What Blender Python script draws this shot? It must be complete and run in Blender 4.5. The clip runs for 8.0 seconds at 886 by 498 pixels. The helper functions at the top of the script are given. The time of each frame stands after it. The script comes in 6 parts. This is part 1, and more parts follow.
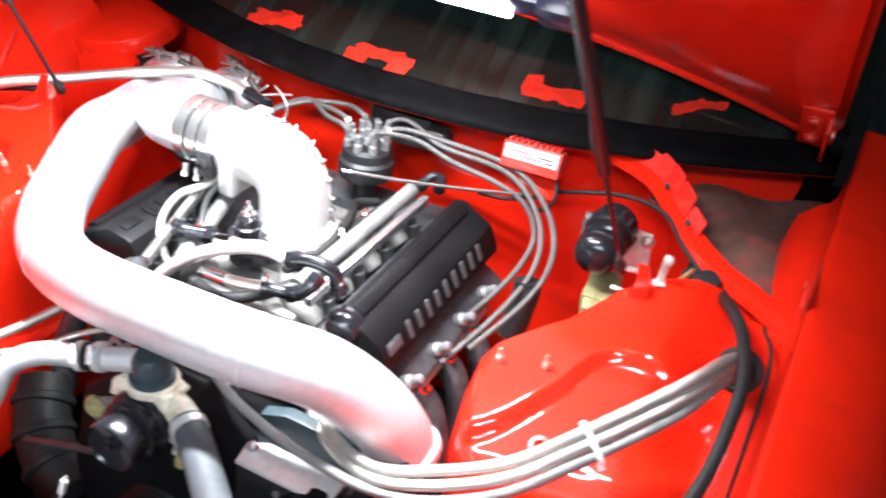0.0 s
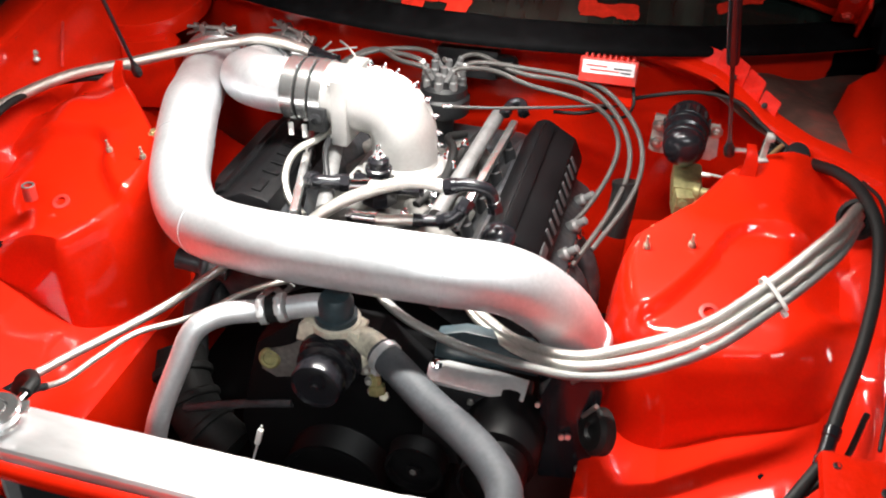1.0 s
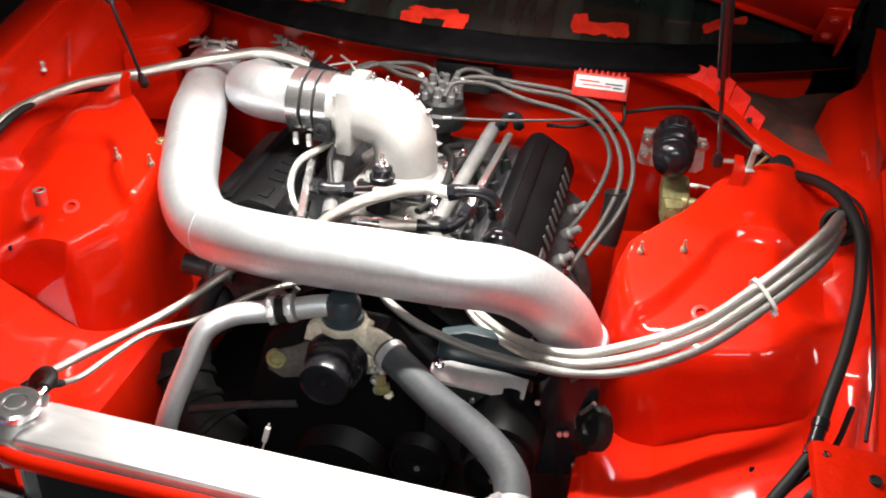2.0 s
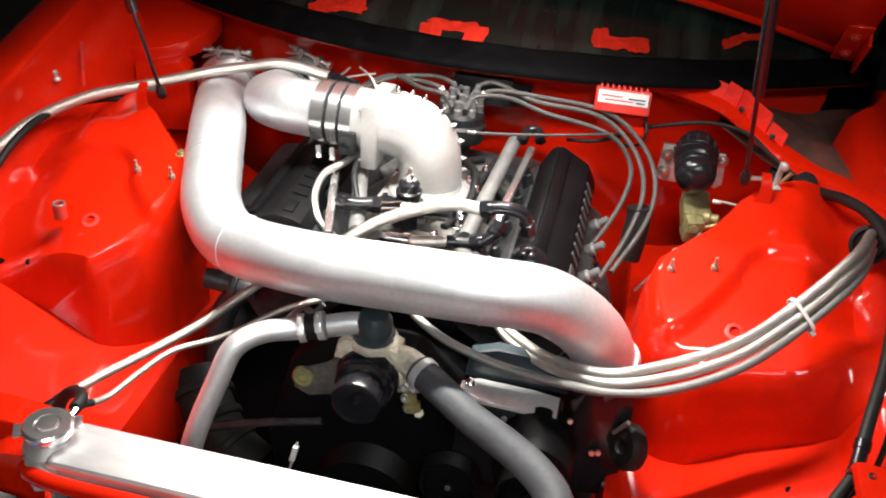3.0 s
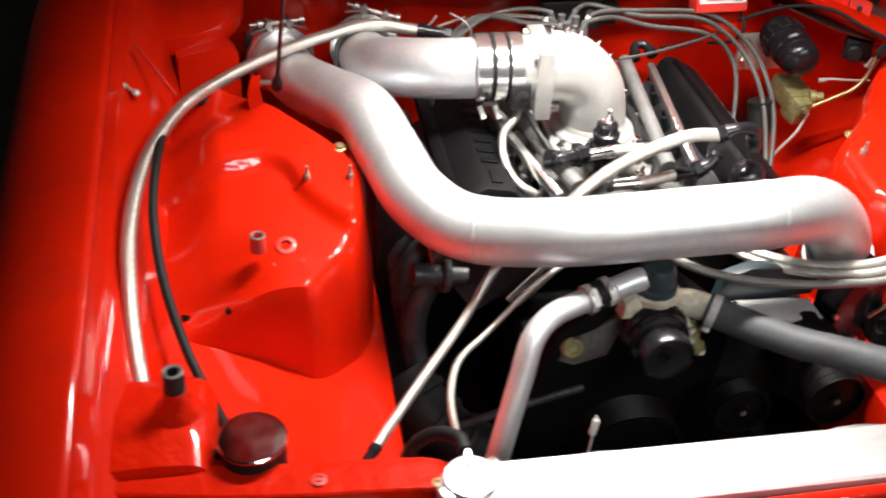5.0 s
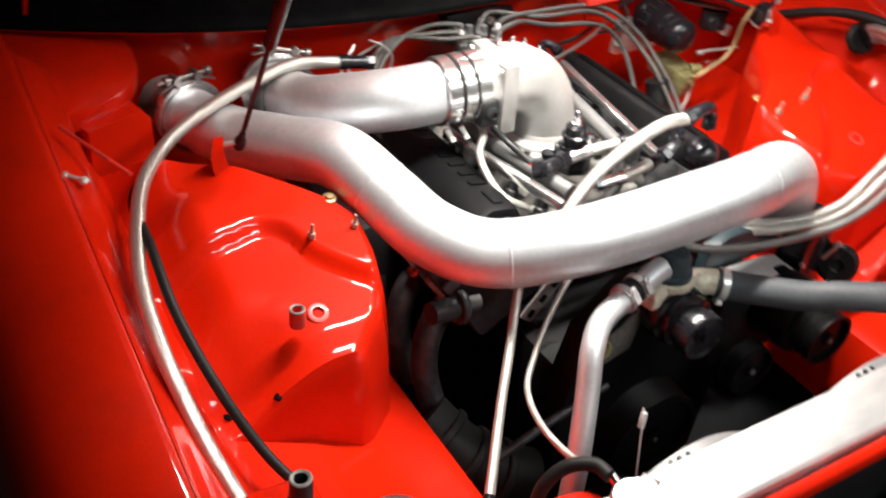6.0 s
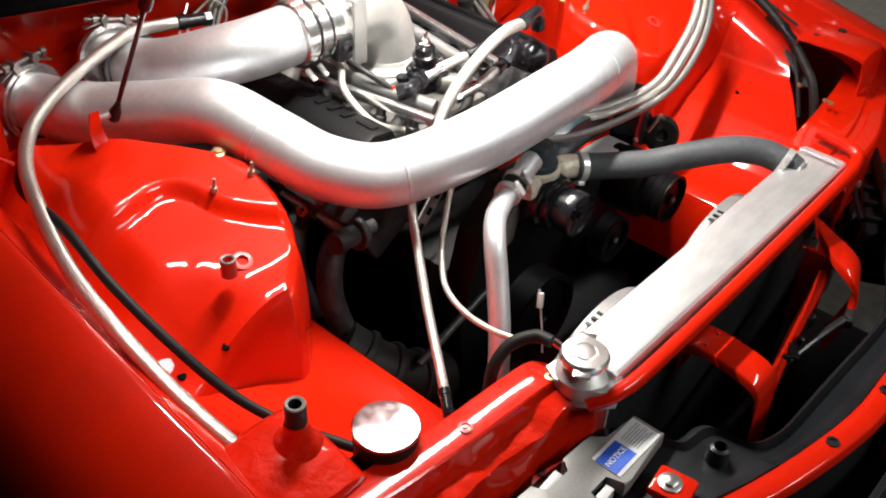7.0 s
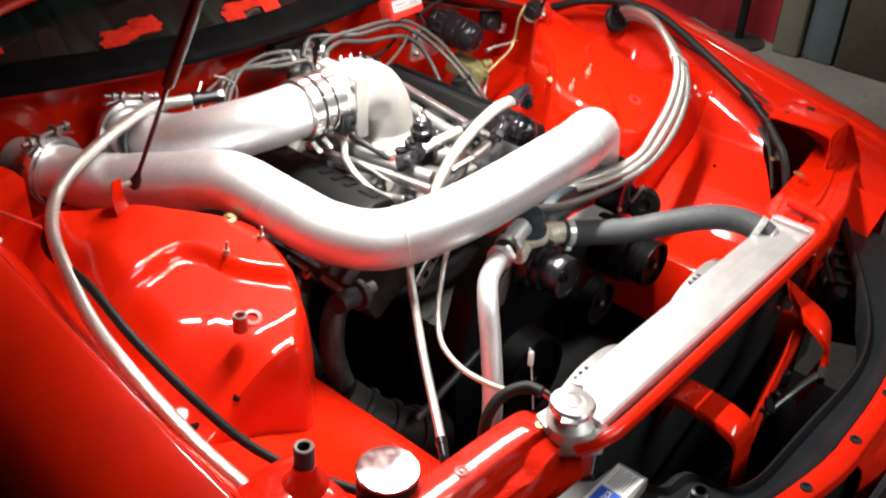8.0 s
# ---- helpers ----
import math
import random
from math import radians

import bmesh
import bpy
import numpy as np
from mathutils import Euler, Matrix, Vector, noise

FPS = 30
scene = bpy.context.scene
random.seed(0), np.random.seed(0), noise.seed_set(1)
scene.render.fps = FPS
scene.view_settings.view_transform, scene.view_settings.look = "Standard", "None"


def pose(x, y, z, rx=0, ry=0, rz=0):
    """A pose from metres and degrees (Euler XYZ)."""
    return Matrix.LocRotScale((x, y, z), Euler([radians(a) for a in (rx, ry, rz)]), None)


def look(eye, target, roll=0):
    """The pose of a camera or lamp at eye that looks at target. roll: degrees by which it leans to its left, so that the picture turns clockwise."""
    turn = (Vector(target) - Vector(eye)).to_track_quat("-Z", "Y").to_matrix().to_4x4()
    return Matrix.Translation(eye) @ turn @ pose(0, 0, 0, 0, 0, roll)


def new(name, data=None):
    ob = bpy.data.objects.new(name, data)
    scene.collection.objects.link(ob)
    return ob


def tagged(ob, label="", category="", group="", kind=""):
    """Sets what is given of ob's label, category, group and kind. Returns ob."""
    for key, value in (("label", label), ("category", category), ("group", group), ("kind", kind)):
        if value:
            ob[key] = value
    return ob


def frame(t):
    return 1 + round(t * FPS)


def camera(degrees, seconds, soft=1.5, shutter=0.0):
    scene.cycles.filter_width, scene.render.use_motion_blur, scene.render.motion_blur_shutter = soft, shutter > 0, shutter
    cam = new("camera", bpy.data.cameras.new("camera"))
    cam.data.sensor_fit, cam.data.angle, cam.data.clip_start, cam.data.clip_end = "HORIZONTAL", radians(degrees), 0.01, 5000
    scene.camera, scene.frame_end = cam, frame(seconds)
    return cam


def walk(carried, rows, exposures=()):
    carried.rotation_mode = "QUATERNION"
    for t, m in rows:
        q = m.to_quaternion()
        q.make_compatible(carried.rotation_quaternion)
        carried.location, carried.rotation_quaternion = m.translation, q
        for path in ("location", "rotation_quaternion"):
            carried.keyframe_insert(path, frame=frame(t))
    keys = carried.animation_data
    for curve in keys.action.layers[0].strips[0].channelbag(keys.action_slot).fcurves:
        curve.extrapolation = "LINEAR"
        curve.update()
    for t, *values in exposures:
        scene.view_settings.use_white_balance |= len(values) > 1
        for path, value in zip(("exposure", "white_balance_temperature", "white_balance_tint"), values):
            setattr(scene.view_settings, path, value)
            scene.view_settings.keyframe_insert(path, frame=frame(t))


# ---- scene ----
cam = camera(48.5, 8.0, soft=1.9, shutter=0.5)
PATH = [
    (0, (0.7174, -0.0057, 1.6208), (0.0585, 1.5380, 0.5331), 6.11),
    (0.5, (0.5385, -0.1162, 1.6098), (-0.0332, 1.4633, 0.5244), 4.40),
    (1, (0.4152, -0.2600, 1.6133), (0.0025, 1.3293, 0.4714), 1.56),
    (1.5, (0.3902, -0.3163, 1.6238), (0.0611, 1.3007, 0.4937), 3.35),
    (1.7, (0.3949, -0.3265, 1.6160), (0.0303, 1.3057, 0.5191), 2.90),
    (2.8, (0.3135, -0.3367, 1.6273), (-0.0162, 1.2944, 0.5179), 3.85),
    (3, (0.2942, -0.3322, 1.6212), (-0.0149, 1.3169, 0.5326), 4.25),
    (3.5, (0.1864, -0.2974, 1.6053), (-0.1205, 1.3449, 0.5059), 4.74),
    (4, (0.0162, -0.2370, 1.5889), (-0.1318, 1.4281, 0.4910), 3.10),
    (4.5, (-0.2311, -0.2508, 1.5875), (-0.0705, 1.4131, 0.4894), 5.34),
    (5, (-0.5012, -0.2388, 1.6031), (-0.1897, 1.3186, 0.3875), 3.03),
    (5.2, (-0.5907, -0.2079, 1.5816), (-0.1934, 1.3595, 0.4044), 3.65),
    (6.3, (-0.9789, 0.0077, 1.5872), (0.0404, 1.2292, 0.3752), 2.70),
    (6.5, (-1.0281, 0.0143, 1.5863), (0.0661, 1.1460, 0.3526), 1.85),
    (7, (-1.0998, 0.0173, 1.5898), (0.1067, 1.0279, 0.3556), 2.77),
    (7.5, (-1.1355, -0.0081, 1.6011), (0.1136, 1.0044, 0.4118), 2.88),
    (8, (-1.1776, -0.0384, 1.6262), (0.1079, 1.0240, 0.5222), 3.01),
]
walk(cam, [(t, look(eye, target, roll)) for t, eye, target, roll in PATH],
     exposures=[(0.0, 1.2, 5700, 10), (0.6, 0.72, 6000, 10), (1.2, 0.12, 6400, 10), (3.0, 0.02, 6450, 10), (4.3, 0.13, 6450, 10), (5.0, -0.06, 6500, 10), (6.6, -0.06, 6500, 10), (7.3, 0.0, 6500, 10), (8.0, 0.27, 6500, 10)])

# ---- world and lamps ----
world = bpy.data.worlds.new("garage_air")
scene.world = world
world.use_nodes = True
world.node_tree.nodes["Background"].inputs["Color"].default_value = (0.75, 0.82, 1.0, 1.0)
world.node_tree.nodes["Background"].inputs["Strength"].default_value = 0.08


def area_lamp(name, eye, target, sx, sy, watts, colour=(1.0, 0.96, 0.9), spread=180):
    data = bpy.data.lights.new(name, "AREA")
    data.shape, data.size, data.size_y, data.energy, data.color = "RECTANGLE", sx, sy, watts, colour
    data.spread = radians(spread)
    ob = new(name, data)
    ob.matrix_world = look(eye, target)
    return ob


# work lamp bar hung under the open hood, a second one lying at its rear edge, ceiling tube in front of the car
area_lamp("hood_lamp", (0.0, 0.92, 1.53), (0.0, 0.80, 0.7), 0.68, 0.035, 14.0, (1.0, 0.95, 0.87), spread=111)
area_lamp("ceiling_lamp", (0.8, -1.6, 3.0), (-0.1, 0.6, 0.7), 2.0, 0.3, 10.5, (0.96, 0.98, 0.95), spread=80)
# fill light with no seen source, added to brighten the door and curtain
area_lamp("door_fill", (2.3, 1.9, 3.4), (3.2, 1.4, 0.2), 0.6, 0.12, 16, spread=60)

# ---- materials ----


def node_material(name):
    m = bpy.data.materials.new(name)
    m.use_nodes = True
    return m, m.node_tree.nodes, m.node_tree.links, m.node_tree.nodes["Principled BSDF"]


def surface(name, colour, rough, metal=0.0, grain=60.0, vary=0.12, patch=5.0, patch_vary=0.12, bump=0.02, bump_scale=None,
            rough_vary=0.12, coat=0.0, dirt=None, dirt_amount=0.0, stretch=(1, 1, 1), specular=0.5):
    """A paint, metal, rubber or plastic with two scales of colour change, gloss change and fine relief."""
    m, nodes, links, shader = node_material(name)
    coords = nodes.new("ShaderNodeTexCoord")
    mapping = nodes.new("ShaderNodeMapping")
    mapping.inputs["Scale"].default_value = stretch
    links.new(coords.outputs["Object"], mapping.inputs["Vector"])
    fine = nodes.new("ShaderNodeTexNoise")
    fine.inputs["Scale"].default_value, fine.inputs["Detail"].default_value = grain, 4
    broad = nodes.new("ShaderNodeTexNoise")
    broad.inputs["Scale"].default_value, broad.inputs["Detail"].default_value = patch, 3
    for n in (fine, broad):
        links.new(mapping.outputs["Vector"], n.inputs["Vector"])
    base = Vector(colour)

    def ramp(source, amount):
        r = nodes.new("ShaderNodeMapRange")
        r.inputs["From Min"].default_value, r.inputs["From Max"].default_value = 0.3, 0.7
        r.inputs["To Min"].default_value, r.inputs["To Max"].default_value = 1 - amount, 1 + amount
        links.new(source.outputs["Fac"], r.inputs["Value"])
        return r

    a, b = ramp(fine, vary), ramp(broad, patch_vary)
    both = nodes.new("ShaderNodeMath")
    both.operation = "MULTIPLY"
    links.new(a.outputs["Result"], both.inputs[0])
    links.new(b.outputs["Result"], both.inputs[1])
    tint = nodes.new("ShaderNodeVectorMath")
    tint.operation = "SCALE"
    tint.inputs[0].default_value = base
    links.new(both.outputs[0], tint.inputs["Scale"])
    out = tint.outputs["Vector"]
    if dirt:
        spots = nodes.new("ShaderNodeTexNoise")
        spots.inputs["Scale"].default_value, spots.inputs["Detail"].default_value = patch * 3.1, 8
        links.new(mapping.outputs["Vector"], spots.inputs["Vector"])
        cut = nodes.new("ShaderNodeMapRange")
        cut.inputs["From Min"].default_value, cut.inputs["From Max"].default_value = 0.52, 0.72
        cut.inputs["To Max"].default_value = dirt_amount
        links.new(spots.outputs["Fac"], cut.inputs["Value"])
        mix = nodes.new("ShaderNodeMix")
        mix.data_type = "RGBA"
        links.new(cut.outputs["Result"], mix.inputs["Factor"])
        links.new(out, mix.inputs["A"])
        mix.inputs["B"].default_value = (*dirt, 1)
        out = mix.outputs["Result"]
    links.new(out, shader.inputs["Base Color"])
    gloss = nodes.new("ShaderNodeMapRange")
    gloss.inputs["From Min"].default_value, gloss.inputs["From Max"].default_value = 0.3, 0.7
    gloss.inputs["To Min"].default_value, gloss.inputs["To Max"].default_value = max(0.02, rough * (1 - rough_vary)), min(1, rough * (1 + rough_vary))
    links.new(broad.outputs["Fac"], gloss.inputs["Value"])
    links.new(gloss.outputs["Result"], shader.inputs["Roughness"])
    shader.inputs["Metallic"].default_value = metal
    shader.inputs["Specular IOR Level"].default_value = specular
    shader.inputs["Coat Weight"].default_value, shader.inputs["Coat Roughness"].default_value = coat, 0.06
    if bump:
        relief = fine
        if bump_scale:
            relief = nodes.new("ShaderNodeTexNoise")
            relief.inputs["Scale"].default_value, relief.inputs["Detail"].default_value = bump_scale, 3
            links.new(mapping.outputs["Vector"], relief.inputs["Vector"])
        bumped = nodes.new("ShaderNodeBump")
        bumped.inputs["Strength"].default_value, bumped.inputs["Distance"].default_value = bump, 0.01
        links.new(relief.outputs["Fac"], bumped.inputs["Height"])
        links.new(bumped.outputs["Normal"], shader.inputs["Normal"])
    return m


def braided(name, colour, rough, metal):
    """Woven steel sleeve: fine crossing strands in relief."""
    m, nodes, links, shader = node_material(name)
    coords = nodes.new("ShaderNodeTexCoord")
    waves = []
    for turn in (0.7, -0.7):
        mapping = nodes.new("ShaderNodeMapping")
        mapping.inputs["Rotation"].default_value = (turn, turn, turn)
        links.new(coords.outputs["Object"], mapping.inputs["Vector"])
        w = nodes.new("ShaderNodeTexWave")
        w.inputs["Scale"].default_value, w.inputs["Distortion"].default_value = 230, 0.6
        links.new(mapping.outputs["Vector"], w.inputs["Vector"])
        waves.append(w)
    most = nodes.new("ShaderNodeMath")
    most.operation = "MAXIMUM"
    links.new(waves[0].outputs["Fac"], most.inputs[0])
    links.new(waves[1].outputs["Fac"], most.inputs[1])
    mix = nodes.new("ShaderNodeMix")
    mix.data_type = "RGBA"
    links.new(most.outputs[0], mix.inputs["Factor"])
    mix.inputs["A"].default_value = (*[c * 0.5 for c in colour], 1)
    mix.inputs["B"].default_value = (*colour, 1)
    links.new(mix.outputs["Result"], shader.inputs["Base Color"])
    shader.inputs["Roughness"].default_value, shader.inputs["Metallic"].default_value = rough, metal
    bumped = nodes.new("ShaderNodeBump")
    bumped.inputs["Strength"].default_value, bumped.inputs["Distance"].default_value = 0.35, 0.002
    links.new(most.outputs[0], bumped.inputs["Height"])
    links.new(bumped.outputs["Normal"], shader.inputs["Normal"])
    return m


def glowing(name, colour, strength):
    m, nodes, links, shader = node_material(name)
    shader.inputs["Base Color"].default_value = (0.8, 0.8, 0.8, 1)
    shader.inputs["Emission Color"].default_value = (*colour, 1)
    shader.inputs["Emission Strength"].default_value = strength
    return m


RED = surface("red_paint", (0.62, 0.0125, 0.0012), 0.5, specular=0.06, grain=220, vary=0.05, patch=4, patch_vary=0.1, bump=0.07, bump_scale=24, coat=0.85,
              dirt=(0.22, 0.012, 0.008), dirt_amount=0.25)
RED_DENTED = surface("dented_red_paint", (0.62, 0.0125, 0.0012), 0.5, specular=0.06, grain=220, vary=0.05, patch=4, patch_vary=0.1, bump=0.5, bump_scale=38, coat=0.9, dirt=(0.22, 0.012, 0.008), dirt_amount=0.25)
RED_WORN = surface("worn_red_paint", (0.6, 0.03, 0.02), 0.42, grain=90, vary=0.14, patch=9, patch_vary=0.2, bump=0.05, coat=0.2,
                   dirt=(0.16, 0.06, 0.05), dirt_amount=0.7)
RED_FILM = surface("torn_red_film", (0.5, 0.02, 0.008), 0.6, specular=0.1, grain=90, vary=0.2, patch=30, patch_vary=0.25, bump=0.08, bump_scale=60)
RED_DUSTY = surface("dusty_red_paint", (0.7, 0.014, 0.006), 0.45, specular=0.12, grain=160, vary=0.1, patch=16, patch_vary=0.2, bump=0.05, bump_scale=40, dirt=(0.62, 0.1, 0.08), dirt_amount=0.25)
# dirty pillar red, its base also darkened in place of shade by the cavity
PILLAR_SHADED_RED = surface("dirty_shaded_red_pillar", (0.3, 0.016, 0.01), 0.6, specular=0.2, grain=90, vary=0.2, patch=14, patch_vary=0.3, bump=0.06, dirt=(0.1, 0.04, 0.03), dirt_amount=0.8)
# dusty primer with the cavity's shade put into its dark base
PRIMER_SHADED = surface("dusty_shaded_primer", (0.085, 0.04, 0.03), 0.8, grain=40, vary=0.25, patch=6, patch_vary=0.4, bump=0.1, dirt=(0.3, 0.03, 0.02), dirt_amount=0.5)
ALU_PIPE = surface("brushed_aluminium_pipe", (0.75, 0.765, 0.79), 0.45, 0.74, grain=140, vary=0.05, patch=7, patch_vary=0.06, bump=0.02, bump_scale=160,
                   dirt=(0.45, 0.46, 0.48), dirt_amount=0.25)
ALU_SHEET = surface("radiator_aluminium", (0.76, 0.765, 0.77), 0.42, 0.75, grain=90, vary=0.07, patch=10, patch_vary=0.08, bump=0.03, bump_scale=70,
                    stretch=(0.3, 1, 1))
ALU_CAST = surface("cast_aluminium", (0.52, 0.515, 0.50), 0.45, 0.6, grain=180, vary=0.04, patch=14, patch_vary=0.1, bump=0.05, bump_scale=420)
CATCH = surface("dark_latch_steel", (0.05, 0.05, 0.052), 0.3, 0.7, grain=120, vary=0.2, patch=18, patch_vary=0.3, bump=0.05)
CAST_DARK = surface("dull_dark_casting", (0.17, 0.165, 0.155), 0.55, 0.5, grain=120, vary=0.2, patch=18, patch_vary=0.3, bump=0.1, bump_scale=240)
DULL_TUBE = surface("dull_grey_tube", (0.2, 0.2, 0.2), 0.5, 0.4, grain=120, vary=0.12, patch=14, patch_vary=0.15, bump=0.04)
RIM_GREY = surface("grey_fan_rim", (0.24, 0.24, 0.245), 0.5, 0.3, grain=120, vary=0.08, patch=14, patch_vary=0.12, bump=0.02)
WELD = surface("weld_bead", (0.6, 0.6, 0.62), 0.4, 0.85, grain=200, vary=0.2, bump=0.3, bump_scale=260)
CLAMP_STEEL = surface("bright_clamp_steel", (0.8, 0.8, 0.8), 0.34, 0.6, grain=120, vary=0.06, patch=14, bump=0.02)
CHROME = surface("polished_steel", (0.78, 0.78, 0.8), 0.14, 1.0, grain=120, vary=0.06, patch=12, bump=0.01)
POLISHED = surface("satin_polished_metal", (0.72, 0.72, 0.72), 0.22, 0.92, grain=120, vary=0.05, patch=12, bump=0.01)
STEEL = surface("zinc_steel", (0.6, 0.59, 0.56), 0.32, 0.9, grain=150, vary=0.12, patch=18, patch_vary=0.2, bump=0.03)
BURNT = surface("heat_stained_steel", (0.34, 0.3, 0.29), 0.34, 0.8, grain=90, vary=0.25, patch=14, patch_vary=0.35, bump=0.04)
BRASS = surface("yellow_zinc", (0.5, 0.4, 0.2), 0.4, 0.8, grain=150, vary=0.15, bump=0.03)
PUMP = surface("yellowed_cast_metal", (0.74, 0.69, 0.56), 0.5, 0.3, grain=120, vary=0.14, patch=22, patch_vary=0.2, bump=0.1, dirt=(0.2, 0.15, 0.08), dirt_amount=0.5)
BLACK = surface("black_plastic", (0.017, 0.0175, 0.019), 0.38, specular=0.3, grain=300, vary=0.2, patch=12, patch_vary=0.2, bump=0.05, bump_scale=500)
BLACK_GLOSS = surface("black_anodised", (0.012, 0.012, 0.015), 0.2, 0.2, grain=200, vary=0.1, bump=0.01)
COVER = surface("satin_black_cover", (0.004, 0.004, 0.0045), 0.45, specular=0.12, grain=260, vary=0.2, patch=9, patch_vary=0.25, bump=0.08, bump_scale=600)
IRON = surface("dark_oily_iron", (0.045, 0.048, 0.053), 0.42, 0.3, grain=70, vary=0.35, patch=12, patch_vary=0.4, bump=0.2, dirt=(0.09, 0.08, 0.07), dirt_amount=0.5)
RUBBER = surface("black_rubber", (0.011, 0.011, 0.011), 0.55, specular=0.25, grain=180, vary=0.2, patch=9, patch_vary=0.2, bump=0.06)
GREY_RUBBER = surface("dusty_grey_rubber", (0.05, 0.055, 0.062), 0.62, grain=160, vary=0.15, patch=9, patch_vary=0.2, bump=0.06, dirt=(0.1, 0.1, 0.11), dirt_amount=0.4)
GASKET = surface("dusty_black_seal", (0.0018, 0.0019, 0.0022), 0.7, specular=0.05, grain=60, vary=0.4, patch=8, patch_vary=0.3, bump=0.08, dirt=(0.006, 0.006, 0.0065), dirt_amount=0.5)
FASCIA = surface("grey_black_plastic", (0.012, 0.0135, 0.0155), 0.3, specular=0.25, grain=300, vary=0.15, patch=8, patch_vary=0.2, bump=0.06, bump_scale=420)
ZINC_PLATE = surface("dull_zinc_plate", (0.5, 0.5, 0.47), 0.4, 0.35, grain=150, vary=0.12, patch=18, patch_vary=0.2, bump=0.03)
STUD = surface("dull_stud_zinc", (0.36, 0.33, 0.26), 0.45, 0.5, grain=150, vary=0.15, patch=18, patch_vary=0.2, bump=0.03)
OLIVE = surface("olive_brake_metal", (0.28, 0.26, 0.12), 0.5, 0.4, grain=120, vary=0.2, patch=24, patch_vary=0.3, bump=0.1)
TEAL = surface("dark_teal_paint", (0.022, 0.038, 0.046), 0.4, grain=120, vary=0.15, patch=16, patch_vary=0.25, bump=0.05)
WHITE = surface("white_plastic", (0.78, 0.77, 0.74), 0.45, grain=120, vary=0.05, bump=0.01)
BLUE = surface("blue_print", (0.02, 0.09, 0.5), 0.4, grain=100, vary=0.05, bump=0.0)
PAD_GREY = surface("grey_pad_plastic", (0.2, 0.2, 0.195), 0.35, grain=300, vary=0.1, patch=8, patch_vary=0.15, bump=0.04, bump_scale=420)
GREY_PRINT = surface("grey_print", (0.3, 0.31, 0.32), 0.5, grain=100, vary=0.05, bump=0.0)
LABEL_GREY = surface("pale_label_film", (0.62, 0.63, 0.64), 0.35, grain=100, vary=0.04, bump=0.0)
LETTER = surface("grey_lettering", (0.07, 0.07, 0.074), 0.4, 0.3, grain=200, vary=0.1, bump=0.02)
NAVY = surface("navy_lamp_housing", (0.015, 0.02, 0.05), 0.3, grain=200, vary=0.1, bump=0.02)
BRAID = braided("braided_steel_hose", (0.74, 0.72, 0.67), 0.36, 0.85)
BRAID_DULL = braided("greyed_braided_hose", (0.33, 0.33, 0.32), 0.42, 0.6)
BRAID_GREY = braided("dull_braided_hose", (0.16, 0.165, 0.17), 0.45, 0.4)
SMUDGED = surface("smudged_chrome", (0.7, 0.68, 0.7), 0.13, 1.0, grain=90, vary=0.06, patch=45, patch_vary=0.1, rough_vary=0.35, bump=0.02, bump_scale=30)
BRAID_DARK = braided("grey_braided_cable", (0.11, 0.105, 0.10), 0.4, 0.3)
CONCRETE = surface("garage_concrete", (0.085, 0.08, 0.07), 0.7, grain=30, vary=0.2, patch=1.5, patch_vary=0.25, bump=0.1, dirt=(0.06, 0.06, 0.06), dirt_amount=0.6)
PLASTER = surface("dim_plaster", (0.3, 0.3, 0.28), 0.85, grain=25, vary=0.08, patch=1.2, patch_vary=0.15, bump=0.06)
CURTAIN = surface("red_cloth", (0.35, 0.015, 0.03), 0.8, grain=120, vary=0.15, patch=6, patch_vary=0.2, bump=0.15)
DOOR_BLUE = surface("blue_grey_door", (0.2, 0.26, 0.29), 0.5, grain=60, vary=0.05, patch=3, bump=0.02)
DOOR_POST = surface("cream_post", (0.36, 0.35, 0.26), 0.6, grain=60, vary=0.06, patch=3, bump=0.02)
DOOR_BROWN = surface("brown_grey_panel", (0.1, 0.085, 0.06), 0.7, grain=60, vary=0.12, patch=3, patch_vary=0.2, bump=0.03)
LED = glowing("led_diffuser", (1.0, 0.97, 0.92), 45.0)

m, nodes, links, shader = node_material("tinted_glass")
shader.inputs["Base Color"].default_value = (0.008, 0.015, 0.012, 1)
shader.inputs["Roughness"].default_value = 0.06
shader.inputs["Specular IOR Level"].default_value = 0.3
coords = nodes.new("ShaderNodeTexCoord")
dust = nodes.new("ShaderNodeTexNoise")
dust.inputs["Scale"].default_value, dust.inputs["Detail"].default_value = 14, 8
links.new(coords.outputs["Object"], dust.inputs["Vector"])
film = nodes.new("ShaderNodeMapRange")
film.inputs["From Min"].default_value, film.inputs["From Max"].default_value = 0.45, 0.75
film.inputs["To Min"].default_value, film.inputs["To Max"].default_value = 0.05, 0.22
links.new(dust.outputs["Fac"], film.inputs["Value"])
links.new(film.outputs["Result"], shader.inputs["Roughness"])
tilted = nodes.new("ShaderNodeMapping")
tilted.inputs["Rotation"].default_value = (0, 0, 0.7)
tilted.inputs["Scale"].default_value = (26, 3.5, 3.5)
links.new(coords.outputs["Object"], tilted.inputs["Vector"])
streak = nodes.new("ShaderNodeTexNoise")
streak.inputs["Scale"].default_value, streak.inputs["Detail"].default_value = 1.0, 4
links.new(tilted.outputs["Vector"], streak.inputs["Vector"])
wiped = nodes.new("ShaderNodeMapRange")
wiped.inputs["From Min"].default_value, wiped.inputs["From Max"].default_value = 0.48, 0.72
wiped.inputs["To Max"].default_value = 0.75
links.new(streak.outputs["Fac"], wiped.inputs["Value"])
dusty = nodes.new("ShaderNodeMix")
dusty.data_type = "RGBA"
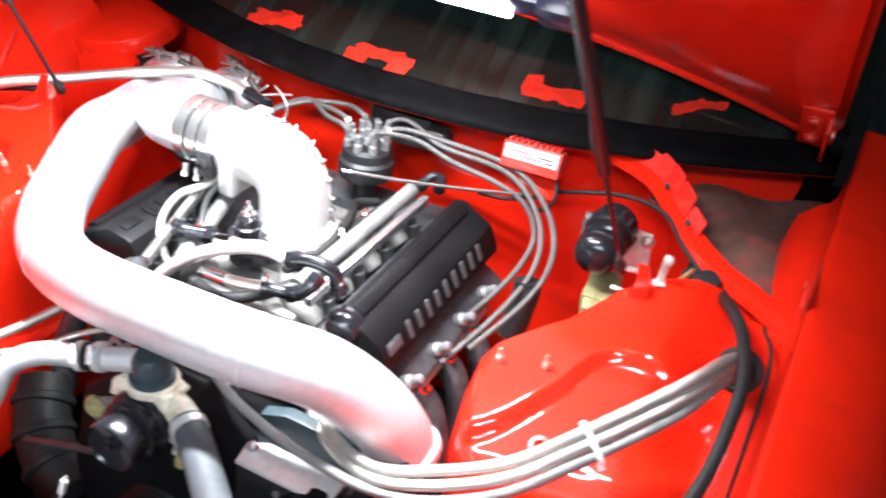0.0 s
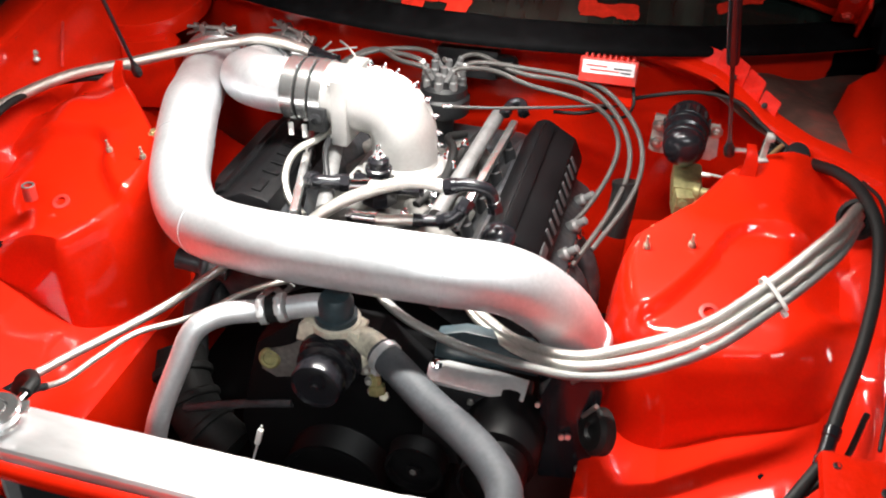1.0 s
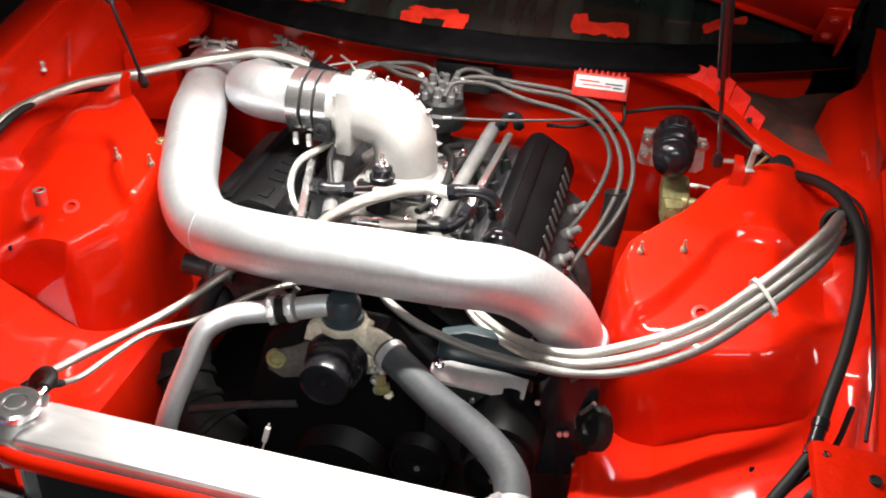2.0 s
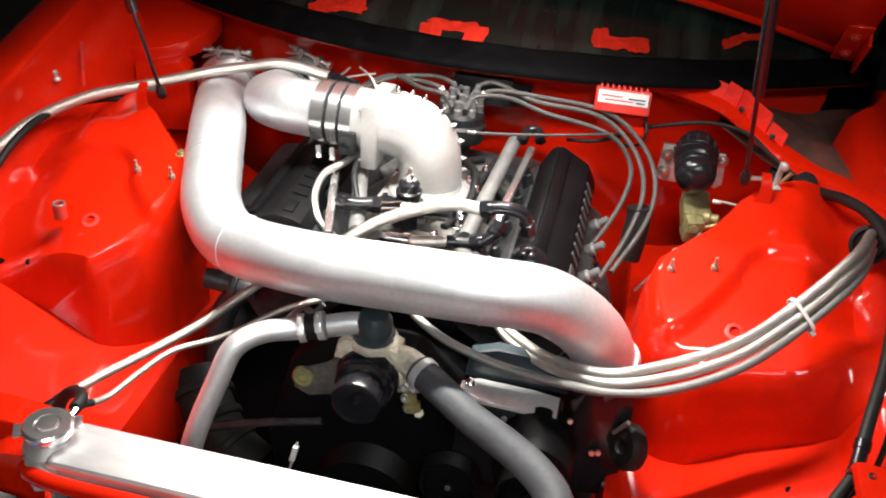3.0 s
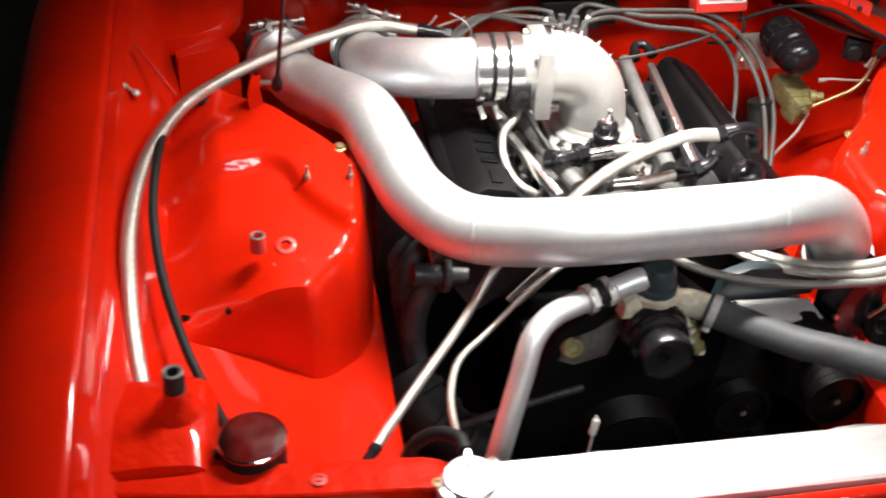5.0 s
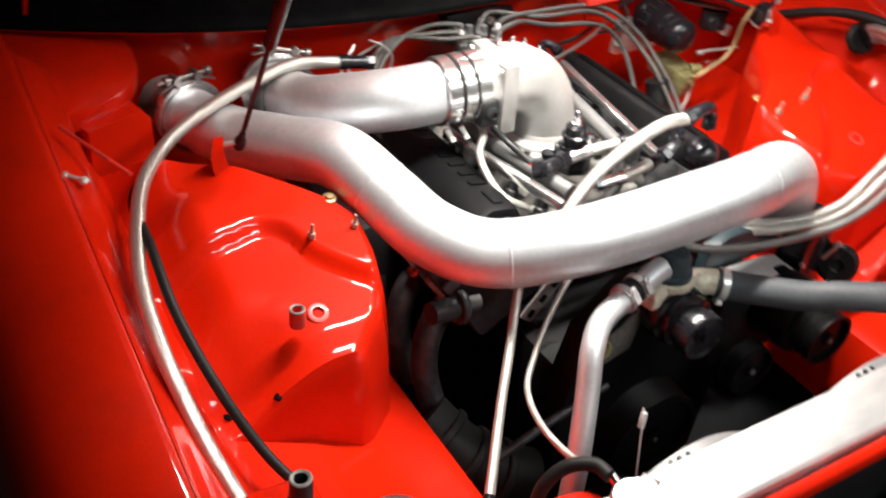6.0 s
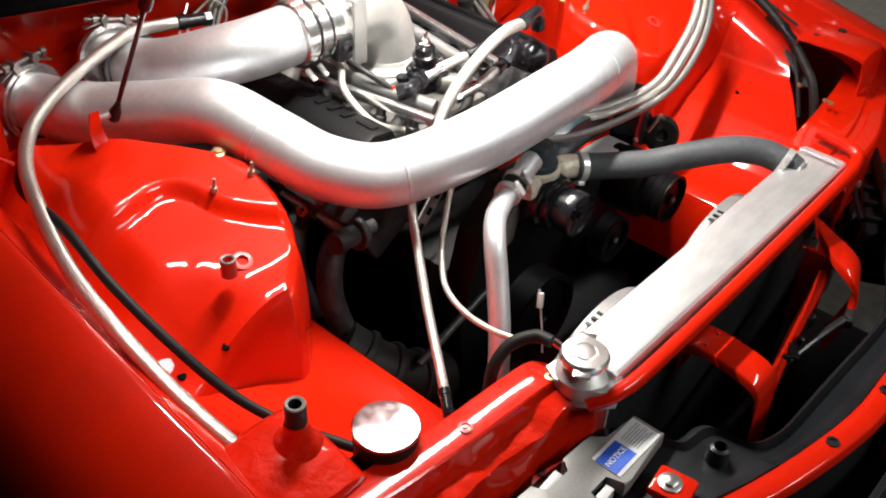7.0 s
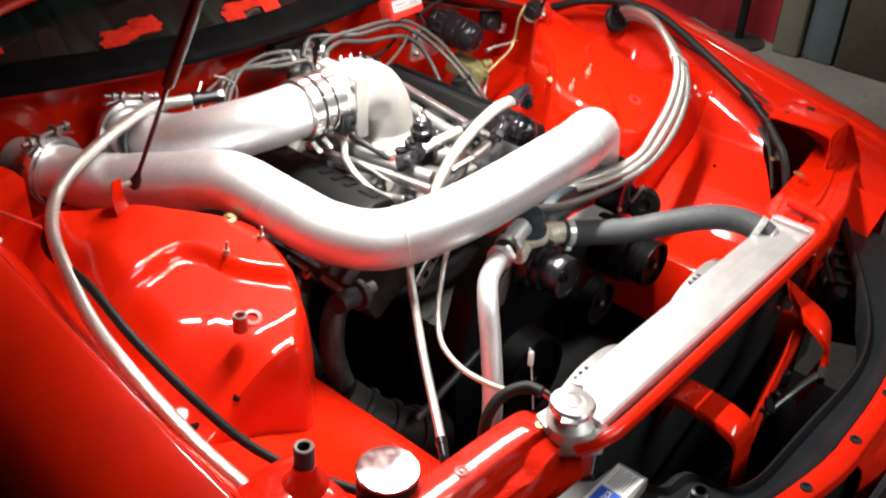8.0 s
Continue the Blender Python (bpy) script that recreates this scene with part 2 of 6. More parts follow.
dusty.inputs["A"].default_value = (0.006, 0.010, 0.0085, 1)
dusty.inputs["B"].default_value = (0.022, 0.033, 0.028, 1)
links.new(wiped.outputs["Result"], dusty.inputs["Factor"])
links.new(dusty.outputs["Result"], shader.inputs["Base Color"])
GLASS = m

# ---- building helpers ----
PLACE = {}


def thing(name, base, label, category, group="", kind=""):
    ob = new(name)
    ob.location = base
    ob.empty_display_size = 0.05
    PLACE[ob] = Vector(base)
    return tagged(ob, label, category, group, kind)


def part(name, bm, material, parent=None, label="", smooth=35):
    """Links a bmesh, built in world places, as one mesh object under a thing or part, with its origin in its middle."""
    bmesh.ops.recalc_face_normals(bm, faces=bm.faces)
    lo = Vector([min(v.co[k] for v in bm.verts) for k in range(3)])
    hi = Vector([max(v.co[k] for v in bm.verts) for k in range(3)])
    mid = (lo + hi) / 2
    bmesh.ops.translate(bm, verts=bm.verts, vec=-mid)
    if smooth:
        limit = radians(smooth)
        for f in bm.faces:
            f.smooth = True
        for e in bm.edges:
            if len(e.link_faces) == 2 and e.calc_face_angle(0) > limit:
                e.smooth = False
    mesh = bpy.data.meshes.new(name)
    bm.to_mesh(mesh)
    bm.free()
    mesh.materials.append(material)
    ob = new(name, mesh)
    PLACE[ob] = mid
    ob.location = mid - (PLACE[parent] if parent else Vector())
    if parent:
        ob.parent = parent
    return tagged(ob, label)


def spline(points, steps=10):
    """A smooth path through points."""
    p = [Vector(q) for q in points]
    q = [2 * p[0] - p[1], *p, 2 * p[-1] - p[-2]]
    out = []
    for i in range(1, len(q) - 2):
        a, b, c, d = q[i - 1:i + 3]
        for k in range(steps):
            u = k / steps
            out.append(0.5 * (2 * b + (c - a) * u + (2 * a - 5 * b + 4 * c - d) * u * u + (3 * b - a - 3 * c + d) * u ** 3))
    return out + [p[-1]]


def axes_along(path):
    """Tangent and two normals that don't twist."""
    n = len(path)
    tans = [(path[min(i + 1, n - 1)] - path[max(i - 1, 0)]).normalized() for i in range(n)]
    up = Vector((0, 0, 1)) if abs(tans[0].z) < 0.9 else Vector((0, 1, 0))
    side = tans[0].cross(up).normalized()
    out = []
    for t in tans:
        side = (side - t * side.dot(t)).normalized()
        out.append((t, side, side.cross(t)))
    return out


def tube(bm, path, radius, seg=16, caps=True, radii=None):
    rings = []
    path = [Vector(p) for p in path]
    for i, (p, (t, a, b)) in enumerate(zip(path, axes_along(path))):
        r = radii[i] if radii else radius
        rings.append([bm.verts.new(p + (a * math.cos(k) + b * math.sin(k)) * r) for k in [2 * math.pi * j / seg for j in range(seg)]])
    for r0, r1 in zip(rings, rings[1:]):
        for j in range(seg):
            bm.faces.new((r0[j], r0[(j + 1) % seg], r1[(j + 1) % seg], r1[j]))
    if caps:
        bm.faces.new(rings[0][::-1])
        bm.faces.new(rings[-1])
    return bm


def lathe(bm, base, axis, profile, seg=24):
    """Turns a profile of (radius, distance along axis) round an axis from base."""
    axis = Vector(axis).normalized()
    a = axis.orthogonal().normalized()
    b = axis.cross(a)
    rings = []
    for r, h in profile:
        c = Vector(base) + axis * h
        if r < 1e-5:
            rings.append([bm.verts.new(c)])
        else:
            rings.append([bm.verts.new(c + (a * math.cos(k) + b * math.sin(k)) * r) for k in [2 * math.pi * j / seg for j in range(seg)]])
    for r0, r1 in zip(rings, rings[1:]):
        for j in range(seg):
            p = [r0[j % len(r0)], r0[(j + 1) % seg % len(r0)], r1[(j + 1) % seg % len(r1)], r1[j % len(r1)]]
            p = list(dict.fromkeys(p))
            if len(p) > 2:
                bm.faces.new(p)
    if profile[0] != profile[-1]:
        if len(rings[0]) > 1:
            bm.faces.new(rings[0][::-1])
        if len(rings[-1]) > 1:
            bm.faces.new(rings[-1])
    else:
        bmesh.ops.remove_doubles(bm, verts=rings[0] + rings[-1], dist=1e-6)
    return bm


def block(bm, size, m, bevel=0.003, segments=2):
    made = bmesh.ops.create_cube(bm, size=1.0, matrix=m @ Matrix.Diagonal((*size, 1)))
    if bevel:
        edges = list({e for v in made["verts"] for e in v.link_edges})
        bmesh.ops.bevel(bm, geom=edges, offset=bevel, segments=segments, affect="EDGES", profile=0.6)
    return bm


def at(x, y, z, rx=0, ry=0, rz=0):
    return pose(x, y, z, rx, ry, rz)


def prism(bm, outline, thick, m, bevel=0.0):
    """A flat outline (2D) with a thickness, placed by m; the outline lies in m's xy plane, the thickness goes to +z."""
    low = [bm.verts.new(m @ Vector((x, y, 0))) for x, y in outline]
    high = [bm.verts.new(m @ Vector((x, y, thick))) for x, y in outline]
    faces = [bm.faces.new(low[::-1]), bm.faces.new(high)]
    n = len(low)
    for i in range(n):
        faces.append(bm.faces.new((low[i], low[(i + 1) % n], high[(i + 1) % n], high[i])))
    if bevel:
        bmesh.ops.bevel(bm, geom=list(faces[1].edges), offset=bevel, segments=2, affect="EDGES", profile=0.6)
    return bm


def sheet(bm, rows, thick=0.0):
    """A grid of points as a surface; with a thickness it gets a back and rims along its normal."""
    grid = [[bm.verts.new(p) for p in row] for row in rows]
    for r0, r1 in zip(grid, grid[1:]):
        for j in range(len(r0) - 1):
            bm.faces.new((r0[j], r0[j + 1], r1[j + 1], r1[j]))
    if thick:
        bmesh.ops.recalc_face_normals(bm, faces=bm.faces)
        bmesh.ops.solidify(bm, geom=list(bm.faces), thickness=thick)
    return bm


def lerp_list(x, pairs):
    for (x0, y0), (x1, y1) in zip(pairs, pairs[1:]):
        if x <= x1:
            return y0 + (y1 - y0) * max(0.0, min(1.0, (x - x0) / (x1 - x0)))
    return pairs[-1][1]


def hex_bolt(name, base, axis, r, h, material, parent, shank=0.0, washer=True, label=""):
    """Washer, hexagon head and, where it stands up, its threaded shank: one small part."""
    bm = bmesh.new()
    axis = Vector(axis).normalized()
    p = Vector(base)
    if washer:
        lathe(bm, p, axis, [(r * 1.55, 0), (r * 1.55, r * 0.25), (r * 1.45, r * 0.3)], 16)
    lathe(bm, p + axis * r * 0.28, axis, [(r, 0), (r, h * 0.85), (r * 0.86, h)], 6)
    if shank:
        lathe(bm, p + axis * h, axis, [(r * 0.5, 0), (r * 0.5, shank * 0.5), (r * 0.42, shank * 0.52), (r * 0.42, shank * 0.95), (r * 0.3, shank)], 10)
    return part(name, bm, material, parent, label)


def worm_clamp(parent, centre, axis, r, width=0.012, screw=(0, 0, 1), material=None, name="hose_clamp"):
    """A band round a hose with its screw housing."""
    bm = bmesh.new()
    axis = Vector(axis).normalized()
    c = Vector(centre)
    lathe(bm, c - axis * width / 2, axis, [(r - 0.001, 0), (r + 0.0016, 0.0005), (r + 0.0016, width - 0.0005), (r - 0.001, width)], 28)
    s = Vector(screw)
    s = (s - axis * s.dot(axis)).normalized()
    t = axis.cross(s).normalized()
    turn = Matrix((axis, t, s)).transposed().to_4x4()
    block(bm, (width * 0.95, 0.016, 0.007), Matrix.Translation(c + s * (r + 0.004)) @ turn, 0.0015)
    lathe(bm, c + s * (r + 0.005) + t * 0.006, t, [(0.0045, 0), (0.0045, 0.009), (0.003, 0.012)], 6)
    return part(name, bm, material or CLAMP_STEEL, parent, "bright worm-drive hose clamp")

# ---- the garage ----


def room():
    bm = bmesh.new()
    block(bm, (9.0, 9.0, 0.2), at(0, 0.5, -0.1), 0)
    tagged(part("floor", bm, CONCRETE, smooth=0), "dark stained concrete garage floor", "floor", kind="structure")
    for name, size, place in (("wall_north", (9.4, 0.2, 3.6), (0, 5.1, 1.8)), ("wall_south", (9.4, 0.2, 3.6), (0, -4.1, 1.8)),
                              ("wall_east", (0.2, 9.0, 3.6), (4.6, 0.5, 1.8)), ("wall_west", (0.2, 9.0, 3.6), (-4.6, 0.5, 1.8))):
        bm = bmesh.new()
        block(bm, size, at(*place), 0)
        tagged(part(name, bm, PLASTER, smooth=0), "dim plastered garage wall", "wall", kind="structure")
    bm = bmesh.new()
    block(bm, (9.4, 9.4, 0.2), at(0, 0.5, 3.7), 0)
    tagged(part("ceiling", bm, PLASTER, smooth=0), "dim plain garage ceiling", "ceiling", kind="structure")


room()

# ---- the car's shell ----
car = thing("car_body", (0, 1.0, 0.0), "red car front end with its hood open, bare engine bay", "car")


def edge_z(y):
    """Height of the fender's inner edge along the car."""
    return 0.802 + 0.22 * (y - 0.615)


def cowl_y(x):
    return 1.36 + 0.40 * x * x


TOP = [(0.70, 0.755), (0.785, 0.7635), (0.808, 0.768), (0.834, 0.781), (0.90, 0.80), (0.956, 0.815), (1.05, 0.845), (1.13, 0.87), (1.2, 0.885), (1.5, 0.90)]
INNER = [(0.785, 0.475), (0.795, 0.455), (0.81, 0.44), (0.845, 0.403), (0.88, 0.385), (0.92, 0.374), (0.98, 0.368), (1.01, 0.388), (1.06, 0.438), (1.12, 0.50), (1.18, 0.552), (1.22, 0.60), (1.26, 0.66)]
INNER_RIGHT = [(0.785, 0.47), (0.795, 0.445), (0.81, 0.42), (0.845, 0.388), (0.88, 0.371), (0.92, 0.362), (0.96, 0.358), (0.985, 0.366), (1.01, 0.396), (1.04, 0.432), (1.08, 0.458), (1.124, 0.486), (1.16, 0.53), (1.188, 0.584), (1.24, 0.66)]
RIDGE = [(0.34, 0.83), (0.38, 0.862), (0.41, 0.885), (0.44, 0.91), (0.468, 0.942), (0.492, 0.99), (0.525, 1.008), (0.57, 1.0), (0.66, 0.985)]


def smooth_line(pairs):
    """A smooth curve through pairs, as a table read by straight steps."""
    table = [(p.x, p.y) for p in spline([(a, b, 0) for a, b in pairs], 12)]
    return lambda x: lerp_list(x, table)


RIDGE_LINE = smooth_line(RIDGE)
RIDGE_LINE_RIGHT = smooth_line([(0.34, 0.825), (0.394, 0.843), (0.438, 0.87), (0.49, 0.94), (0.515, 0.99), (0.545, 1.012), (0.59, 1.008), (0.66, 0.99)])


def apron(u, y):
    """The plain inner wing without its tower."""
    e = edge_z(y)
    return lerp_list(u, [(0.352, 0.40), (0.3575, 0.545), (0.363, 0.554), (0.372, 0.558), (0.435, 0.566), (0.47, 0.58), (0.55, 0.632), (0.63, 0.668), (0.664, 0.688), (0.685, e - 0.09), (0.715, e - 0.06), (0.734, e - 0.05), (0.741, e - 0.004)])


def soft(x):
    x = max(0.0, min(1.0, x))
    return x * x * (3 - 2 * x)


def wing_z(u, y, side=-1):
    low = apron(u, y)
    d = min(u - lerp_list(y, INNER_RIGHT if side > 0 else INNER), (y - 0.785) * (2.0 if side < 0 else 1.5 - 1.1 * soft((u - 0.56) / 0.1)))
    if d < 0:
        return low
    s = math.sqrt(max(0, 1 - (1 - min(1, d / 0.028)) ** 2))
    # plateau round the strut studs, a crease, and the shoulder that falls to the front and the wheel side
    ridge = RIDGE_LINE_RIGHT if side > 0 else RIDGE_LINE
    lean = (ridge(u + 0.004) - ridge(u - 0.004)) / 0.008
    top = lerp_list(y, TOP) - 0.019 * soft(0.3 + (ridge(u) - y) / math.hypot(1.0, lean) / 0.018)
    top -= 0.05 * soft((u - 0.585) / 0.1) * soft((y - 0.84) / 0.1)
    if side > 0:
        # this tower's top rises towards the wheel side
        top += 0.2 * (min(u, 0.6) - 0.45) * (1 - soft((y - 0.97) / 0.12))
    if side < 0:
        # the rear outer shoulder falls away under the hose
        top -= 0.04 * soft((u - 0.49) / 0.1) * soft((y - 1.04) / 0.1)
        # its front edge falls in a straight crease towards the wheel side
        top -= 0.062 * soft((u - 0.50) / 0.16) * (1 - soft((y - 0.80) / 0.12))
    # shallow pressed hollow beside the studs
    top -= 0.004 * soft(1.4 - math.hypot((u - 0.52) / 0.06, (y - 1.06) / 0.05))
    # raised flat round the open tube, its long side slanting across the shoulder
    a, b = (u - 0.572) * 0.9 - (y - 0.865) * 0.43, (u - 0.572) * 0.43 + (y - 0.865) * 0.9
    top += 0.0013 * soft((1.0 - (abs(a / 0.052) ** 4 + abs(b / 0.022) ** 4)) * 1.3)
    # small dents left by hammering
    top += 0.00022 * math.sin(u * 72 + y * 31) * math.sin(y * 58 - u * 27) + 0.00012 * math.sin(u * 130 - y * 75 + 1)
    return max(low, low + (top - low) * s)


def wing(side, name):
    ys = [0.36 + 0.02 * i for i in range(21)] + [0.774, 0.7845, 0.7855, 0.788, 0.792, 0.798, 0.804] + [0.81 + 0.005 * i for i in range(50)] + [1.065 + 0.0105 * i for i in range(35)]
    rows = []
    for y in ys:
        inner = min(0.62, lerp_list(y, INNER_RIGHT if side > 0 else INNER))
        us = [0.352, 0.357, 0.362, 0.372] + [0.372 + (inner - 0.373) * k / 6 for k in range(1, 7)]
        us += [inner + d for d in (0.0005, 0.0015, 0.004, 0.008, 0.014, 0.021, 0.03)]
        us += [inner + 0.03 + (0.67 - inner - 0.03) * k / 44 for k in range(1, 45)] + [0.68, 0.69, 0.70, 0.715, 0.728, 0.736, 0.741]
        us = sorted(us)
        rows.append([(side * u, y, wing_z(u, y, side)) for u in us])
    bm = bmesh.new()
    sheet(bm, rows)
    if side > 0:
        # opening behind the headlamp beam
        ring = [(p.x, p.y) for p in spline([(0.49, 0.507, 0), (0.60, 0.498, 0), (0.655, 0.496, 0), (0.698, 0.508, 0), (0.718, 0.545, 0), (0.72, 0.60, 0), (0.712, 0.645, 0), (0.695, 0.652, 0), (0.665, 0.632, 0), (0.63, 0.60, 0), (0.565, 0.553, 0), (0.49, 0.507, 0)], 4)][:-1]

        def inside(p):
            hit = False
            for (x0, y0), (x1, y1) in zip(ring, ring[1:] + ring[:1]):
                if (y0 > p.y) != (y1 > p.y) and p.x < x0 + (x1 - x0) * (p.y - y0) / (y1 - y0):
                    hit = not hit
            return hit

        gone = [f for f in bm.faces if inside(f.calc_center_median())]
        rim = {v for f in gone for v in f.verts if any(g not in gone for g in v.link_faces)}
        bmesh.ops.delete(bm, geom=gone, context="FACES")
        for v in rim:
            best = None
            for (x0, y0), (x1, y1) in zip(ring, ring[1:] + ring[:1]):
                a, d = Vector((x0, y0)), Vector((x1 - x0, y1 - y0))
                f = max(0.0, min(1.0, (v.co.xy - a).dot(d) / d.length_squared))
                q = a + d * f
                if best is None or (q - v.co.xy).length < (best - v.co.xy).length:
                    best = q
            v.co = (best.x, best.y, wing_z(best.x, best.y, side))
    return part(name, bm, RED, car, "red inner wing with its strut tower", smooth=38)


wing_left, wing_right = wing(-1, "inner_wing"), wing(1, "inner_wing")


def fender(side):
    """Outer wing from the hood gap over the crown and down the side."""
    rows = []
    for i in range(29):
        y = 0.415 + i * 0.0425
        e = edge_z(y) if y < 1.35 else edge_z(1.35) + 0.05 * (y - 1.35)
        nose = max(0, 0.52 - y) ** 2 * 0.8
        rows.append([(side * (0.741 + (u - 0.741) * 1.34), y, e + dz * 1.1 - nose) for u, dz in ((0.741, -0.03), (0.742, -0.002), (0.7445, 0.0025), (0.75, 0.0035), (0.772, 0.001), (0.797, -0.007), (0.82, -0.022),
                                                               (0.842, -0.045), (0.857, -0.075), (0.867, -0.11), (0.873, -0.16), (0.878, -0.25), (0.875, -0.4), (0.86, -0.52))])
    bm = bmesh.new()
    sheet(bm, rows)
    return part("fender", bm, RED, car, "glossy red outer fender", smooth=60)


fender(-1), fender(1)


def firewall():
    rows = []
    zs = [0.30, 0.40, 0.55, 0.70, 0.80, 0.86, 0.88, 0.90, 0.918]
    for z in zs:
        row = []
        for i in range(41):
            x = -0.76 + 1.52 * i / 40
            y = cowl_y(x) + 0.046 + 0.012 * max(0, 1 - abs(x) / 0.5) - 0.05 * max(0, 0.55 - z)
            # shallow pressed panels
            y += 0.008 * (0.5 + 0.5 * math.cos(x * 21)) * (1 if 0.45 < z < 0.86 else 0)
            row.append((x, y, z))
        rows.append(row)
    bm = bmesh.new()
    sheet(bm, rows, 0.004)
    part("firewall", bm, RED, car, "red bulkhead behind the engine", smooth=50)
    # lip under the windscreen
    rows = []
    for dy, z in ((0.07, 0.917), (0.0, 0.917), (-0.022, 0.9175), (-0.0255, 0.919), (-0.0258, 0.9215), (-0.022, 0.924), (0.01, 0.928), (0.04, 0.93)):
        rows.append([(x, cowl_y(x) + dy, z) for x in [-0.78 + 1.56 * i / 40 for i in range(41)]])
    bm = bmesh.new()
    sheet(bm, rows, 0.004)
    part("cowl_lip", bm, RED, car, smooth=60)


firewall()


def windscreen():
    xs = [-0.80 + 1.6 * i / 48 for i in range(49)]
    rows = []
    for s, dz in ((-0.022, 0.006), (-0.0225, 0.012), (-0.018, 0.018), (-0.004, 0.024), (0.012, 0.031), (0.026, 0.037), (0.034, 0.041), (0.038, 0.0405), (0.041, 0.037)):
        rows.append([(x, cowl_y(x) - 0.012 + s, 0.914 + dz + 0.004 * math.sin(x * 40) * (1 if s > 0.01 else 0) * 0.2) for x in xs])
    bm = bmesh.new()
    sheet(bm, rows)
    seal = part("windscreen_seal", bm, GASKET, car, "dusty black rubber windscreen seal", smooth=60)
    rows = []
    for k in range(14):
        s = -0.028 + 0.052 * k
        rows.append([(x, cowl_y(x) + 0.05 + s, 0.9645 + 0.62 * s - 0.02 * s * x * x) for x in xs])
    bm = bmesh.new()
    sheet(bm, rows)
    return part("windscreen", bm, GLASS, car, "dark tinted windscreen glass", smooth=60)


windscreen()


def rear_corner():
    """Pressed drum under the cowl, slots along the wing's edge and thin slits in its wall."""
    bm = bmesh.new()
    lathe(bm, (-0.675, 1.475, 0.845), (0, -0.22, 1), [(0.118, 0), (0.126, 0.004), (0.128, 0.03), (0.124, 0.04), (0.10, 0.044), (0.0, 0.047)], 48)
    part("cowl_drum", bm, RED, car, "round pressed red cowl drum")
    bm = bmesh.new()
    prism(bm, [(-0.055, 0.0), (0.055, 0.0), (0.055, 0.13), (0.04, 0.15), (-0.05, 0.14)], 0.05, at(-0.625, 1.385, 0.69, 90, 0, 12), 0.006)
    part("corner_pressing", bm, RED, car, "raised red corner pressing")
    for y, r in ((1.209, 0.011), (1.171, 0.009), (1.139, 0.016), (1.062, 0.012)):
        bm = bmesh.new()
        lathe(bm, (-0.7425, y, edge_z(y) - 0.022), (1, 0, 0.1), [(r, 0), (r, 0.003), (r * 0.8, 0.0035), (r * 0.7, 0.001), (0, 0.001)], 18)
        part("edge_hole", bm, BLACK, car)
    for y, z, tilt in ((0.665, 0.735, 48), (0.582, 0.724, 58)):
        bm = bmesh.new()
        block(bm, (0.005, 0.034, 0.008), at(-0.7375, y, z, tilt, 0, 0), 0.002)
        part("edge_slit", bm, BLACK, car)
    # thin folded seam rising from the wing to the drum
    bm = bmesh.new()
    tube(bm, [(-0.652, 1.125, 0.868), (-0.715, 1.235, 0.90)], 0.0028, 8)
    part("seam", bm, RED_WORN, car)


rear_corner()


def glass_point(x, s, lift):
    """A place on the windscreen: across, up along the glass, and off its face."""
    return Vector((x, cowl_y(x) + 0.05 + s - 0.5 * lift, 0.9645 + 0.62 * s - 0.02 * s * x * x + lift))


def masking_patch(blobs, seed):
    """A torn piece of red film on the glass: overlapping ragged strips, each (across, up, width, height, tilt)."""
    rng = random.Random(seed)
    bm = bmesh.new()
    for n, (x, s, w, h, tilt) in enumerate(blobs):
        low, high = [], []
        for i in range(22):
            a = 2 * math.pi * i / 22
            k = max(abs(math.cos(a)), abs(math.sin(a)))
            px, py = math.cos(a) / k * w / 2 * rng.uniform(0.84, 1.06), math.sin(a) / k * h / 2 * rng.uniform(0.72, 1.1)
            px, py = px * math.cos(tilt) - py * math.sin(tilt), px * math.sin(tilt) + py * math.cos(tilt)
            low.append(bm.verts.new(glass_point(x + px, s + py, 0.0015 + 0.0004 * n)))
            high.append(bm.verts.new(glass_point(x + px, s + py, 0.0028 + 0.0006 * n)))
        bm.faces.new(high)
        for i in range(22):
            bm.faces.new((low[i], low[(i + 1) % 22], high[(i + 1) % 22], high[i]))
    return part("red_film", bm, RED_FILM, car, "torn red film left on the glass", smooth=0)


for k, blobs in enumerate((
        ((-0.275, 0.0, 0.11, 0.026, 0.12), (-0.315, -0.014, 0.05, 0.02, 0.2), (-0.25, 0.012, 0.05, 0.02, 0.0)),
        ((-0.045, 0.002, 0.10, 0.024, 0.05), (-0.085, -0.012, 0.045, 0.028, 0.1), (0.0, -0.008, 0.045, 0.036, -0.1)),
        ((0.265, 0.004, 0.10, 0.026, 0.05), (0.228, 0.014, 0.03, 0.032, 0.1), (0.30, 0.0, 0.04, 0.028, 0.0)),
        ((0.475, 0.018, 0.05, 0.02, 0.4), (0.51, 0.024, 0.045, 0.014, 0.1)),
        ((-0.52, 0.004, 0.08, 0.026, 0.2), (-0.55, -0.008, 0.04, 0.02, 0.1)))):
    masking_patch(blobs, k)

# ---- the open hood ----
HINGE_Y, HINGE_Z, OPEN = 1.555, 0.955, radians(46)


def hood_point(x, s, n):
    """A place on the open hood: across, along from the hinge line, and out from its underside (down)."""
    return Vector((x, HINGE_Y - s * math.cos(OPEN) - n * math.sin(OPEN), HINGE_Z + s * math.sin(OPEN) - n * math.cos(OPEN)))


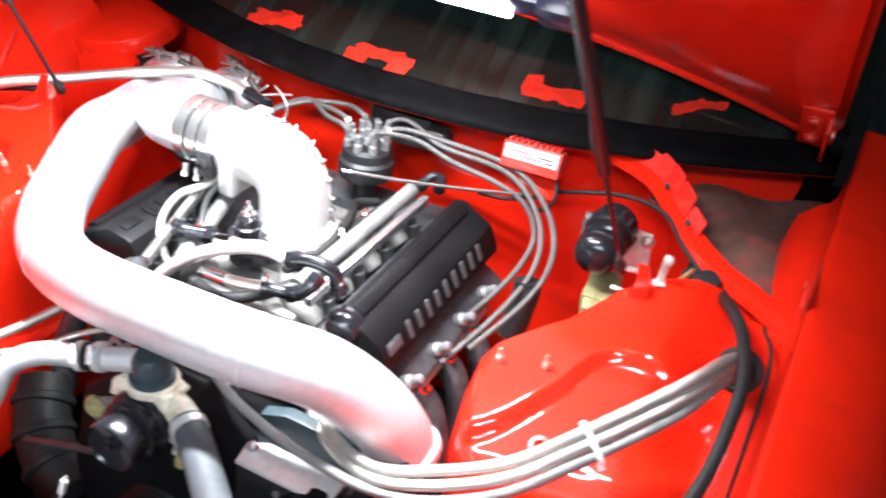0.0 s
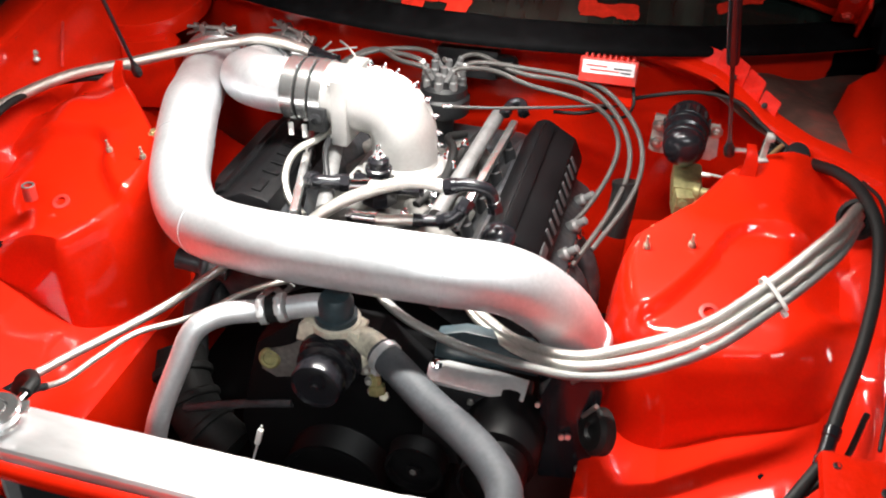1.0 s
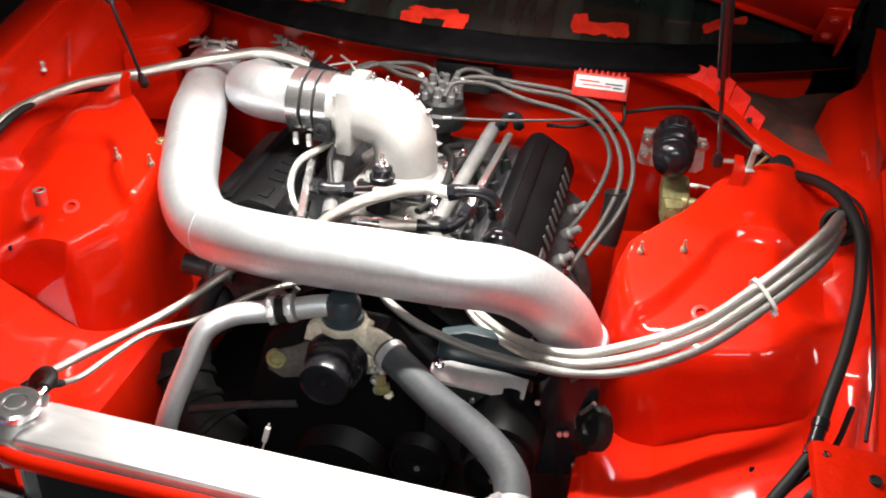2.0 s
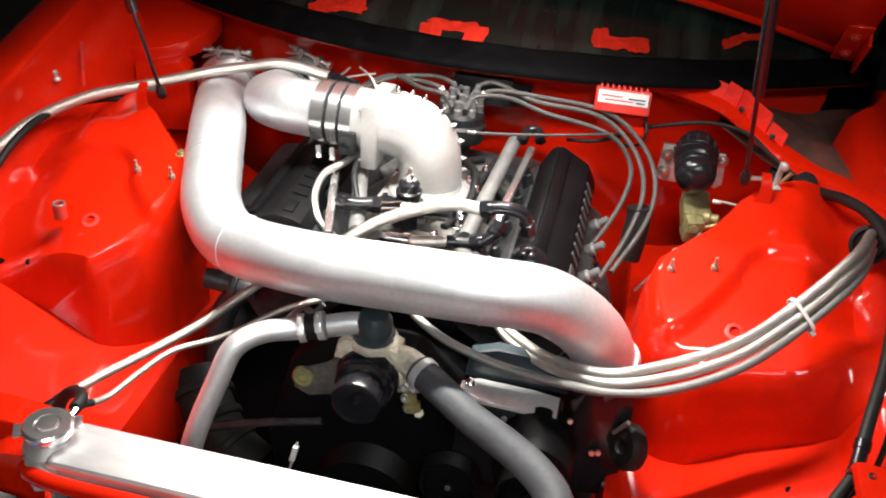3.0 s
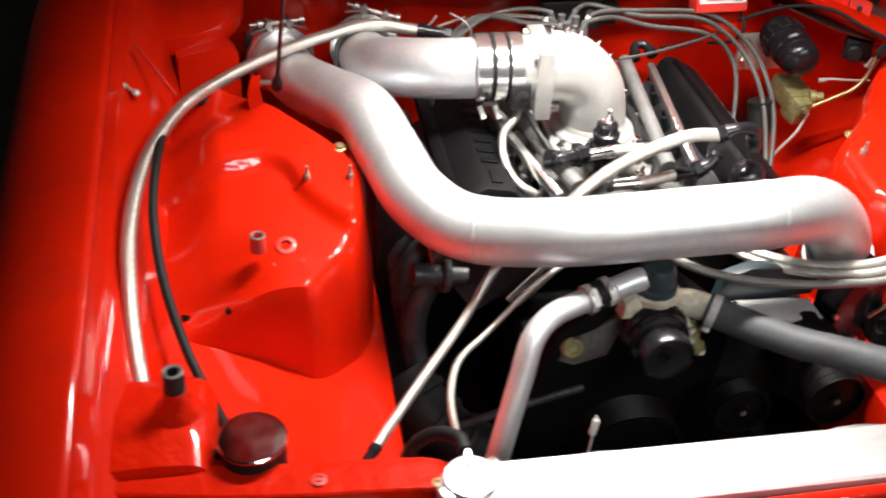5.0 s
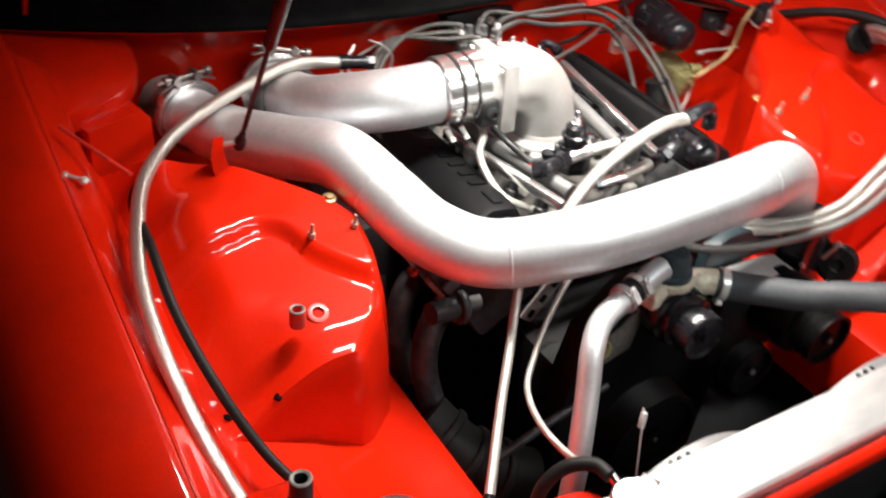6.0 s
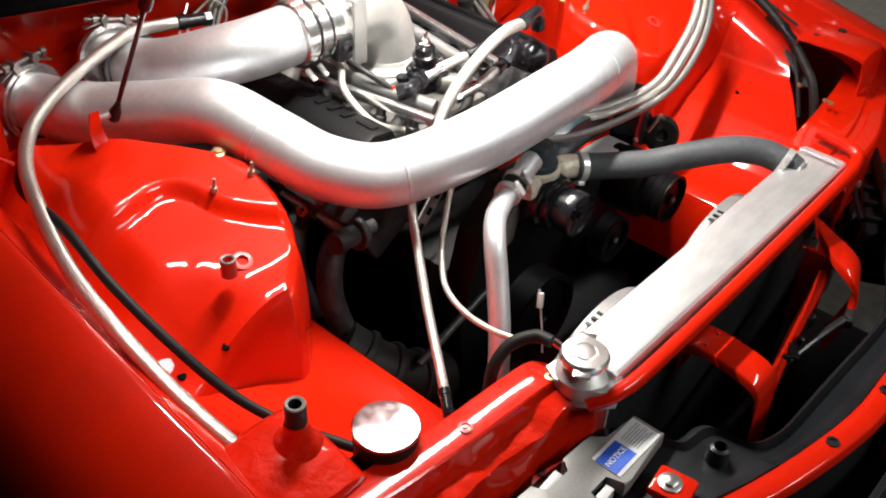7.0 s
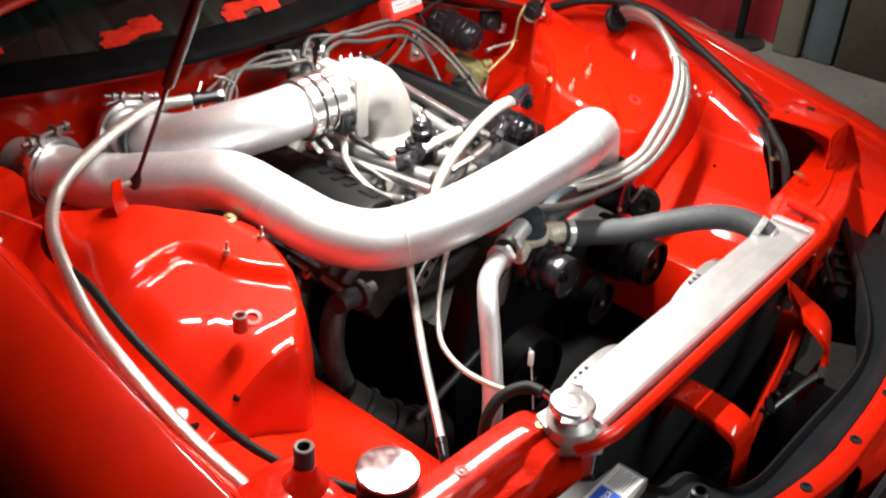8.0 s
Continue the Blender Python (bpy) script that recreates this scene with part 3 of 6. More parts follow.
def hood():
    ob = thing("hood", hood_point(0, 0.0, 0), "red steel hood propped open on two gas struts", "hood")
    xs = [-0.71 + 1.42 * i / 30 for i in range(31)]

    def rear(x):
        return max(0.0, 0.75 * (HINGE_Y - cowl_y(x)) - 0.012)

    for name, n0, inset, mat in (("outer_skin", -0.03, 0.0, RED), ("inner_panel", 0.0, 0.018, RED)):
        rows = []
        for k in range(19):
            u = k / 18
            row = []
            for x in xs:
                s = rear(x) + inset + (1.17 - rear(x) - 2 * inset) * u
                n = n0 - 0.03 * (1 - (x / 0.73) ** 2)
                if name == "inner_panel":
                    rib = 0.5 + 0.5 * math.cos(x * 17.2)
                    n += 0.016 * (1 if rib > 0.55 else 0) * (1 if 0.1 < u < 0.92 else 0) - 0.012 * (1 if u < 0.05 or abs(x) > 0.69 else 0)
                row.append(hood_point(x * (0.98 if inset else 1), s, n))
            rows.append(row)
        bm = bmesh.new()
        sheet(bm, rows, 0.003)
        part(name, bm, mat, ob, smooth=40)
    # rolled rear edge
    bm = bmesh.new()
    tube(bm, [hood_point(x, rear(x) + 0.004, -0.016 - 0.03 * (1 - (x / 0.73) ** 2)) for x in xs], 0.014, 12)
    part("rolled_edge", bm, RED, ob)
    for side in (-1, 1):
        turn = Matrix.Rotation(-OPEN, 4, "X")
        hinge = bmesh.new()
        block(hinge, (0.045, 0.13, 0.006), Matrix.Translation(hood_point(side * 0.672, 0.095, 0.012)) @ turn, 0.002)
        block(hinge, (0.006, 0.11, 0.03), Matrix.Translation(hood_point(side * 0.693, 0.085, 0.024)) @ turn, 0.002)
        h = part("hinge", hinge, RED, ob, "red hinge plate")
        for s in (0.06, 0.125):
            hex_bolt("bolt", hood_point(side * 0.67, s, 0.015), (0, -math.sin(OPEN), -math.cos(OPEN)), 0.007, 0.005, RED_WORN, h)
    bm = bmesh.new()
    prism(bm, [(-0.05, -0.03), (0.03, -0.045), (0.06, 0.0), (0.05, 0.06), (0.0, 0.085), (-0.02, 0.04)], 0.02, at(0.722, 1.475, 0.985, 90, 0, 90), 0.006)
    lathe(bm, (0.725, 1.47, 1.005), (-1, 0, 0), [(0.02, 0), (0.02, 0.018), (0.012, 0.022), (0.0, 0.022)], 20)
    part("hinge_arm", bm, GASKET, ob, "black hinge arm")
    return ob


hood()


def gas_strut(side):
    low = Vector((side * 0.50, 1.12, 0.897 if side > 0 else 0.884))
    high = Vector((side * 0.50 - (0.125 if side > 0 else -0.08), 0.66, 1.79))
    ob = thing("gas_strut", low, "thin dark gas strut holding up the hood", "gas strut", "hood struts")
    way = (high - low).normalized()
    bm = bmesh.new()
    tube(bm, [low, low + way * 0.21], 0.0035, 10)
    part("piston_rod", bm, BLACK_GLOSS, ob)
    bm = bmesh.new()
    lathe(bm, low + way * 0.20, way, [(0.004, 0), (0.0085, 0.002), (0.009, 0.01), (0.009, (high - low).length - 0.22), (0.004, (high - low).length - 0.2)], 14)
    part("cylinder", bm, BLACK_GLOSS, ob)
    bm = bmesh.new()
    lathe(bm, low - way * 0.014, way, [(0.006, 0), (0.0085, 0.004), (0.0085, 0.018), (0.006, 0.024), (0.0045, 0.034)], 14)
    part("ball_socket", bm, BLACK, ob)
    # red tab on the wing that carries the ball
    bm = bmesh.new()
    rows = []
    for k in range(7):
        a = k / 6
        rows.append([low + Vector((side * (0.028 + 0.006 * math.sin(a * 3) + dx), 0.012 * a - 0.01, -0.045 + 0.058 * a)) for dx in (-0.012 * (1 - 0.55 * a), 0.0, 0.014 * (1 - 0.4 * a))])
    sheet(bm, rows, 0.003)
    part("ball_bracket", bm, RED, ob, smooth=50)
    bm = bmesh.new()
    tube(bm, [low, low + Vector((side * 0.03, 0.004, 0.0))], 0.004, 8)
    part("ball_stud", bm, STEEL, ob)


gas_strut(-1), gas_strut(1)

# ---- radiator and its support ----


def radiator():
    ob = thing("radiator", (0.02, 0.435, 0.22), "bare aluminium radiator with a welded top tank", "radiator")
    bm = bmesh.new()
    block(bm, (0.686, 0.078, 0.055), at(0.033, 0.436, 0.709, 0, 0.5, 0), 0.009, 3)
    part("top_tank", bm, ALU_SHEET, ob)
    bm = bmesh.new()
    block(bm, (0.66, 0.05, 0.46), at(0.0325, 0.436, 0.455), 0.004)
    part("core", bm, BLACK, ob, "dark finned core")
    bm = bmesh.new()
    block(bm, (0.685, 0.076, 0.05), at(0.0325, 0.436, 0.205), 0.008, 3)
    part("bottom_tank", bm, ALU_SHEET, ob)
    for side, x in ((-1, -0.306), (1, 0.371)):
        bm = bmesh.new()
        block(bm, (0.006, 0.074, 0.46), at(x, 0.436, 0.455), 0.002)
        part("side_plate", bm, ALU_SHEET, ob)
    # weld line across the right end of the tank
    bm = bmesh.new()
    tube(bm, [(0.345, 0.402, 0.7405), (0.345, 0.47, 0.7405)], 0.002, 8)
    part("weld_seam", bm, WELD, ob)
    # filler block, neck and cap
    bm = bmesh.new()
    lathe(bm, (-0.322, 0.436, 0.706), (0, 0, 1), [(0.02, 0), (0.033, 0.003), (0.035, 0.01), (0.034, 0.026), (0.026, 0.033), (0.022, 0.036)], 32)
    prism(bm, [(-0.355, 0.455), (-0.352, 0.425), (-0.336, 0.398), (-0.318, 0.384), (-0.292, 0.394), (-0.288, 0.474), (-0.345, 0.476)], 0.03, at(0, 0, 0.70), 0.006)
    part("filler_block", bm, ALU_CAST, ob)
    bm = bmesh.new()
    lathe(bm, (-0.322, 0.436, 0.735), (0, 0, 1), [(0.021, 0), (0.021, 0.012), (0.028, 0.014), (0.028, 0.018)], 28)
    part("filler_neck", bm, CHROME, ob)
    bm = bmesh.new()
    lathe(bm, (-0.322, 0.436, 0.752), (0, 0, 1), [(0.030, 0), (0.031, 0.003), (0.031, 0.009), (0.028, 0.012), (0.016, 0.0125), (0.0155, 0.010), (0.013, 0.010), (0.0125, 0.013), (0.0, 0.014)], 32)
    for a in (0.5, math.pi + 0.5):
        block(bm, (0.016, 0.022, 0.004), at(-0.322 + 0.032 * math.cos(a), 0.436 + 0.032 * math.sin(a), 0.758, 0, 0, math.degrees(a)), 0.0015)
    part("radiator_cap", bm, POLISHED, ob, "polished radiator cap")
    bm = bmesh.new()
    tube(bm, [(-0.318, 0.462, 0.742), (-0.316, 0.485, 0.744)], 0.006, 10)
    part("overflow_spigot", bm, CHROME, ob)
    # outlet for the upper hose
    bm = bmesh.new()
    tube(bm, spline([(0.306, 0.445, 0.722), (0.305, 0.47, 0.724), (0.303, 0.492, 0.728)]), 0.019, 20)
    part("hose_outlet", bm, ALU_CAST, ob)
    return ob


radiator()


def fan(x):
    ob = thing("electric_fan", (x, 0.497, 0.40), "electric radiator fan with a pale slotted rim", "fan", "radiator fans")
    bm = bmesh.new()
    lathe(bm, (x, 0.478, 0.521), (0, 1, 0), [(0.150, 0), (0.158, 0.004), (0.158, 0.043), (0.150, 0.047), (0.146, 0.045), (0.146, 0.002), (0.150, 0)], 48)
    rim = part("rim", bm, RIM_GREY, ob, "pale grey rim")
    for k in range(4):
        a = radians(90 + (k - 1.5) * 5)
        bm = bmesh.new()
        block(bm, (0.005, 0.014, 0.002), at(x + 0.1585 * math.cos(a) - 0.03, 0.507, 0.521 + 0.1585 * math.sin(a) - 0.002, 0, 90 - math.degrees(a), 0), 0)
        part("slot", bm, BLACK, rim)
    bm = bmesh.new()
    lathe(bm, (x, 0.485, 0.521), (0, 1, 0), [(0.05, 0), (0.05, 0.03), (0.04, 0.045), (0.0, 0.046)], 28)
    part("motor", bm, BLACK, ob)
    for k in range(8):
        a = 2 * math.pi * k / 8
        bm = bmesh.new()
        rows = []
        for i in range(5):
            r = 0.045 + 0.1 * i / 4
            c = a + 0.35 * i / 4
            rows.append([(x + r * math.cos(c + w), 0.486 + 0.016 * (w > 0), 0.521 + r * math.sin(c + w)) for w in (-0.16, 0.16)])
        sheet(bm, rows, 0.002)
        part("blade", bm, BLACK, ob)


fan(-0.14), fan(0.20)


def front_panel():
    ob = thing("radiator_support", (0.0, 0.40, 0.60), "red radiator support with its rail and headlamp panels", "car panel")
    bm = bmesh.new()
    tube(bm, spline([(-0.345, 0.41, 0.708), (-0.315, 0.388, 0.722), (-0.25, 0.380, 0.726), (0.0, 0.379, 0.727), (0.30, 0.382, 0.728), (0.378, 0.386, 0.730), (0.406, 0.40, 0.738), (0.412, 0.44, 0.742), (0.414, 0.47, 0.742)]), 0.0105, 14)
    part("front_rail", bm, RED, ob)
    for side in (-1, 1):
        # folded beam that runs out to the fender, its front edge crumpled
        path = spline([(0.325, 0.466, 0.712), (0.35, 0.474, 0.723), (0.40, 0.480, 0.724), (0.50, 0.490, 0.719), (0.60, 0.505, 0.714), (0.68, 0.52, 0.712), (0.73, 0.53, 0.71)], 12)
        rows = []
        if side < 0:
            # flat ledge, a drop, and a crumpled lower flange that rises to a plate beside the radiator
            profile = ((0.027, -0.10, 0, 0), (0.027, -0.004, 0, 0), (0.0255, -0.0008, 0, 0), (0.021, 0.0, 0, 0), (0.0, 0.0012, 0, 0), (-0.019, 0.0005, 0, 0), (-0.0215, -0.0015, 0, 0), (-0.023, -0.006, 0, 0.1), (-0.026, -0.022, 0.3, 0.7), (-0.03, -0.028, 0.5, 1),
                       (-0.047, -0.031, 0.9, 1), (-0.052, -0.033, 1.0, 1), (-0.055, -0.04, 1.0, 1), (-0.058, -0.06, 1.0, 0.6), (-0.058, -0.10, 0.6, 0))
        else:
            profile = ((0.027, -0.10, 0, 0), (0.027, -0.004, 0, 0), (0.0255, -0.0008, 0, 0), (0.02, 0.0, 0, 0), (-0.02, 0.0008, 0, 0), (-0.045, 0.0, 0, 0), (-0.05, -0.004, 0, 0), (-0.06, -0.004, 0, 0), (-0.064, 0.0, 0, 0), (-0.088, 0.0, 0, 0), (-0.0925, -0.003, 0, 0), (-0.094, -0.012, 0, 0), (-0.094, -0.10, 0, 0))
        for dy, dz, crumple, lift in profile:
            row = []
            for p in path:
                near = soft((0.43 - p.x) / 0.06) if side < 0 else 0
                row.append((side * p.x, p.y + dy * (1 - 0.2 * (side > 0) * soft((p.x - 0.5) / 0.2)) + crumple * 0.005 * math.sin(p.x * 47 + dz * 60),
                            p.z + dz + lift * near * 0.019 + crumple * (0.004 * math.sin(p.x * 60 + 1) + 0.002 * math.sin(p.x * 150))))
            rows.append(row)
        bm = bmesh.new()
        sheet(bm, rows, 0.003)
        beam = part("headlamp_beam", bm, RED_DENTED, ob, "glossy red folded headlamp beam", smooth=28)
        if side < 0:
            bm = bmesh.new()
            lathe(bm, (-0.484, 0.486, 0.7205), (0, 0, 1), [(0.009, 0), (0.009, 0.0022), (0.0055, 0.0026), (0.005, 0.0012), (0.0035, 0.0012), (0.0025, 0.003), (0.0, 0.0032)], 18)
            part("snap_ring", bm, RED_WORN, beam)
            bm = bmesh.new()
            lathe(bm, (-0.352, 0.462, 0.722), (0, 0, 1), [(0.007, 0), (0.007, 0.004), (0.003, 0.005), (0.003, 0.002), (0.0, 0.002)], 14)
            part("grommet", bm, BRASS, beam)
    # pressed box at the corner by the fender
    for side in (-1,):
        bm = bmesh.new()
        rows = []
        for y, z in ((0.668, 0.62), (0.664, 0.715), (0.657, 0.734), (0.645, 0.741), (0.60, 0.741), (0.56, 0.734), (0.525, 0.726), (0.52, 0.70)):
            rows.append([(side * u, y + 0.04 * (u - 0.67), z - dz) for u, dz in ((0.588, 0.085), (0.60, 0.035), (0.609, 0.010), (0.618, 0.003), (0.63, 0.001), (0.66, 0.0), (0.70, 0.002), (0.735, 0.006))])
        sheet(bm, rows, 0.003)
        part("corner_box", bm, RED_DENTED, ob, "dusty red corner panel", smooth=40)
        bm = bmesh.new()
        lathe(bm, (-0.640, 0.600, 0.730), (0, 0, 1), [(0.03, 0), (0.027, 0.012), (0.021, 0.018), (0.016, 0.028), (0.0145, 0.04), (0.0, 0.04)], 28)
        part("tube_boss", bm, RED_DENTED, ob)
    # raised plate over the other corner, open on its inner side
    bm = bmesh.new()
    rows = []
    for y, dz in ((0.628, -0.02), (0.626, -0.004), (0.615, 0.0), (0.58, 0.002), (0.54, 0.0), (0.505, -0.002), (0.496, -0.006), (0.492, -0.03), (0.49, -0.075)):
        rows.append([(u, y + 0.06 * (u - 0.68) * (u > 0.68), 0.793 + dz + lift + 0.0025 * math.sin(u * 90 + y * 60)) for u, lift in ((0.637, -0.010), (0.640, -0.002), (0.650, 0.0), (0.675, 0.001), (0.70, 0.0), (0.728, -0.004), (0.738, -0.012))])
    sheet(bm, rows, 0.003)
    box = part("corner_plate", bm, RED_DENTED, ob, "dented red corner plate", smooth=40)
    for x, y, r in ((0.707, 0.572, 0.008), (0.655, 0.60, 0.005)):
        bm = bmesh.new()
        lathe(bm, (x, y, 0.792), (0, 0, 1), [(r, 0), (r, 0.0045), (r * 0.8, 0.005), (r * 0.7, 0.0035), (0, 0.0035)], 14)
        part("hole", bm, BLACK, box)
    # stays under the rail, seen in the grille opening
    for x0 in (-0.088, 0.215):
        bm = bmesh.new()
        path = spline([(x0, 0.402, 0.61), (x0, 0.400, 0.65), (x0, 0.392, 0.664), (x0, 0.375, 0.668), (x0 + 0.001, 0.33, 0.664), (x0 + 0.002, 0.295, 0.654), (x0 + 0.002, 0.281, 0.638), (x0, 0.277, 0.61), (x0 - 0.004, 0.27, 0.50)], 5)
        if x0 > 0:
            path = spline([(x0 + 0.03, 0.392, 0.712), (x0 + 0.022, 0.372, 0.694), (x0 + 0.008, 0.335, 0.68), (x0 + 0.002, 0.296, 0.662), (x0 - 0.004, 0.279, 0.64), (x0 - 0.012, 0.276, 0.612), (x0 - 0.02, 0.284, 0.575), (x0 - 0.02, 0.30, 0.52)], 5)
        n = len(path) - 1
        rows = [[p + Vector((sx * (0.029 if x0 < 0 else 0.010 + 0.022 * math.sin(math.pi * min(1.0, i / n * 1.25)) ** 2), 0.008 * sx * (x0 > 0), dz)) for sx, dz in ((-1.0, -0.014), (-0.96, -0.003), (-0.86, 0.0), (0.86, 0.0), (0.96, -0.003), (1.0, -0.014))] for i, p in enumerate(path)]
        sheet(bm, rows, 0.003)
        stay = part("stay", bm, RED, ob, smooth=50)
        for dx in (-0.016, 0.016):
            hex_bolt("rivet", (x0 + dx, 0.372, 0.667), (0, 0, 1), 0.003, 0.002, RED_WORN, stay, washer=False)
    bm = bmesh.new()
    block(bm, (0.04, 0.014, 0.006), at(0.05, 0.30, 0.60, 10, 0, 35), 0.002)
    block(bm, (0.006, 0.014, 0.035), at(0.03, 0.30, 0.585, 0, 0, 35), 0.002)
    block(bm, (0.032, 0.012, 0.016), at(0.172, 0.268, 0.602, 0, 0, 20), 0.003)
    block(bm, (0.022, 0.016, 0.02), at(0.125, 0.315, 0.602, 10, 0, 50), 0.003)
    tube(bm, spline([(0.02, 0.305, 0.58), (0.06, 0.295, 0.588), (0.10, 0.285, 0.60), (0.16, 0.272, 0.605)], 5), 0.006, 10)
    for x, y in ((0.07, 0.30), (0.13, 0.31), (0.165, 0.27)):
        lathe(bm, (x, y, 0.604), (0, -0.2, 1), [(0.006, 0), (0.006, 0.008), (0.003, 0.009)], 6)
    part("hood_latch", bm, CATCH, ob, "dark metal hood latch")
    bm = bmesh.new()
    tube(bm, spline([(-0.075, 0.285, 0.575), (0.0, 0.30, 0.585), (0.08, 0.315, 0.60), (0.16, 0.325, 0.62), (0.20, 0.33, 0.64)], 5), 0.009, 10)
    part("cross_bar", bm, RED, ob)
    return ob


front_panel()


def nose():
    ob = thing("front_bumper", (0.0, 0.2, 0.0), "grey-black plastic grille carrier behind a red bumper edge", "bumper")
    # carrier: plastic tray whose inner edge curves along the grille opening
    inner = [(p.x, p.y) for p in spline([(x, y, 0) for x, y in ((-0.60, 0.41), (-0.45, 0.41), (-0.385, 0.405), (-0.311, 0.40), (-0.285, 0.36), (-0.272, 0.33), (-0.262, 0.320), (-0.232, 0.316), (-0.217, 0.304), (-0.212, 0.274), (-0.203, 0.247), (-0.17, 0.233), (-0.13, 0.229),
             (-0.061, 0.228), (0.006, 0.226), (0.14, 0.222), (0.24, 0.237), (0.34, 0.277), (0.46, 0.347), (0.60, 0.43))], 4)]

    def skin(x):
        return 0.160 + 0.42 * max(0.0, abs(x) - 0.05) ** 2 + (0.12 * max(0, -x - 0.05))

    rows = []
    for k, (f, dz) in enumerate(((0.0, -0.06), (0.0, -0.006), (0.05, 0.0), (0.12, 0.002), (0.2, -0.008), (0.55, -0.01), (0.85, -0.006), (0.97, 0.0), (1.0, -0.02))):
        rows.append([(x, y + (skin(x) + 0.012 - y) * f, 0.652 + dz) for x, y in inner])
    bm = bmesh.new()
    sheet(bm, rows)
    part("grille_carrier", bm, FASCIA, ob, smooth=35)
    # raised pad with a slot, carrying the notice label
    bm = bmesh.new()
    prism(bm, [(-0.495, 0.402), (-0.462, 0.400), (-0.458, 0.379), (-0.414, 0.378), (-0.410, 0.394), (-0.404, 0.397), (-0.352, 0.394), (-0.342, 0.374), (-0.289, 0.374), (-0.286, 0.371),
               (-0.286, 0.328), (-0.375, 0.319), (-0.388, 0.319), (-0.389, 0.346), (-0.426, 0.346), (-0.428, 0.318), (-0.495, 0.316)], 0.02, at(0, 0, 0.652), 0.003)
    part("label_pad", bm, PAD_GREY, ob, "grey plastic pad")
    for x, y, w, d in ((-0.437, 0.389, 0.034, 0.012), (-0.407, 0.333, 0.024, 0.012)):
        bm = bmesh.new()
        block(bm, (w, d, 0.018), at(x, y, 0.656, 0, 0, 4), 0.0015)
        part("clip_insert", bm, LABEL_GREY, ob, "pale plastic insert")
    # red leading edge
    rows = []
    for dy, dz in ((0.012, -0.02), (0.012, -0.002), (0.009, 0.0015), (-0.017, 0.0015), (-0.0215, -0.002), (-0.023, -0.012)):
        rows.append([(x, skin(x) + dy, 0.655 + dz) for x in [-0.75 + 1.5 * i / 40 for i in range(41)]])
    bm = bmesh.new()
    sheet(bm, rows, 0.003)
    edge = part("bumper_skin", bm, RED, ob, "glossy red bumper edge with screw holes", smooth=60)
    # drop face under the edge, coloured black in place of its shade
    rows = [[(x, skin(x) + dy, 0.643 + dz) for x in [-0.75 + 1.5 * i / 40 for i in range(41)]] for dy, dz in ((-0.0165, 0.0), (-0.018, -0.05), (-0.02, -0.2))]
    bm = bmesh.new()
    sheet(bm, rows, 0.003)
    part("bumper_shade_face", bm, BLACK, ob, "bumper face coloured black for shade", smooth=60)
    rows = []
    for i in range(17):
        x = -0.035 + 0.56 * i / 16
        wide = 0.085 * min(1.0, i / 5)
        rows.append([(x, skin(x) - 0.019, 0.648), (x, skin(x) - 0.03 - 0.35 * wide, 0.640 - 0.12 * wide), (x, skin(x) - 0.034 - wide, 0.625 - 0.5 * wide), (x, skin(x) - 0.036 - wide, 0.57 - 0.6 * wide)])
    bm = bmesh.new()
    sheet(bm, rows, 0.003)
    part("bumper_nose", bm, RED, ob, "red bumper corner beside the grille", smooth=60)
    for x in (-0.138, -0.002, 0.13):
        bm = bmesh.new()
        lathe(bm, (x, skin(x) - 0.003, 0.6555), (0, 0, 1), [(0.0085, 0), (0.0085, 0.003), (0.005, 0.0035), (0.005, 0.0015), (0.0, 0.0015)], 18)
        part("screw", bm, BLACK, edge)
    bm = bmesh.new()
    lathe(bm, (-0.252, 0.268, 0.644), (0, 0, 1), [(0.015, 0), (0.013, 0.022), (0.0085, 0.024), (0.0085, 0.012), (0.0, 0.012)], 20)
    part("clip_socket", bm, FASCIA, ob)
    bm = bmesh.new()
    block(bm, (0.045, 0.05, 0.014), at(-0.342, 0.280, 0.660, 0, 0, 8), 0.006)
    pad = part("latch_tab", bm, RED, ob, "red painted mounting tab")
    hex_bolt("bolt", (-0.344, 0.284, 0.667), (0, 0, 1), 0.0095, 0.005, STEEL, pad)
    # dark panels added under the nose to keep the bright floor out of view
    bm = bmesh.new()
    block(bm, (1.3, 0.01, 0.42), at(0, 0.10, 0.42), 0.002)
    block(bm, (1.3, 1.25, 0.01), at(0, 0.72, 0.215), 0.002)
    part("floor_mask", bm, BLACK, ob, "added dark panel hiding the floor below the bay")
    for x in (-0.56, 0.56):
        bm = bmesh.new()
        block(bm, (0.33, 0.012, 0.44), at(x, 0.445, 0.44), 0.003)
        part("gap_mask", bm, BLACK, ob, "added dark panel closing the gap beside the radiator")
    bm = bmesh.new()
    block(bm, (1.2, 0.02, 0.215), at(0, 0.16, 0.108), 0.004)
    part("air_dam", bm, BLACK, ob)
    return ob


nose()


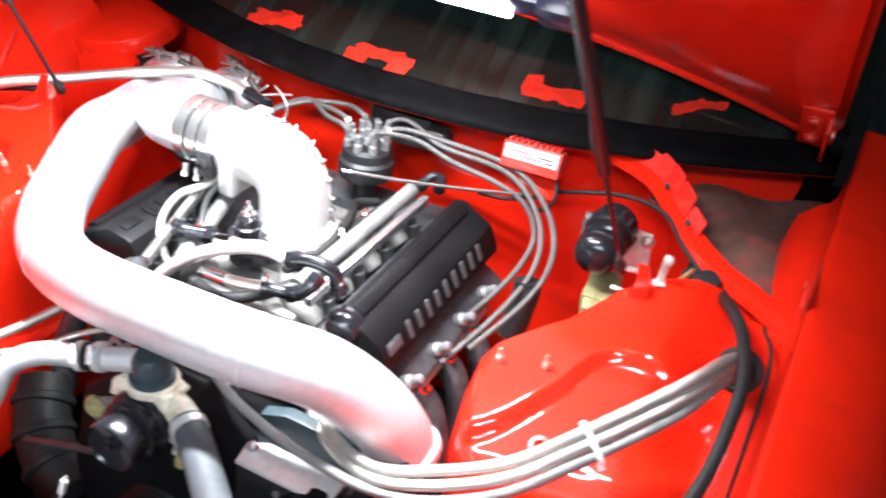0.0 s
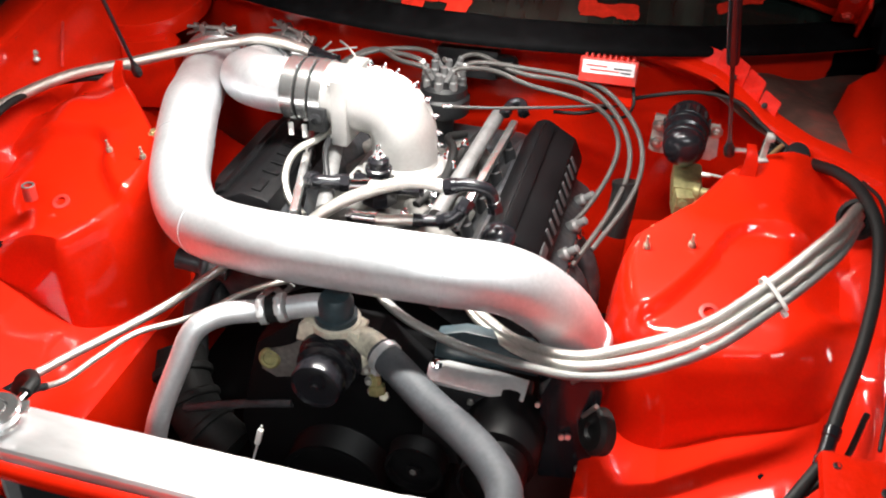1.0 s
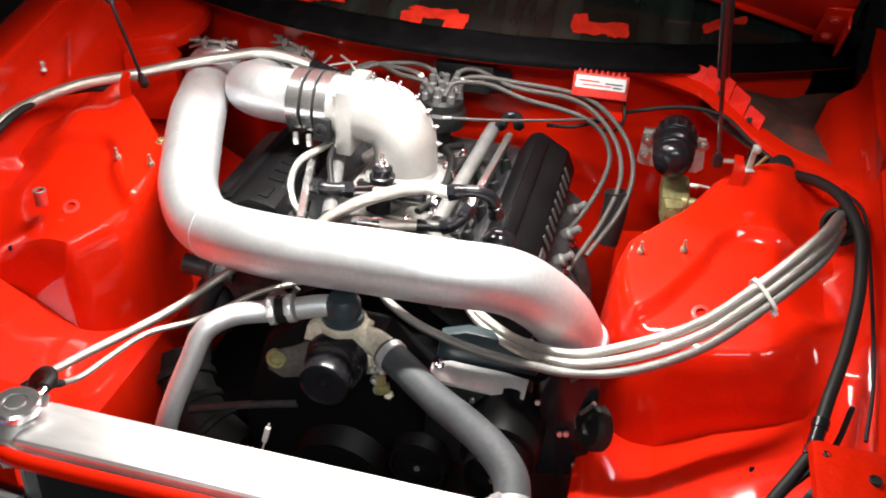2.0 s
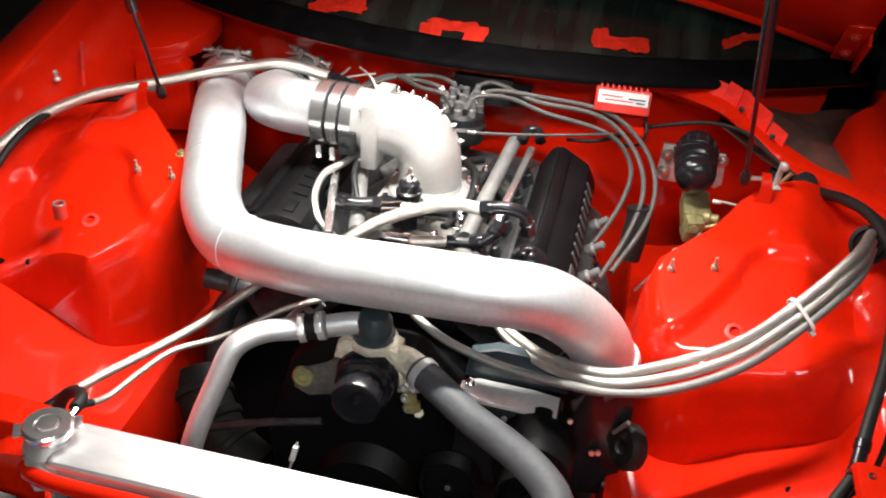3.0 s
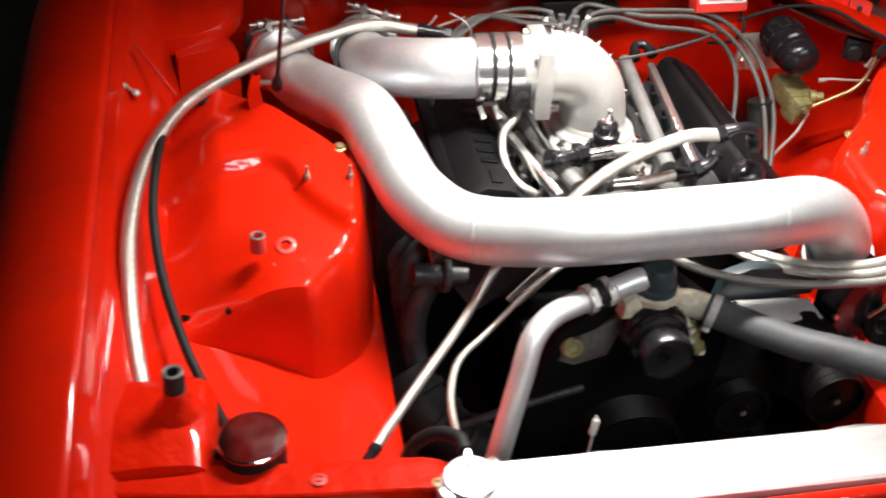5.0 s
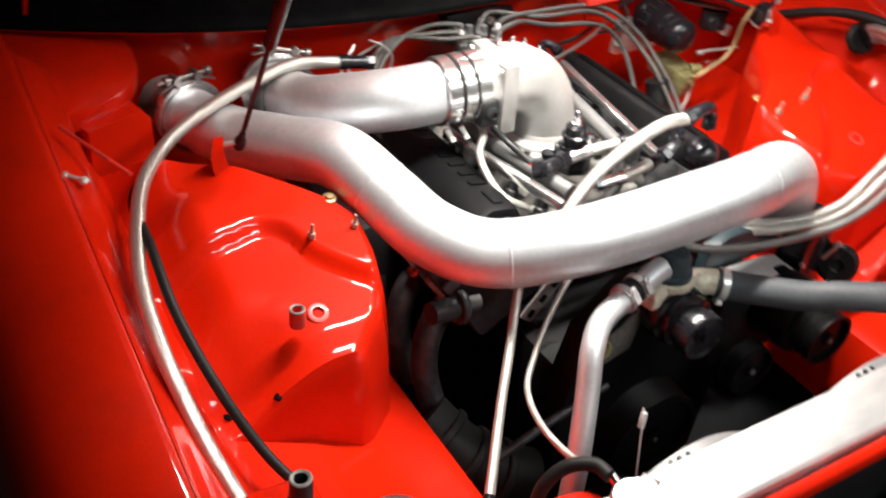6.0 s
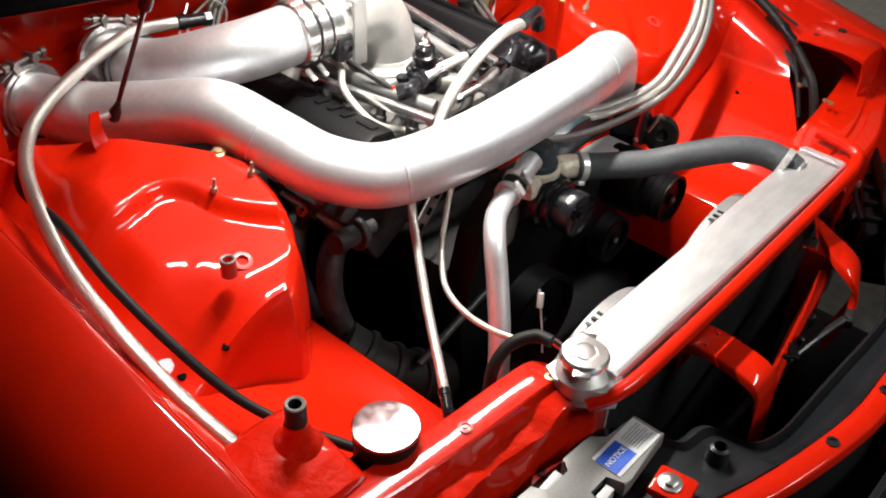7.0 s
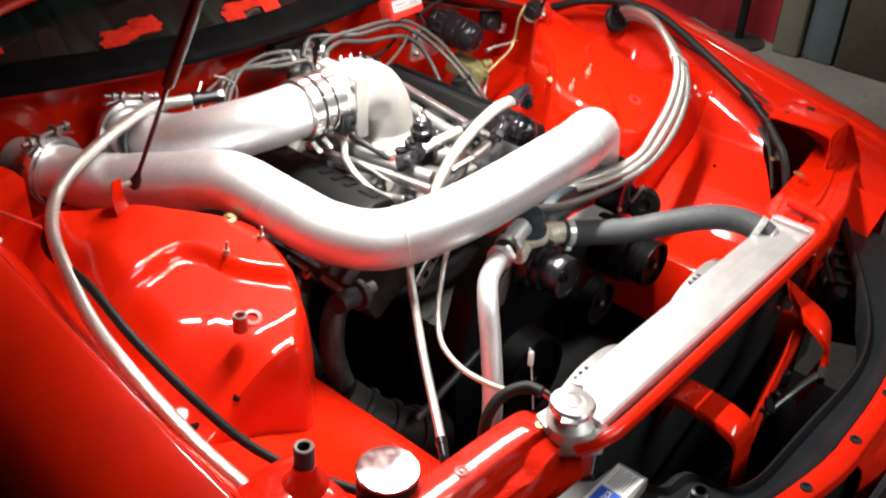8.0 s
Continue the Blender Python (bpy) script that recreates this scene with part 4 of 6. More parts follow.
def headlamp_housing():
    ob = thing("headlamp_housing", (0.50, 0.37, 0.50), "dark ribbed plastic headlamp housing behind the bumper", "headlamp housing")
    m = at(0.52, 0.365, 0.575, 0, 0, 24)
    bm = bmesh.new()
    block(bm, (0.30, 0.075, 0.11), m, 0.014, 3)
    body = part("body", bm, BLACK, ob)
    for k in range(6):
        bm = bmesh.new()
        block(bm, (0.008, 0.07, 0.012), m @ at(-0.12 + 0.048 * k, 0, 0.058), 0.003)
        part("rib", bm, BLACK, body)
    for x in (-0.07, 0.06):
        bm = bmesh.new()
        lathe(bm, m @ Vector((x, 0.034, 0.01)), m.to_3x3() @ Vector((0, 1, 0.2)), [(0.036, 0), (0.036, 0.02), (0.03, 0.026), (0.0, 0.03)], 24)
        part("bulb_cover", bm, BLACK_GLOSS, ob)
    bm = bmesh.new()
    tube(bm, spline([m @ Vector(p) for p in ((-0.13, 0.04, 0.06), (-0.06, 0.055, 0.075), (0.02, 0.05, 0.065), (0.09, 0.06, 0.075), (0.14, 0.06, 0.03))], 6), 0.005, 10)
    part("wire", bm, RUBBER, ob)
    for x in (-0.03, 0.11):
        bm = bmesh.new()
        block(bm, (0.018, 0.012, 0.012), m @ at(x, 0.05, 0.07, 0, 10, 20), 0.002)
        part("connector", bm, RED_WORN if x > 0 else DULL_TUBE, ob)


headlamp_housing()


def notice_label():
    ob = thing("notice_label", (-0.3375, 0.3505, 0.6725), "white and blue printed notice label", "label")
    bm = bmesh.new()
    block(bm, (0.09, 0.041, 0.0008), at(-0.3375, 0.3505, 0.6729), 0.0003)
    part("film", bm, LABEL_GREY, ob, "pale grey label film")
    bm = bmesh.new()
    block(bm, (0.043, 0.031, 0.0006), at(-0.3605, 0.3505, 0.6735), 0)
    part("blue_field", bm, BLUE, ob, "blue printed field")
    text = bpy.data.curves.new("notice_text", "FONT")
    text.body, text.size, text.align_x, text.align_y, text.extrude = "NOTICE", 0.0105, "CENTER", "CENTER", 0.0002
    temp = bpy.data.objects.new("notice_text", text)
    mesh = temp.to_mesh().copy()
    temp.to_mesh_clear()
    bpy.data.objects.remove(temp)
    bm = bmesh.new()
    bm.from_mesh(mesh)
    bpy.data.meshes.remove(mesh)
    bmesh.ops.transform(bm, matrix=at(-0.3605, 0.3505, 0.6742), verts=bm.verts)
    part("lettering", bm, WHITE, ob, "white word NOTICE", smooth=0)
    for k in range(7):
        bm = bmesh.new()
        block(bm, (0.036 - 0.006 * (k % 3 == 2), 0.0016, 0.0004), at(-0.314 - 0.003 * (k % 3 == 2), 0.362 - 0.0038 * k, 0.6735), 0)
        part("print_line", bm, GREY_PRINT, ob)


notice_label()


def wheel(side):
    """Front wheel that carries the car, hidden under the wing."""
    w = bmesh.new()
    lathe(w, (side * 0.66, 0.95, 0.28), (side, 0, 0), [(0.19, 0), (0.26, 0.0), (0.28, 0.03), (0.28, 0.13), (0.26, 0.16), (0.19, 0.16)], 40)
    tyre = part("wheel", w, RUBBER, car, "black tyre")
    w = bmesh.new()
    lathe(w, (side * 0.67, 0.95, 0.28), (side, 0, 0), [(0.0, 0.05), (0.18, 0.05), (0.19, 0.0), (0.19, 0.14), (0.0, 0.14)], 30)
    part("rim", w, ALU_CAST, tyre)


wheel(-1), wheel(1)


def cowl_corner():
    """Diagonal wall from the bulkhead to the fender, its slotted flange and the bare cavity behind it."""
    line = spline([(0.30, 1.428, 0), (0.36, 1.418, 0), (0.42, 1.405, 0), (0.47, 1.383, 0), (0.51, 1.34, 0), (0.556, 1.28, 0), (0.60, 1.24, 0), (0.66, 1.20, 0), (0.74, 1.14, 0)], 5)

    def drop(x):
        return lerp_list(x, [(0.30, 0.02), (0.36, 0.016), (0.47, 0.004), (0.56, -0.018), (0.62, -0.03), (0.74, -0.03)])

    bm = bmesh.new()
    rows = []
    for d, z in ((0.11, 0.55), (0.11, 0.70), (0.10, 0.79), (0.055, 0.845), (0.012, 0.872), (0.0, 0.882), (-0.006, 0.888), (-0.004, 0.896), (0.004, 0.90), (0.02, 0.902)):
        rows.append([(p.x + d * 0.6, p.y + d, z + (drop(p.x) if z > 0.8 else 0)) for p in line])
    sheet(bm, rows, 0.003)
    part("cowl_wall", bm, RED, car, "red diagonal cowl wall with a folded edge", smooth=45)
    for k in range(6):
        i = 8 + 3 * k
        p, q = line[i], line[i + 3]
        tall = (0.018, 0.026, 0.034, 0.036, 0.034, 0.022)[k]
        bm = bmesh.new()
        rows = []
        for t, z in ((0.006, -0.004), (0.014, tall * 0.5), (0.020, tall * 0.9), (0.022, tall)):
            f0, f1 = (0.02, 0.97) if z < tall else (0.06, 0.92)
            rows.append([(p.x + (q.x - p.x) * f + t * 0.6, p.y + (q.y - p.y) * f + t, 0.90 + drop(p.x) * (1 - f) + drop(q.x) * f + z) for f in (f0, 0.5, f1)])
        sheet(bm, rows, 0.002)
        tab = part("flange_tab", bm, RED_DUSTY, car, smooth=45)
        if k in (3, 5):
            bm = bmesh.new()
            c = (p + q) / 2 + Vector((0.0, 0.004, 0.90 + drop(q.x) + 0.016))
            lathe(bm, c, (-0.6, -0.75, 0.2), [(0.005, 0), (0.005, 0.003), (0.003, 0.004), (0, 0.002)], 12)
            part("hole_plug", bm, BLACK, tab)
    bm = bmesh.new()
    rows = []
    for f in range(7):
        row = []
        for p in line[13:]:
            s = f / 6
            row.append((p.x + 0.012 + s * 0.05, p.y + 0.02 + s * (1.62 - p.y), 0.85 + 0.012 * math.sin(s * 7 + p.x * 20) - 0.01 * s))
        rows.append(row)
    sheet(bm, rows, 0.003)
    part("cowl_cavity", bm, PRIMER_SHADED, car, "bare dusty primer behind the cowl wall, darkened for shade", smooth=50)
    # black sheet added to darken the recess above the cavity
    bm = bmesh.new()
    sheet(bm, [[(0.56, 1.575, z0), (0.62, 1.585, z0 + 0.004), (0.70, 1.59, z0 + 0.012), (0.79, 1.59, z0 + 0.02)] for z0 in (0.80, 0.84, 0.885)], 0.004)
    part("recess_sheet", bm, GASKET, car, "added black sheet darkening the recess behind the cowl wall", smooth=50)
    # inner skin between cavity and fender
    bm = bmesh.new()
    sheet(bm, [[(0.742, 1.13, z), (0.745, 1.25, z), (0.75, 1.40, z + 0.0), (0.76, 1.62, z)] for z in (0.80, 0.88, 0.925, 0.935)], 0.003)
    part("hinge_pillar", bm, PILLAR_SHADED_RED, car, "worn red hinge pillar, its red darkened for shade", smooth=50)
    for dx, y0, y1 in ((-0.006, 1.17, 1.30), (-0.010, 1.22, 1.42)):
        bm = bmesh.new()
        sheet(bm, [[(0.742 + dx + 0.02 * (y - 1.13), y, z), (0.738 + dx + 0.02 * (y - 1.13), y, z - 0.004)] for y, z in ((y0, 0.895), ((y0 + y1) / 2, 0.902), (y1, 0.908))], 0.003)
        part("pillar_seam", bm, RED_WORN, car, "pale worn seam on the hinge pillar", smooth=50)


cowl_corner()

# ---- engine ----


def ribbed_cover(ob, side):
    """Long satin black coil cover over one bank, with a row of raised characters drawn as plain bars."""
    x, z = side * 0.215, 0.775
    m = at(x, 1.09, z, 0, side * 28, 0)
    bm = bmesh.new()
    prism(bm, [(-0.05, -0.034), (0.056, -0.034), (0.056, 0.004), (0.05, 0.012), (0.022, 0.034), (-0.034, 0.036), (-0.044, 0.03), (-0.05, 0.02)], 0.37, m @ at(0, 0.185, 0, 90, 0, 0), 0.008)
    cover = part("valve_cover", bm, COVER, ob, "satin black rocker cover")
    slope = m @ at(0.037, 0, 0.0235, 0, 38, 0)
    # one raised character after another, as plain bars
    for k, w in enumerate((0.03, 0.03, 0.03, 0.028, 0.03, 0.03, 0.03, 0.03, 0.03)):
        bm = bmesh.new()
        y = -0.11 + 0.029 * k
        block(bm, (w * 0.9, 0.010, 0.003), slope @ at(0, y, 0.001), 0.0012)
        part("raised_bar", bm, LETTER if side > 0 else COVER, cover)
    bm = bmesh.new()
    block(bm, (0.016, 0.034, 0.003), slope @ at(0, -0.152, 0.0005), 0.001)
    part("raised_badge", bm, LETTER if side > 0 else COVER, cover)
    # long step along the cover's inner side
    bm = bmesh.new()
    block(bm, (0.022, 0.33, 0.01), m @ at(-0.03, 0, 0.036), 0.004)
    part("spine", bm, COVER, cover)
    return cover


def fuel_rail(ob, side):
    a, b = (Vector((0.122, 0.93, 0.80)), Vector((0.147, 1.24, 0.824))) if side > 0 else (Vector((-0.112, 0.875, 0.812)), Vector((-0.172, 1.11, 0.826)))
    bm = bmesh.new()
    turn = (b - a).to_track_quat("Y", "Z").to_matrix().to_4x4()
    block(bm, (0.013, (b - a).length, 0.017), Matrix.Translation((a + b) / 2) @ turn, 0.004, 2)
    rail = part("fuel_rail", bm, POLISHED, ob, "bright machined fuel rail")
    bm = bmesh.new()
    off = Vector((-side * 0.036, 0.03, -0.004))
    tube(bm, [a + off, b + off], 0.0125, 16)
    part("coolant_tube", bm, DULL_TUBE, ob, "dull grey tube")
    for k in range(4):
        p = a.lerp(b, 0.14 + 0.24 * k)
        bm = bmesh.new()
        lathe(bm, p + Vector((0, 0, -0.008)), (side * 0.25, 0, -1), [(0.008, 0), (0.008, 0.012), (0.011, 0.014), (0.011, 0.04), (0.007, 0.042), (0.007, 0.06)], 14)
        part("injector", bm, BLACK, rail)
    return rail


def engine():
    ob = thing("engine", (0.0, 0.98, 0.32), "dark V8 engine with silver intake elbow", "engine")
    bm = bmesh.new()
    block(bm, (0.30, 0.46, 0.26), at(0, 1.03, 0.45), 0.02)
    part("engine_block", bm, COVER, ob)
    bm = bmesh.new()
    block(bm, (0.34, 0.09, 0.36), at(0, 1.315, 0.575), 0.03)
    part("bell_housing", bm, IRON, ob)
    # black block added to fill the dark gap beside the left head
    bm = bmesh.new()
    block(bm, (0.10, 0.27, 0.24), at(-0.31, 1.20, 0.60), 0.03)
    part("gap_block", bm, BLACK, ob, "added black block filling the dark gap beside the head")
    for side in (-1, 1):
        bm = bmesh.new()
        block(bm, (0.16, 0.385, 0.13), at(side * 0.19, 1.0775, 0.69, 0, side * 32, 0), 0.012)
        part("cylinder_head", bm, IRON, ob)
        ribbed_cover(ob, side)
        fuel_rail(ob, side)
        for k in range(4):
            y = 0.93 + 0.085 * k
            bm = bmesh.new()
            tube(bm, spline([(side * 0.24, y, 0.66), (side * 0.29, y - 0.01, 0.63), (side * 0.315, y - 0.03, 0.57), (side * 0.31, y - 0.06, 0.49)], 5), 0.021, 12)
            part("exhaust_runner", bm, IRON, ob)
            bm = bmesh.new()
            lathe(bm, (side * 0.262, y + 0.02, 0.70), (side * 0.75, -0.1, 0.65), [(0.010, 0), (0.011, 0.004), (0.011, 0.03), (0.007, 0.034), (0.007, 0.05), (0.004, 0.052)], 14)
            part("plug_boot", bm, DULL_TUBE, ob, "grey spark plug boot")
            hex_bolt("header_bolt", (side * 0.285, y - 0.022, 0.672), (side * 0.8, -0.2, 0.55), 0.0065, 0.009, CHROME, ob)
            bm = bmesh.new()
            block(bm, (0.010, 0.055, 0.05), at(side * 0.272, y, 0.665, 0, side * 35, 0), 0.004)
            part("header_flange", bm, STEEL, ob, "bright header flange")
    # intake base and runners
    bm = bmesh.new()
    block(bm, (0.19, 0.31, 0.035), at(0.0, 1.09, 0.738), 0.01)
    block(bm, (0.10, 0.13, 0.05), at(0.005, 1.085, 0.768), 0.012)
    intake = part("intake_manifold", bm, CAST_DARK, ob, "dull grey cast intake manifold")
    for side in (-1, 1):
        for k in range(4):
            y = 0.97 + 0.085 * k
            bm = bmesh.new()
            tube(bm, spline([(side * 0.03, 1.09 + (y - 1.09) * 0.5, 0.765), (side * 0.07, y, 0.768), (side * 0.115, y, 0.735)], 5), 0.018, 12)
            part("runner", bm, CAST_DARK, intake)
    # elbow from throttle body down to the manifold
    path = spline([(-0.09, 1.098, 0.902), (-0.062, 1.097, 0.902), (-0.032, 1.095, 0.893), (-0.011, 1.092, 0.867), (-0.004, 1.088, 0.832), (-0.003, 1.085, 0.80)], 6)
    bm = bmesh.new()
    n = len(path)
    tube(bm, path, 0.05, 36, radii=[0.051 + 0.003 * (i / (n - 1)) ** 2 for i in range(n)])
    elbow = part("intake_elbow", bm, ALU_CAST, ob, "cast silver intake elbow")
    bm = bmesh.new()
    lathe(bm, (-0.003, 1.083, 0.792), (0, 0, 1), [(0.066, 0), (0.068, 0.002), (0.068, 0.013), (0.065, 0.016), (0.056, 0.019), (0.052, 0.026)], 40)
    block(bm, (0.15, 0.128, 0.012), at(-0.003, 1.083, 0.793, 0, 0, -4), 0.005)
    part("elbow_flange", bm, ALU_CAST, elbow)
    for dx in (-0.062, 0.062):
        for dy in (-0.05, 0.05):
            hex_bolt("bolt", (-0.003 + dx, 1.083 + dy, 0.799), (0, 0, 1), 0.006, 0.007, CHROME, elbow)
    # stiffening rib with studs along the outer curve
    bm = bmesh.new()
    rib = []
    back = Vector((0, 1, 0))
    for i in range(3, n):
        q = (path[i] - path[i - 1]).normalized()
        out = Vector((-q.z, 0, q.x))
        rib.append(path[i] + (out * 0.8 + back * 0.6) * 0.052)
    tube(bm, rib, 0.006, 10)
    part("rib", bm, ALU_CAST, elbow)
    for i in range(4, n, 3):
        q = (path[i] - path[i - 1]).normalized()
        out = Vector((-q.z, 0, q.x))
        hex_bolt("bolt", path[i] + (out * 0.85 + back * 0.53) * 0.056, out, 0.0042, 0.005, CHROME, elbow, shank=0.005)
    # throttle body with square flange
    axis = Vector((1.0, -0.04, 0.0)).normalized()
    c = Vector((-0.098, 1.097, 0.897))
    turn = Matrix((axis, Vector((0, 0, 1)).cross(axis).normalized(), axis.cross(Vector((0, 0, 1)).cross(axis).normalized()))).transposed().to_4x4()
    bm = bmesh.new()
    block(bm, (0.027, 0.106, 0.112), Matrix.Translation(c) @ turn, 0.0035)
    part("throttle_flange", bm, ALU_CAST, ob, "square machined flange")
    bm = bmesh.new()
    lathe(bm, c - axis * 0.036 + Vector((0, 0, 0.008)), axis, [(0.050, 0), (0.051, 0.003), (0.051, 0.03)], 32)
    body = part("throttle_body", bm, ALU_CAST, ob)
    bm = bmesh.new()
    block(bm, (0.03, 0.024, 0.042), Matrix.Translation(c - axis * 0.03 + Vector((-0.008, -0.046, -0.014))) @ turn, 0.004)
    lathe(bm, c - axis * 0.038 + Vector((0, -0.058, -0.012)), (0, -1, 0), [(0.011, 0), (0.011, 0.006), (0.006, 0.008), (0.006, 0.004), (0, 0.004)], 18)
    part("sensor", bm, BLACK, body, "black throttle position sensor")
    for dy in (-1, 1):
        for dz in (-1, 1):
            hex_bolt("bolt", Matrix.Translation(c) @ turn @ Vector((-0.0135, dy * 0.045, dz * 0.047)), -axis, 0.005, 0.005, STEEL, body, washer=False)
    # fuel pressure regulator: octagonal base, clamped cap, ridged bonnet, bright adjuster
    bm = bmesh.new()
    lathe(bm, (-0.014, 0.985, 0.79), (0, 0, 1), [(0.0, 0), (0.027, 0), (0.029, 0.002), (0.029, 0.026), (0.027, 0.028), (0.0, 0.028)], 8)
    lathe(bm, (-0.014, 0.985, 0.818), (0, 0, 1), [(0.031, 0), (0.032, 0.001), (0.032, 0.006), (0.030, 0.008), (0.020, 0.008)], 8)
    lathe(bm, (-0.014, 0.985, 0.824), (0, 0, 1), [(0.022, 0), (0.022, 0.008), (0.0195, 0.009), (0.0195, 0.02), (0.021, 0.021), (0.021, 0.026), (0.0175, 0.028), (0.0165, 0.04), (0.012, 0.044), (0.0, 0.044)], 28)
    reg = part("fuel_regulator", bm, BLACK_GLOSS, ob, "black anodised fuel regulator")
    bm = bmesh.new()
    lathe(bm, (-0.014, 0.985, 0.866), (0, 0, 1), [(0.010, 0), (0.010, 0.005), (0.007, 0.006), (0.006, 0.013), (0.0035, 0.014), (0.0035, 0.023), (0.0, 0.024)], 14)
    part("adjuster", bm, CHROME, reg)
    for k in range(6):
        a = math.pi * (k + 0.5) / 3
        hex_bolt("bolt", (-0.014 + 0.026 * math.cos(a), 0.985 + 0.026 * math.sin(a), 0.826), (0, 0, 1), 0.0028, 0.003, STEEL, reg, washer=False)
    bm = bmesh.new()
    lathe(bm, (-0.05, 1.0, 0.785), (0, 0, 1), [(0.011, 0), (0.011, 0.016), (0.008, 0.018), (0.008, 0.026), (0.011, 0.027), (0.011, 0.034), (0.0, 0.036)], 14)
    part("fitting", bm, BLACK_GLOSS, ob)
    # front: timing cover, water pump, pulleys, brackets
    bm = bmesh.new()
    prism(bm, [(-0.15, 0.30), (0.15, 0.30), (0.17, 0.5), (0.13, 0.66), (0.06, 0.72), (-0.06, 0.72), (-0.13, 0.66), (-0.17, 0.5)], 0.05, at(0, 0.80, 0, 90, 0, 0), 0.008)
    part("timing_cover", bm, COVER, ob)
    bm = bmesh.new()
    prism(bm, [(-0.046, -0.014), (0.036, -0.014), (0.048, -0.006), (0.046, 0.012), (0.03, 0.018), (-0.03, 0.018), (-0.042, 0.010)], 0.05, at(-0.006, 0.772, 0.712, 78, 0, 0), 0.005)
    prism(bm, [(-0.06, -0.05), (0.05, -0.05), (0.052, -0.01), (0.03, 0.01), (-0.035, 0.01), (-0.055, -0.02)], 0.03, at(-0.003, 0.80, 0.69, 90, 0, 0), 0.008)
    lathe(bm, (0.0, 0.748, 0.715), (0, 0, 1), [(0.034, 0), (0.034, 0.018), (0.028, 0.022)], 24)
    tube(bm, spline([(0.022, 0.752, 0.705), (0.05, 0.74, 0.714), (0.078, 0.724, 0.713)], 5), 0.02, 18)
    tube(bm, spline([(0.04, 0.735, 0.70), (0.047, 0.73, 0.685), (0.046, 0.735, 0.665)], 5), 0.009, 12)
    pump = part("water_pump", bm, PUMP, ob, "yellowed cast water pump")
    bm = bmesh.new()
    lathe(bm, (0.0, 0.75, 0.735), (0, 0, 1), [(0.028, 0), (0.031, 0.003), (0.031, 0.012), (0.026, 0.014), (0.026, 0.034), (0.02, 0.043), (0.0, 0.046)], 24)
    part("thermostat_neck", bm, TEAL, pump, "dark teal outlet neck")
    # blank left arm ending in a plugged boss
    bm = bmesh.new()
    prism(bm, [(-0.125, 0.612), (-0.10, 0.60), (-0.05, 0.615), (-0.03, 0.69), (-0.05, 0.695), (-0.075, 0.665), (-0.118, 0.652)], 0.028, at(0, 0.775, 0, 90, 0, 0), 0.006)
    arm = part("pump_arm", bm, CAST_DARK, pump, "dull dark cast arm")
    bm = bmesh.new()
    lathe(bm, (-0.108, 0.752, 0.637), (0.1, -1, 0.35), [(0.017, 0), (0.017, 0.008), (0.014, 0.011), (0.010, 0.011), (0.009, 0.008), (0.0, 0.008)], 20)
    part("plug", bm, OLIVE, arm, "yellowed plug")
    bm = bmesh.new()
    tube(bm, spline([(0.0, 0.75, 0.757), (-0.03, 0.746, 0.757), (-0.065, 0.738, 0.75)], 5), 0.017, 16)
    part("outlet_pipe", bm, ALU_PIPE, pump)
    for x, y, z in ((0.055, 0.722, 0.678), (0.058, 0.722, 0.658), (-0.044, 0.742, 0.722), (0.062, 0.722, 0.64)):
        hex_bolt("bolt", (x, y, z), (0, -0.9, 0.4), 0.005, 0.006, STEEL, pump)
    hex_bolt("union_nut", (0.078, 0.728, 0.628), (0.1, -0.7, 0.7), 0.008, 0.009, STUD, pump, washer=False, label="dull union nut")
    bm = bmesh.new()
    lathe(bm, (0.0, 0.75, 0.73), (0, 0, 1), [(0.034, 0), (0.036, 0.002), (0.036, 0.007), (0.03, 0.009)], 28)
    part("neck_ring", bm, PUMP, pump)
    # fitting tree on the pump's flank
    bm = bmesh.new()
    lathe(bm, (0.06, 0.735, 0.69), (0.2, -0.3, -1), [(0.008, 0), (0.008, 0.012), (0.012, 0.014), (0.012, 0.024), (0.008, 0.026), (0.008, 0.04), (0.013, 0.042), (0.013, 0.054), (0.006, 0.056)], 6)
    part("drain_fitting", bm, OLIVE, pump, "yellowed hexagon fitting")

    def pulley(x, y, z, r, depth, grooves, name="pulley"):
        bm = bmesh.new()
        prof = [(0.0, 0), (r * 0.25, 0.0), (r * 0.25, 0.006), (r * 0.85, 0.01), (r * 0.9, 0.0), (r, 0.0), (r, 0.003)]
        for g in range(grooves):
            h = 0.004 + (depth - 0.006) * g / grooves
            prof += [(r - 0.004, h), (r, h + (depth - 0.006) / grooves * 0.7)]
        prof += [(r + 0.002, depth - 0.002), (r + 0.002, depth), (0.0, depth)]
        lathe(bm, (x, y, z), (0, 1, 0), prof, 40)
        p = part(name, bm, COVER, ob, "black grooved pulley")
        hex_bolt("bolt", (x, y + 0.005, z), (0, -1, 0), 0.005, 0.006, CAST_DARK, p, washer=False)

    bm = bmesh.new()
    lathe(bm, (0.0, 0.660, 0.684), (0, 1, 0.0), [(0.0, 0.004), (0.010, 0.003), (0.012, 0.008), (0.0, 0.008), (0.012, 0.008), (0.033, 0.004), (0.0355, 0.0), (0.037, 0.003), (0.037, 0.02), (0.034, 0.022), (0.034, 0.034), (0.042, 0.037), (0.0435, 0.041), (0.0435, 0.046),
                                                    (0.040, 0.048), (0.040, 0.052), (0.046, 0.056), (0.0475, 0.060), (0.0475, 0.078), (0.0, 0.08)], 44)
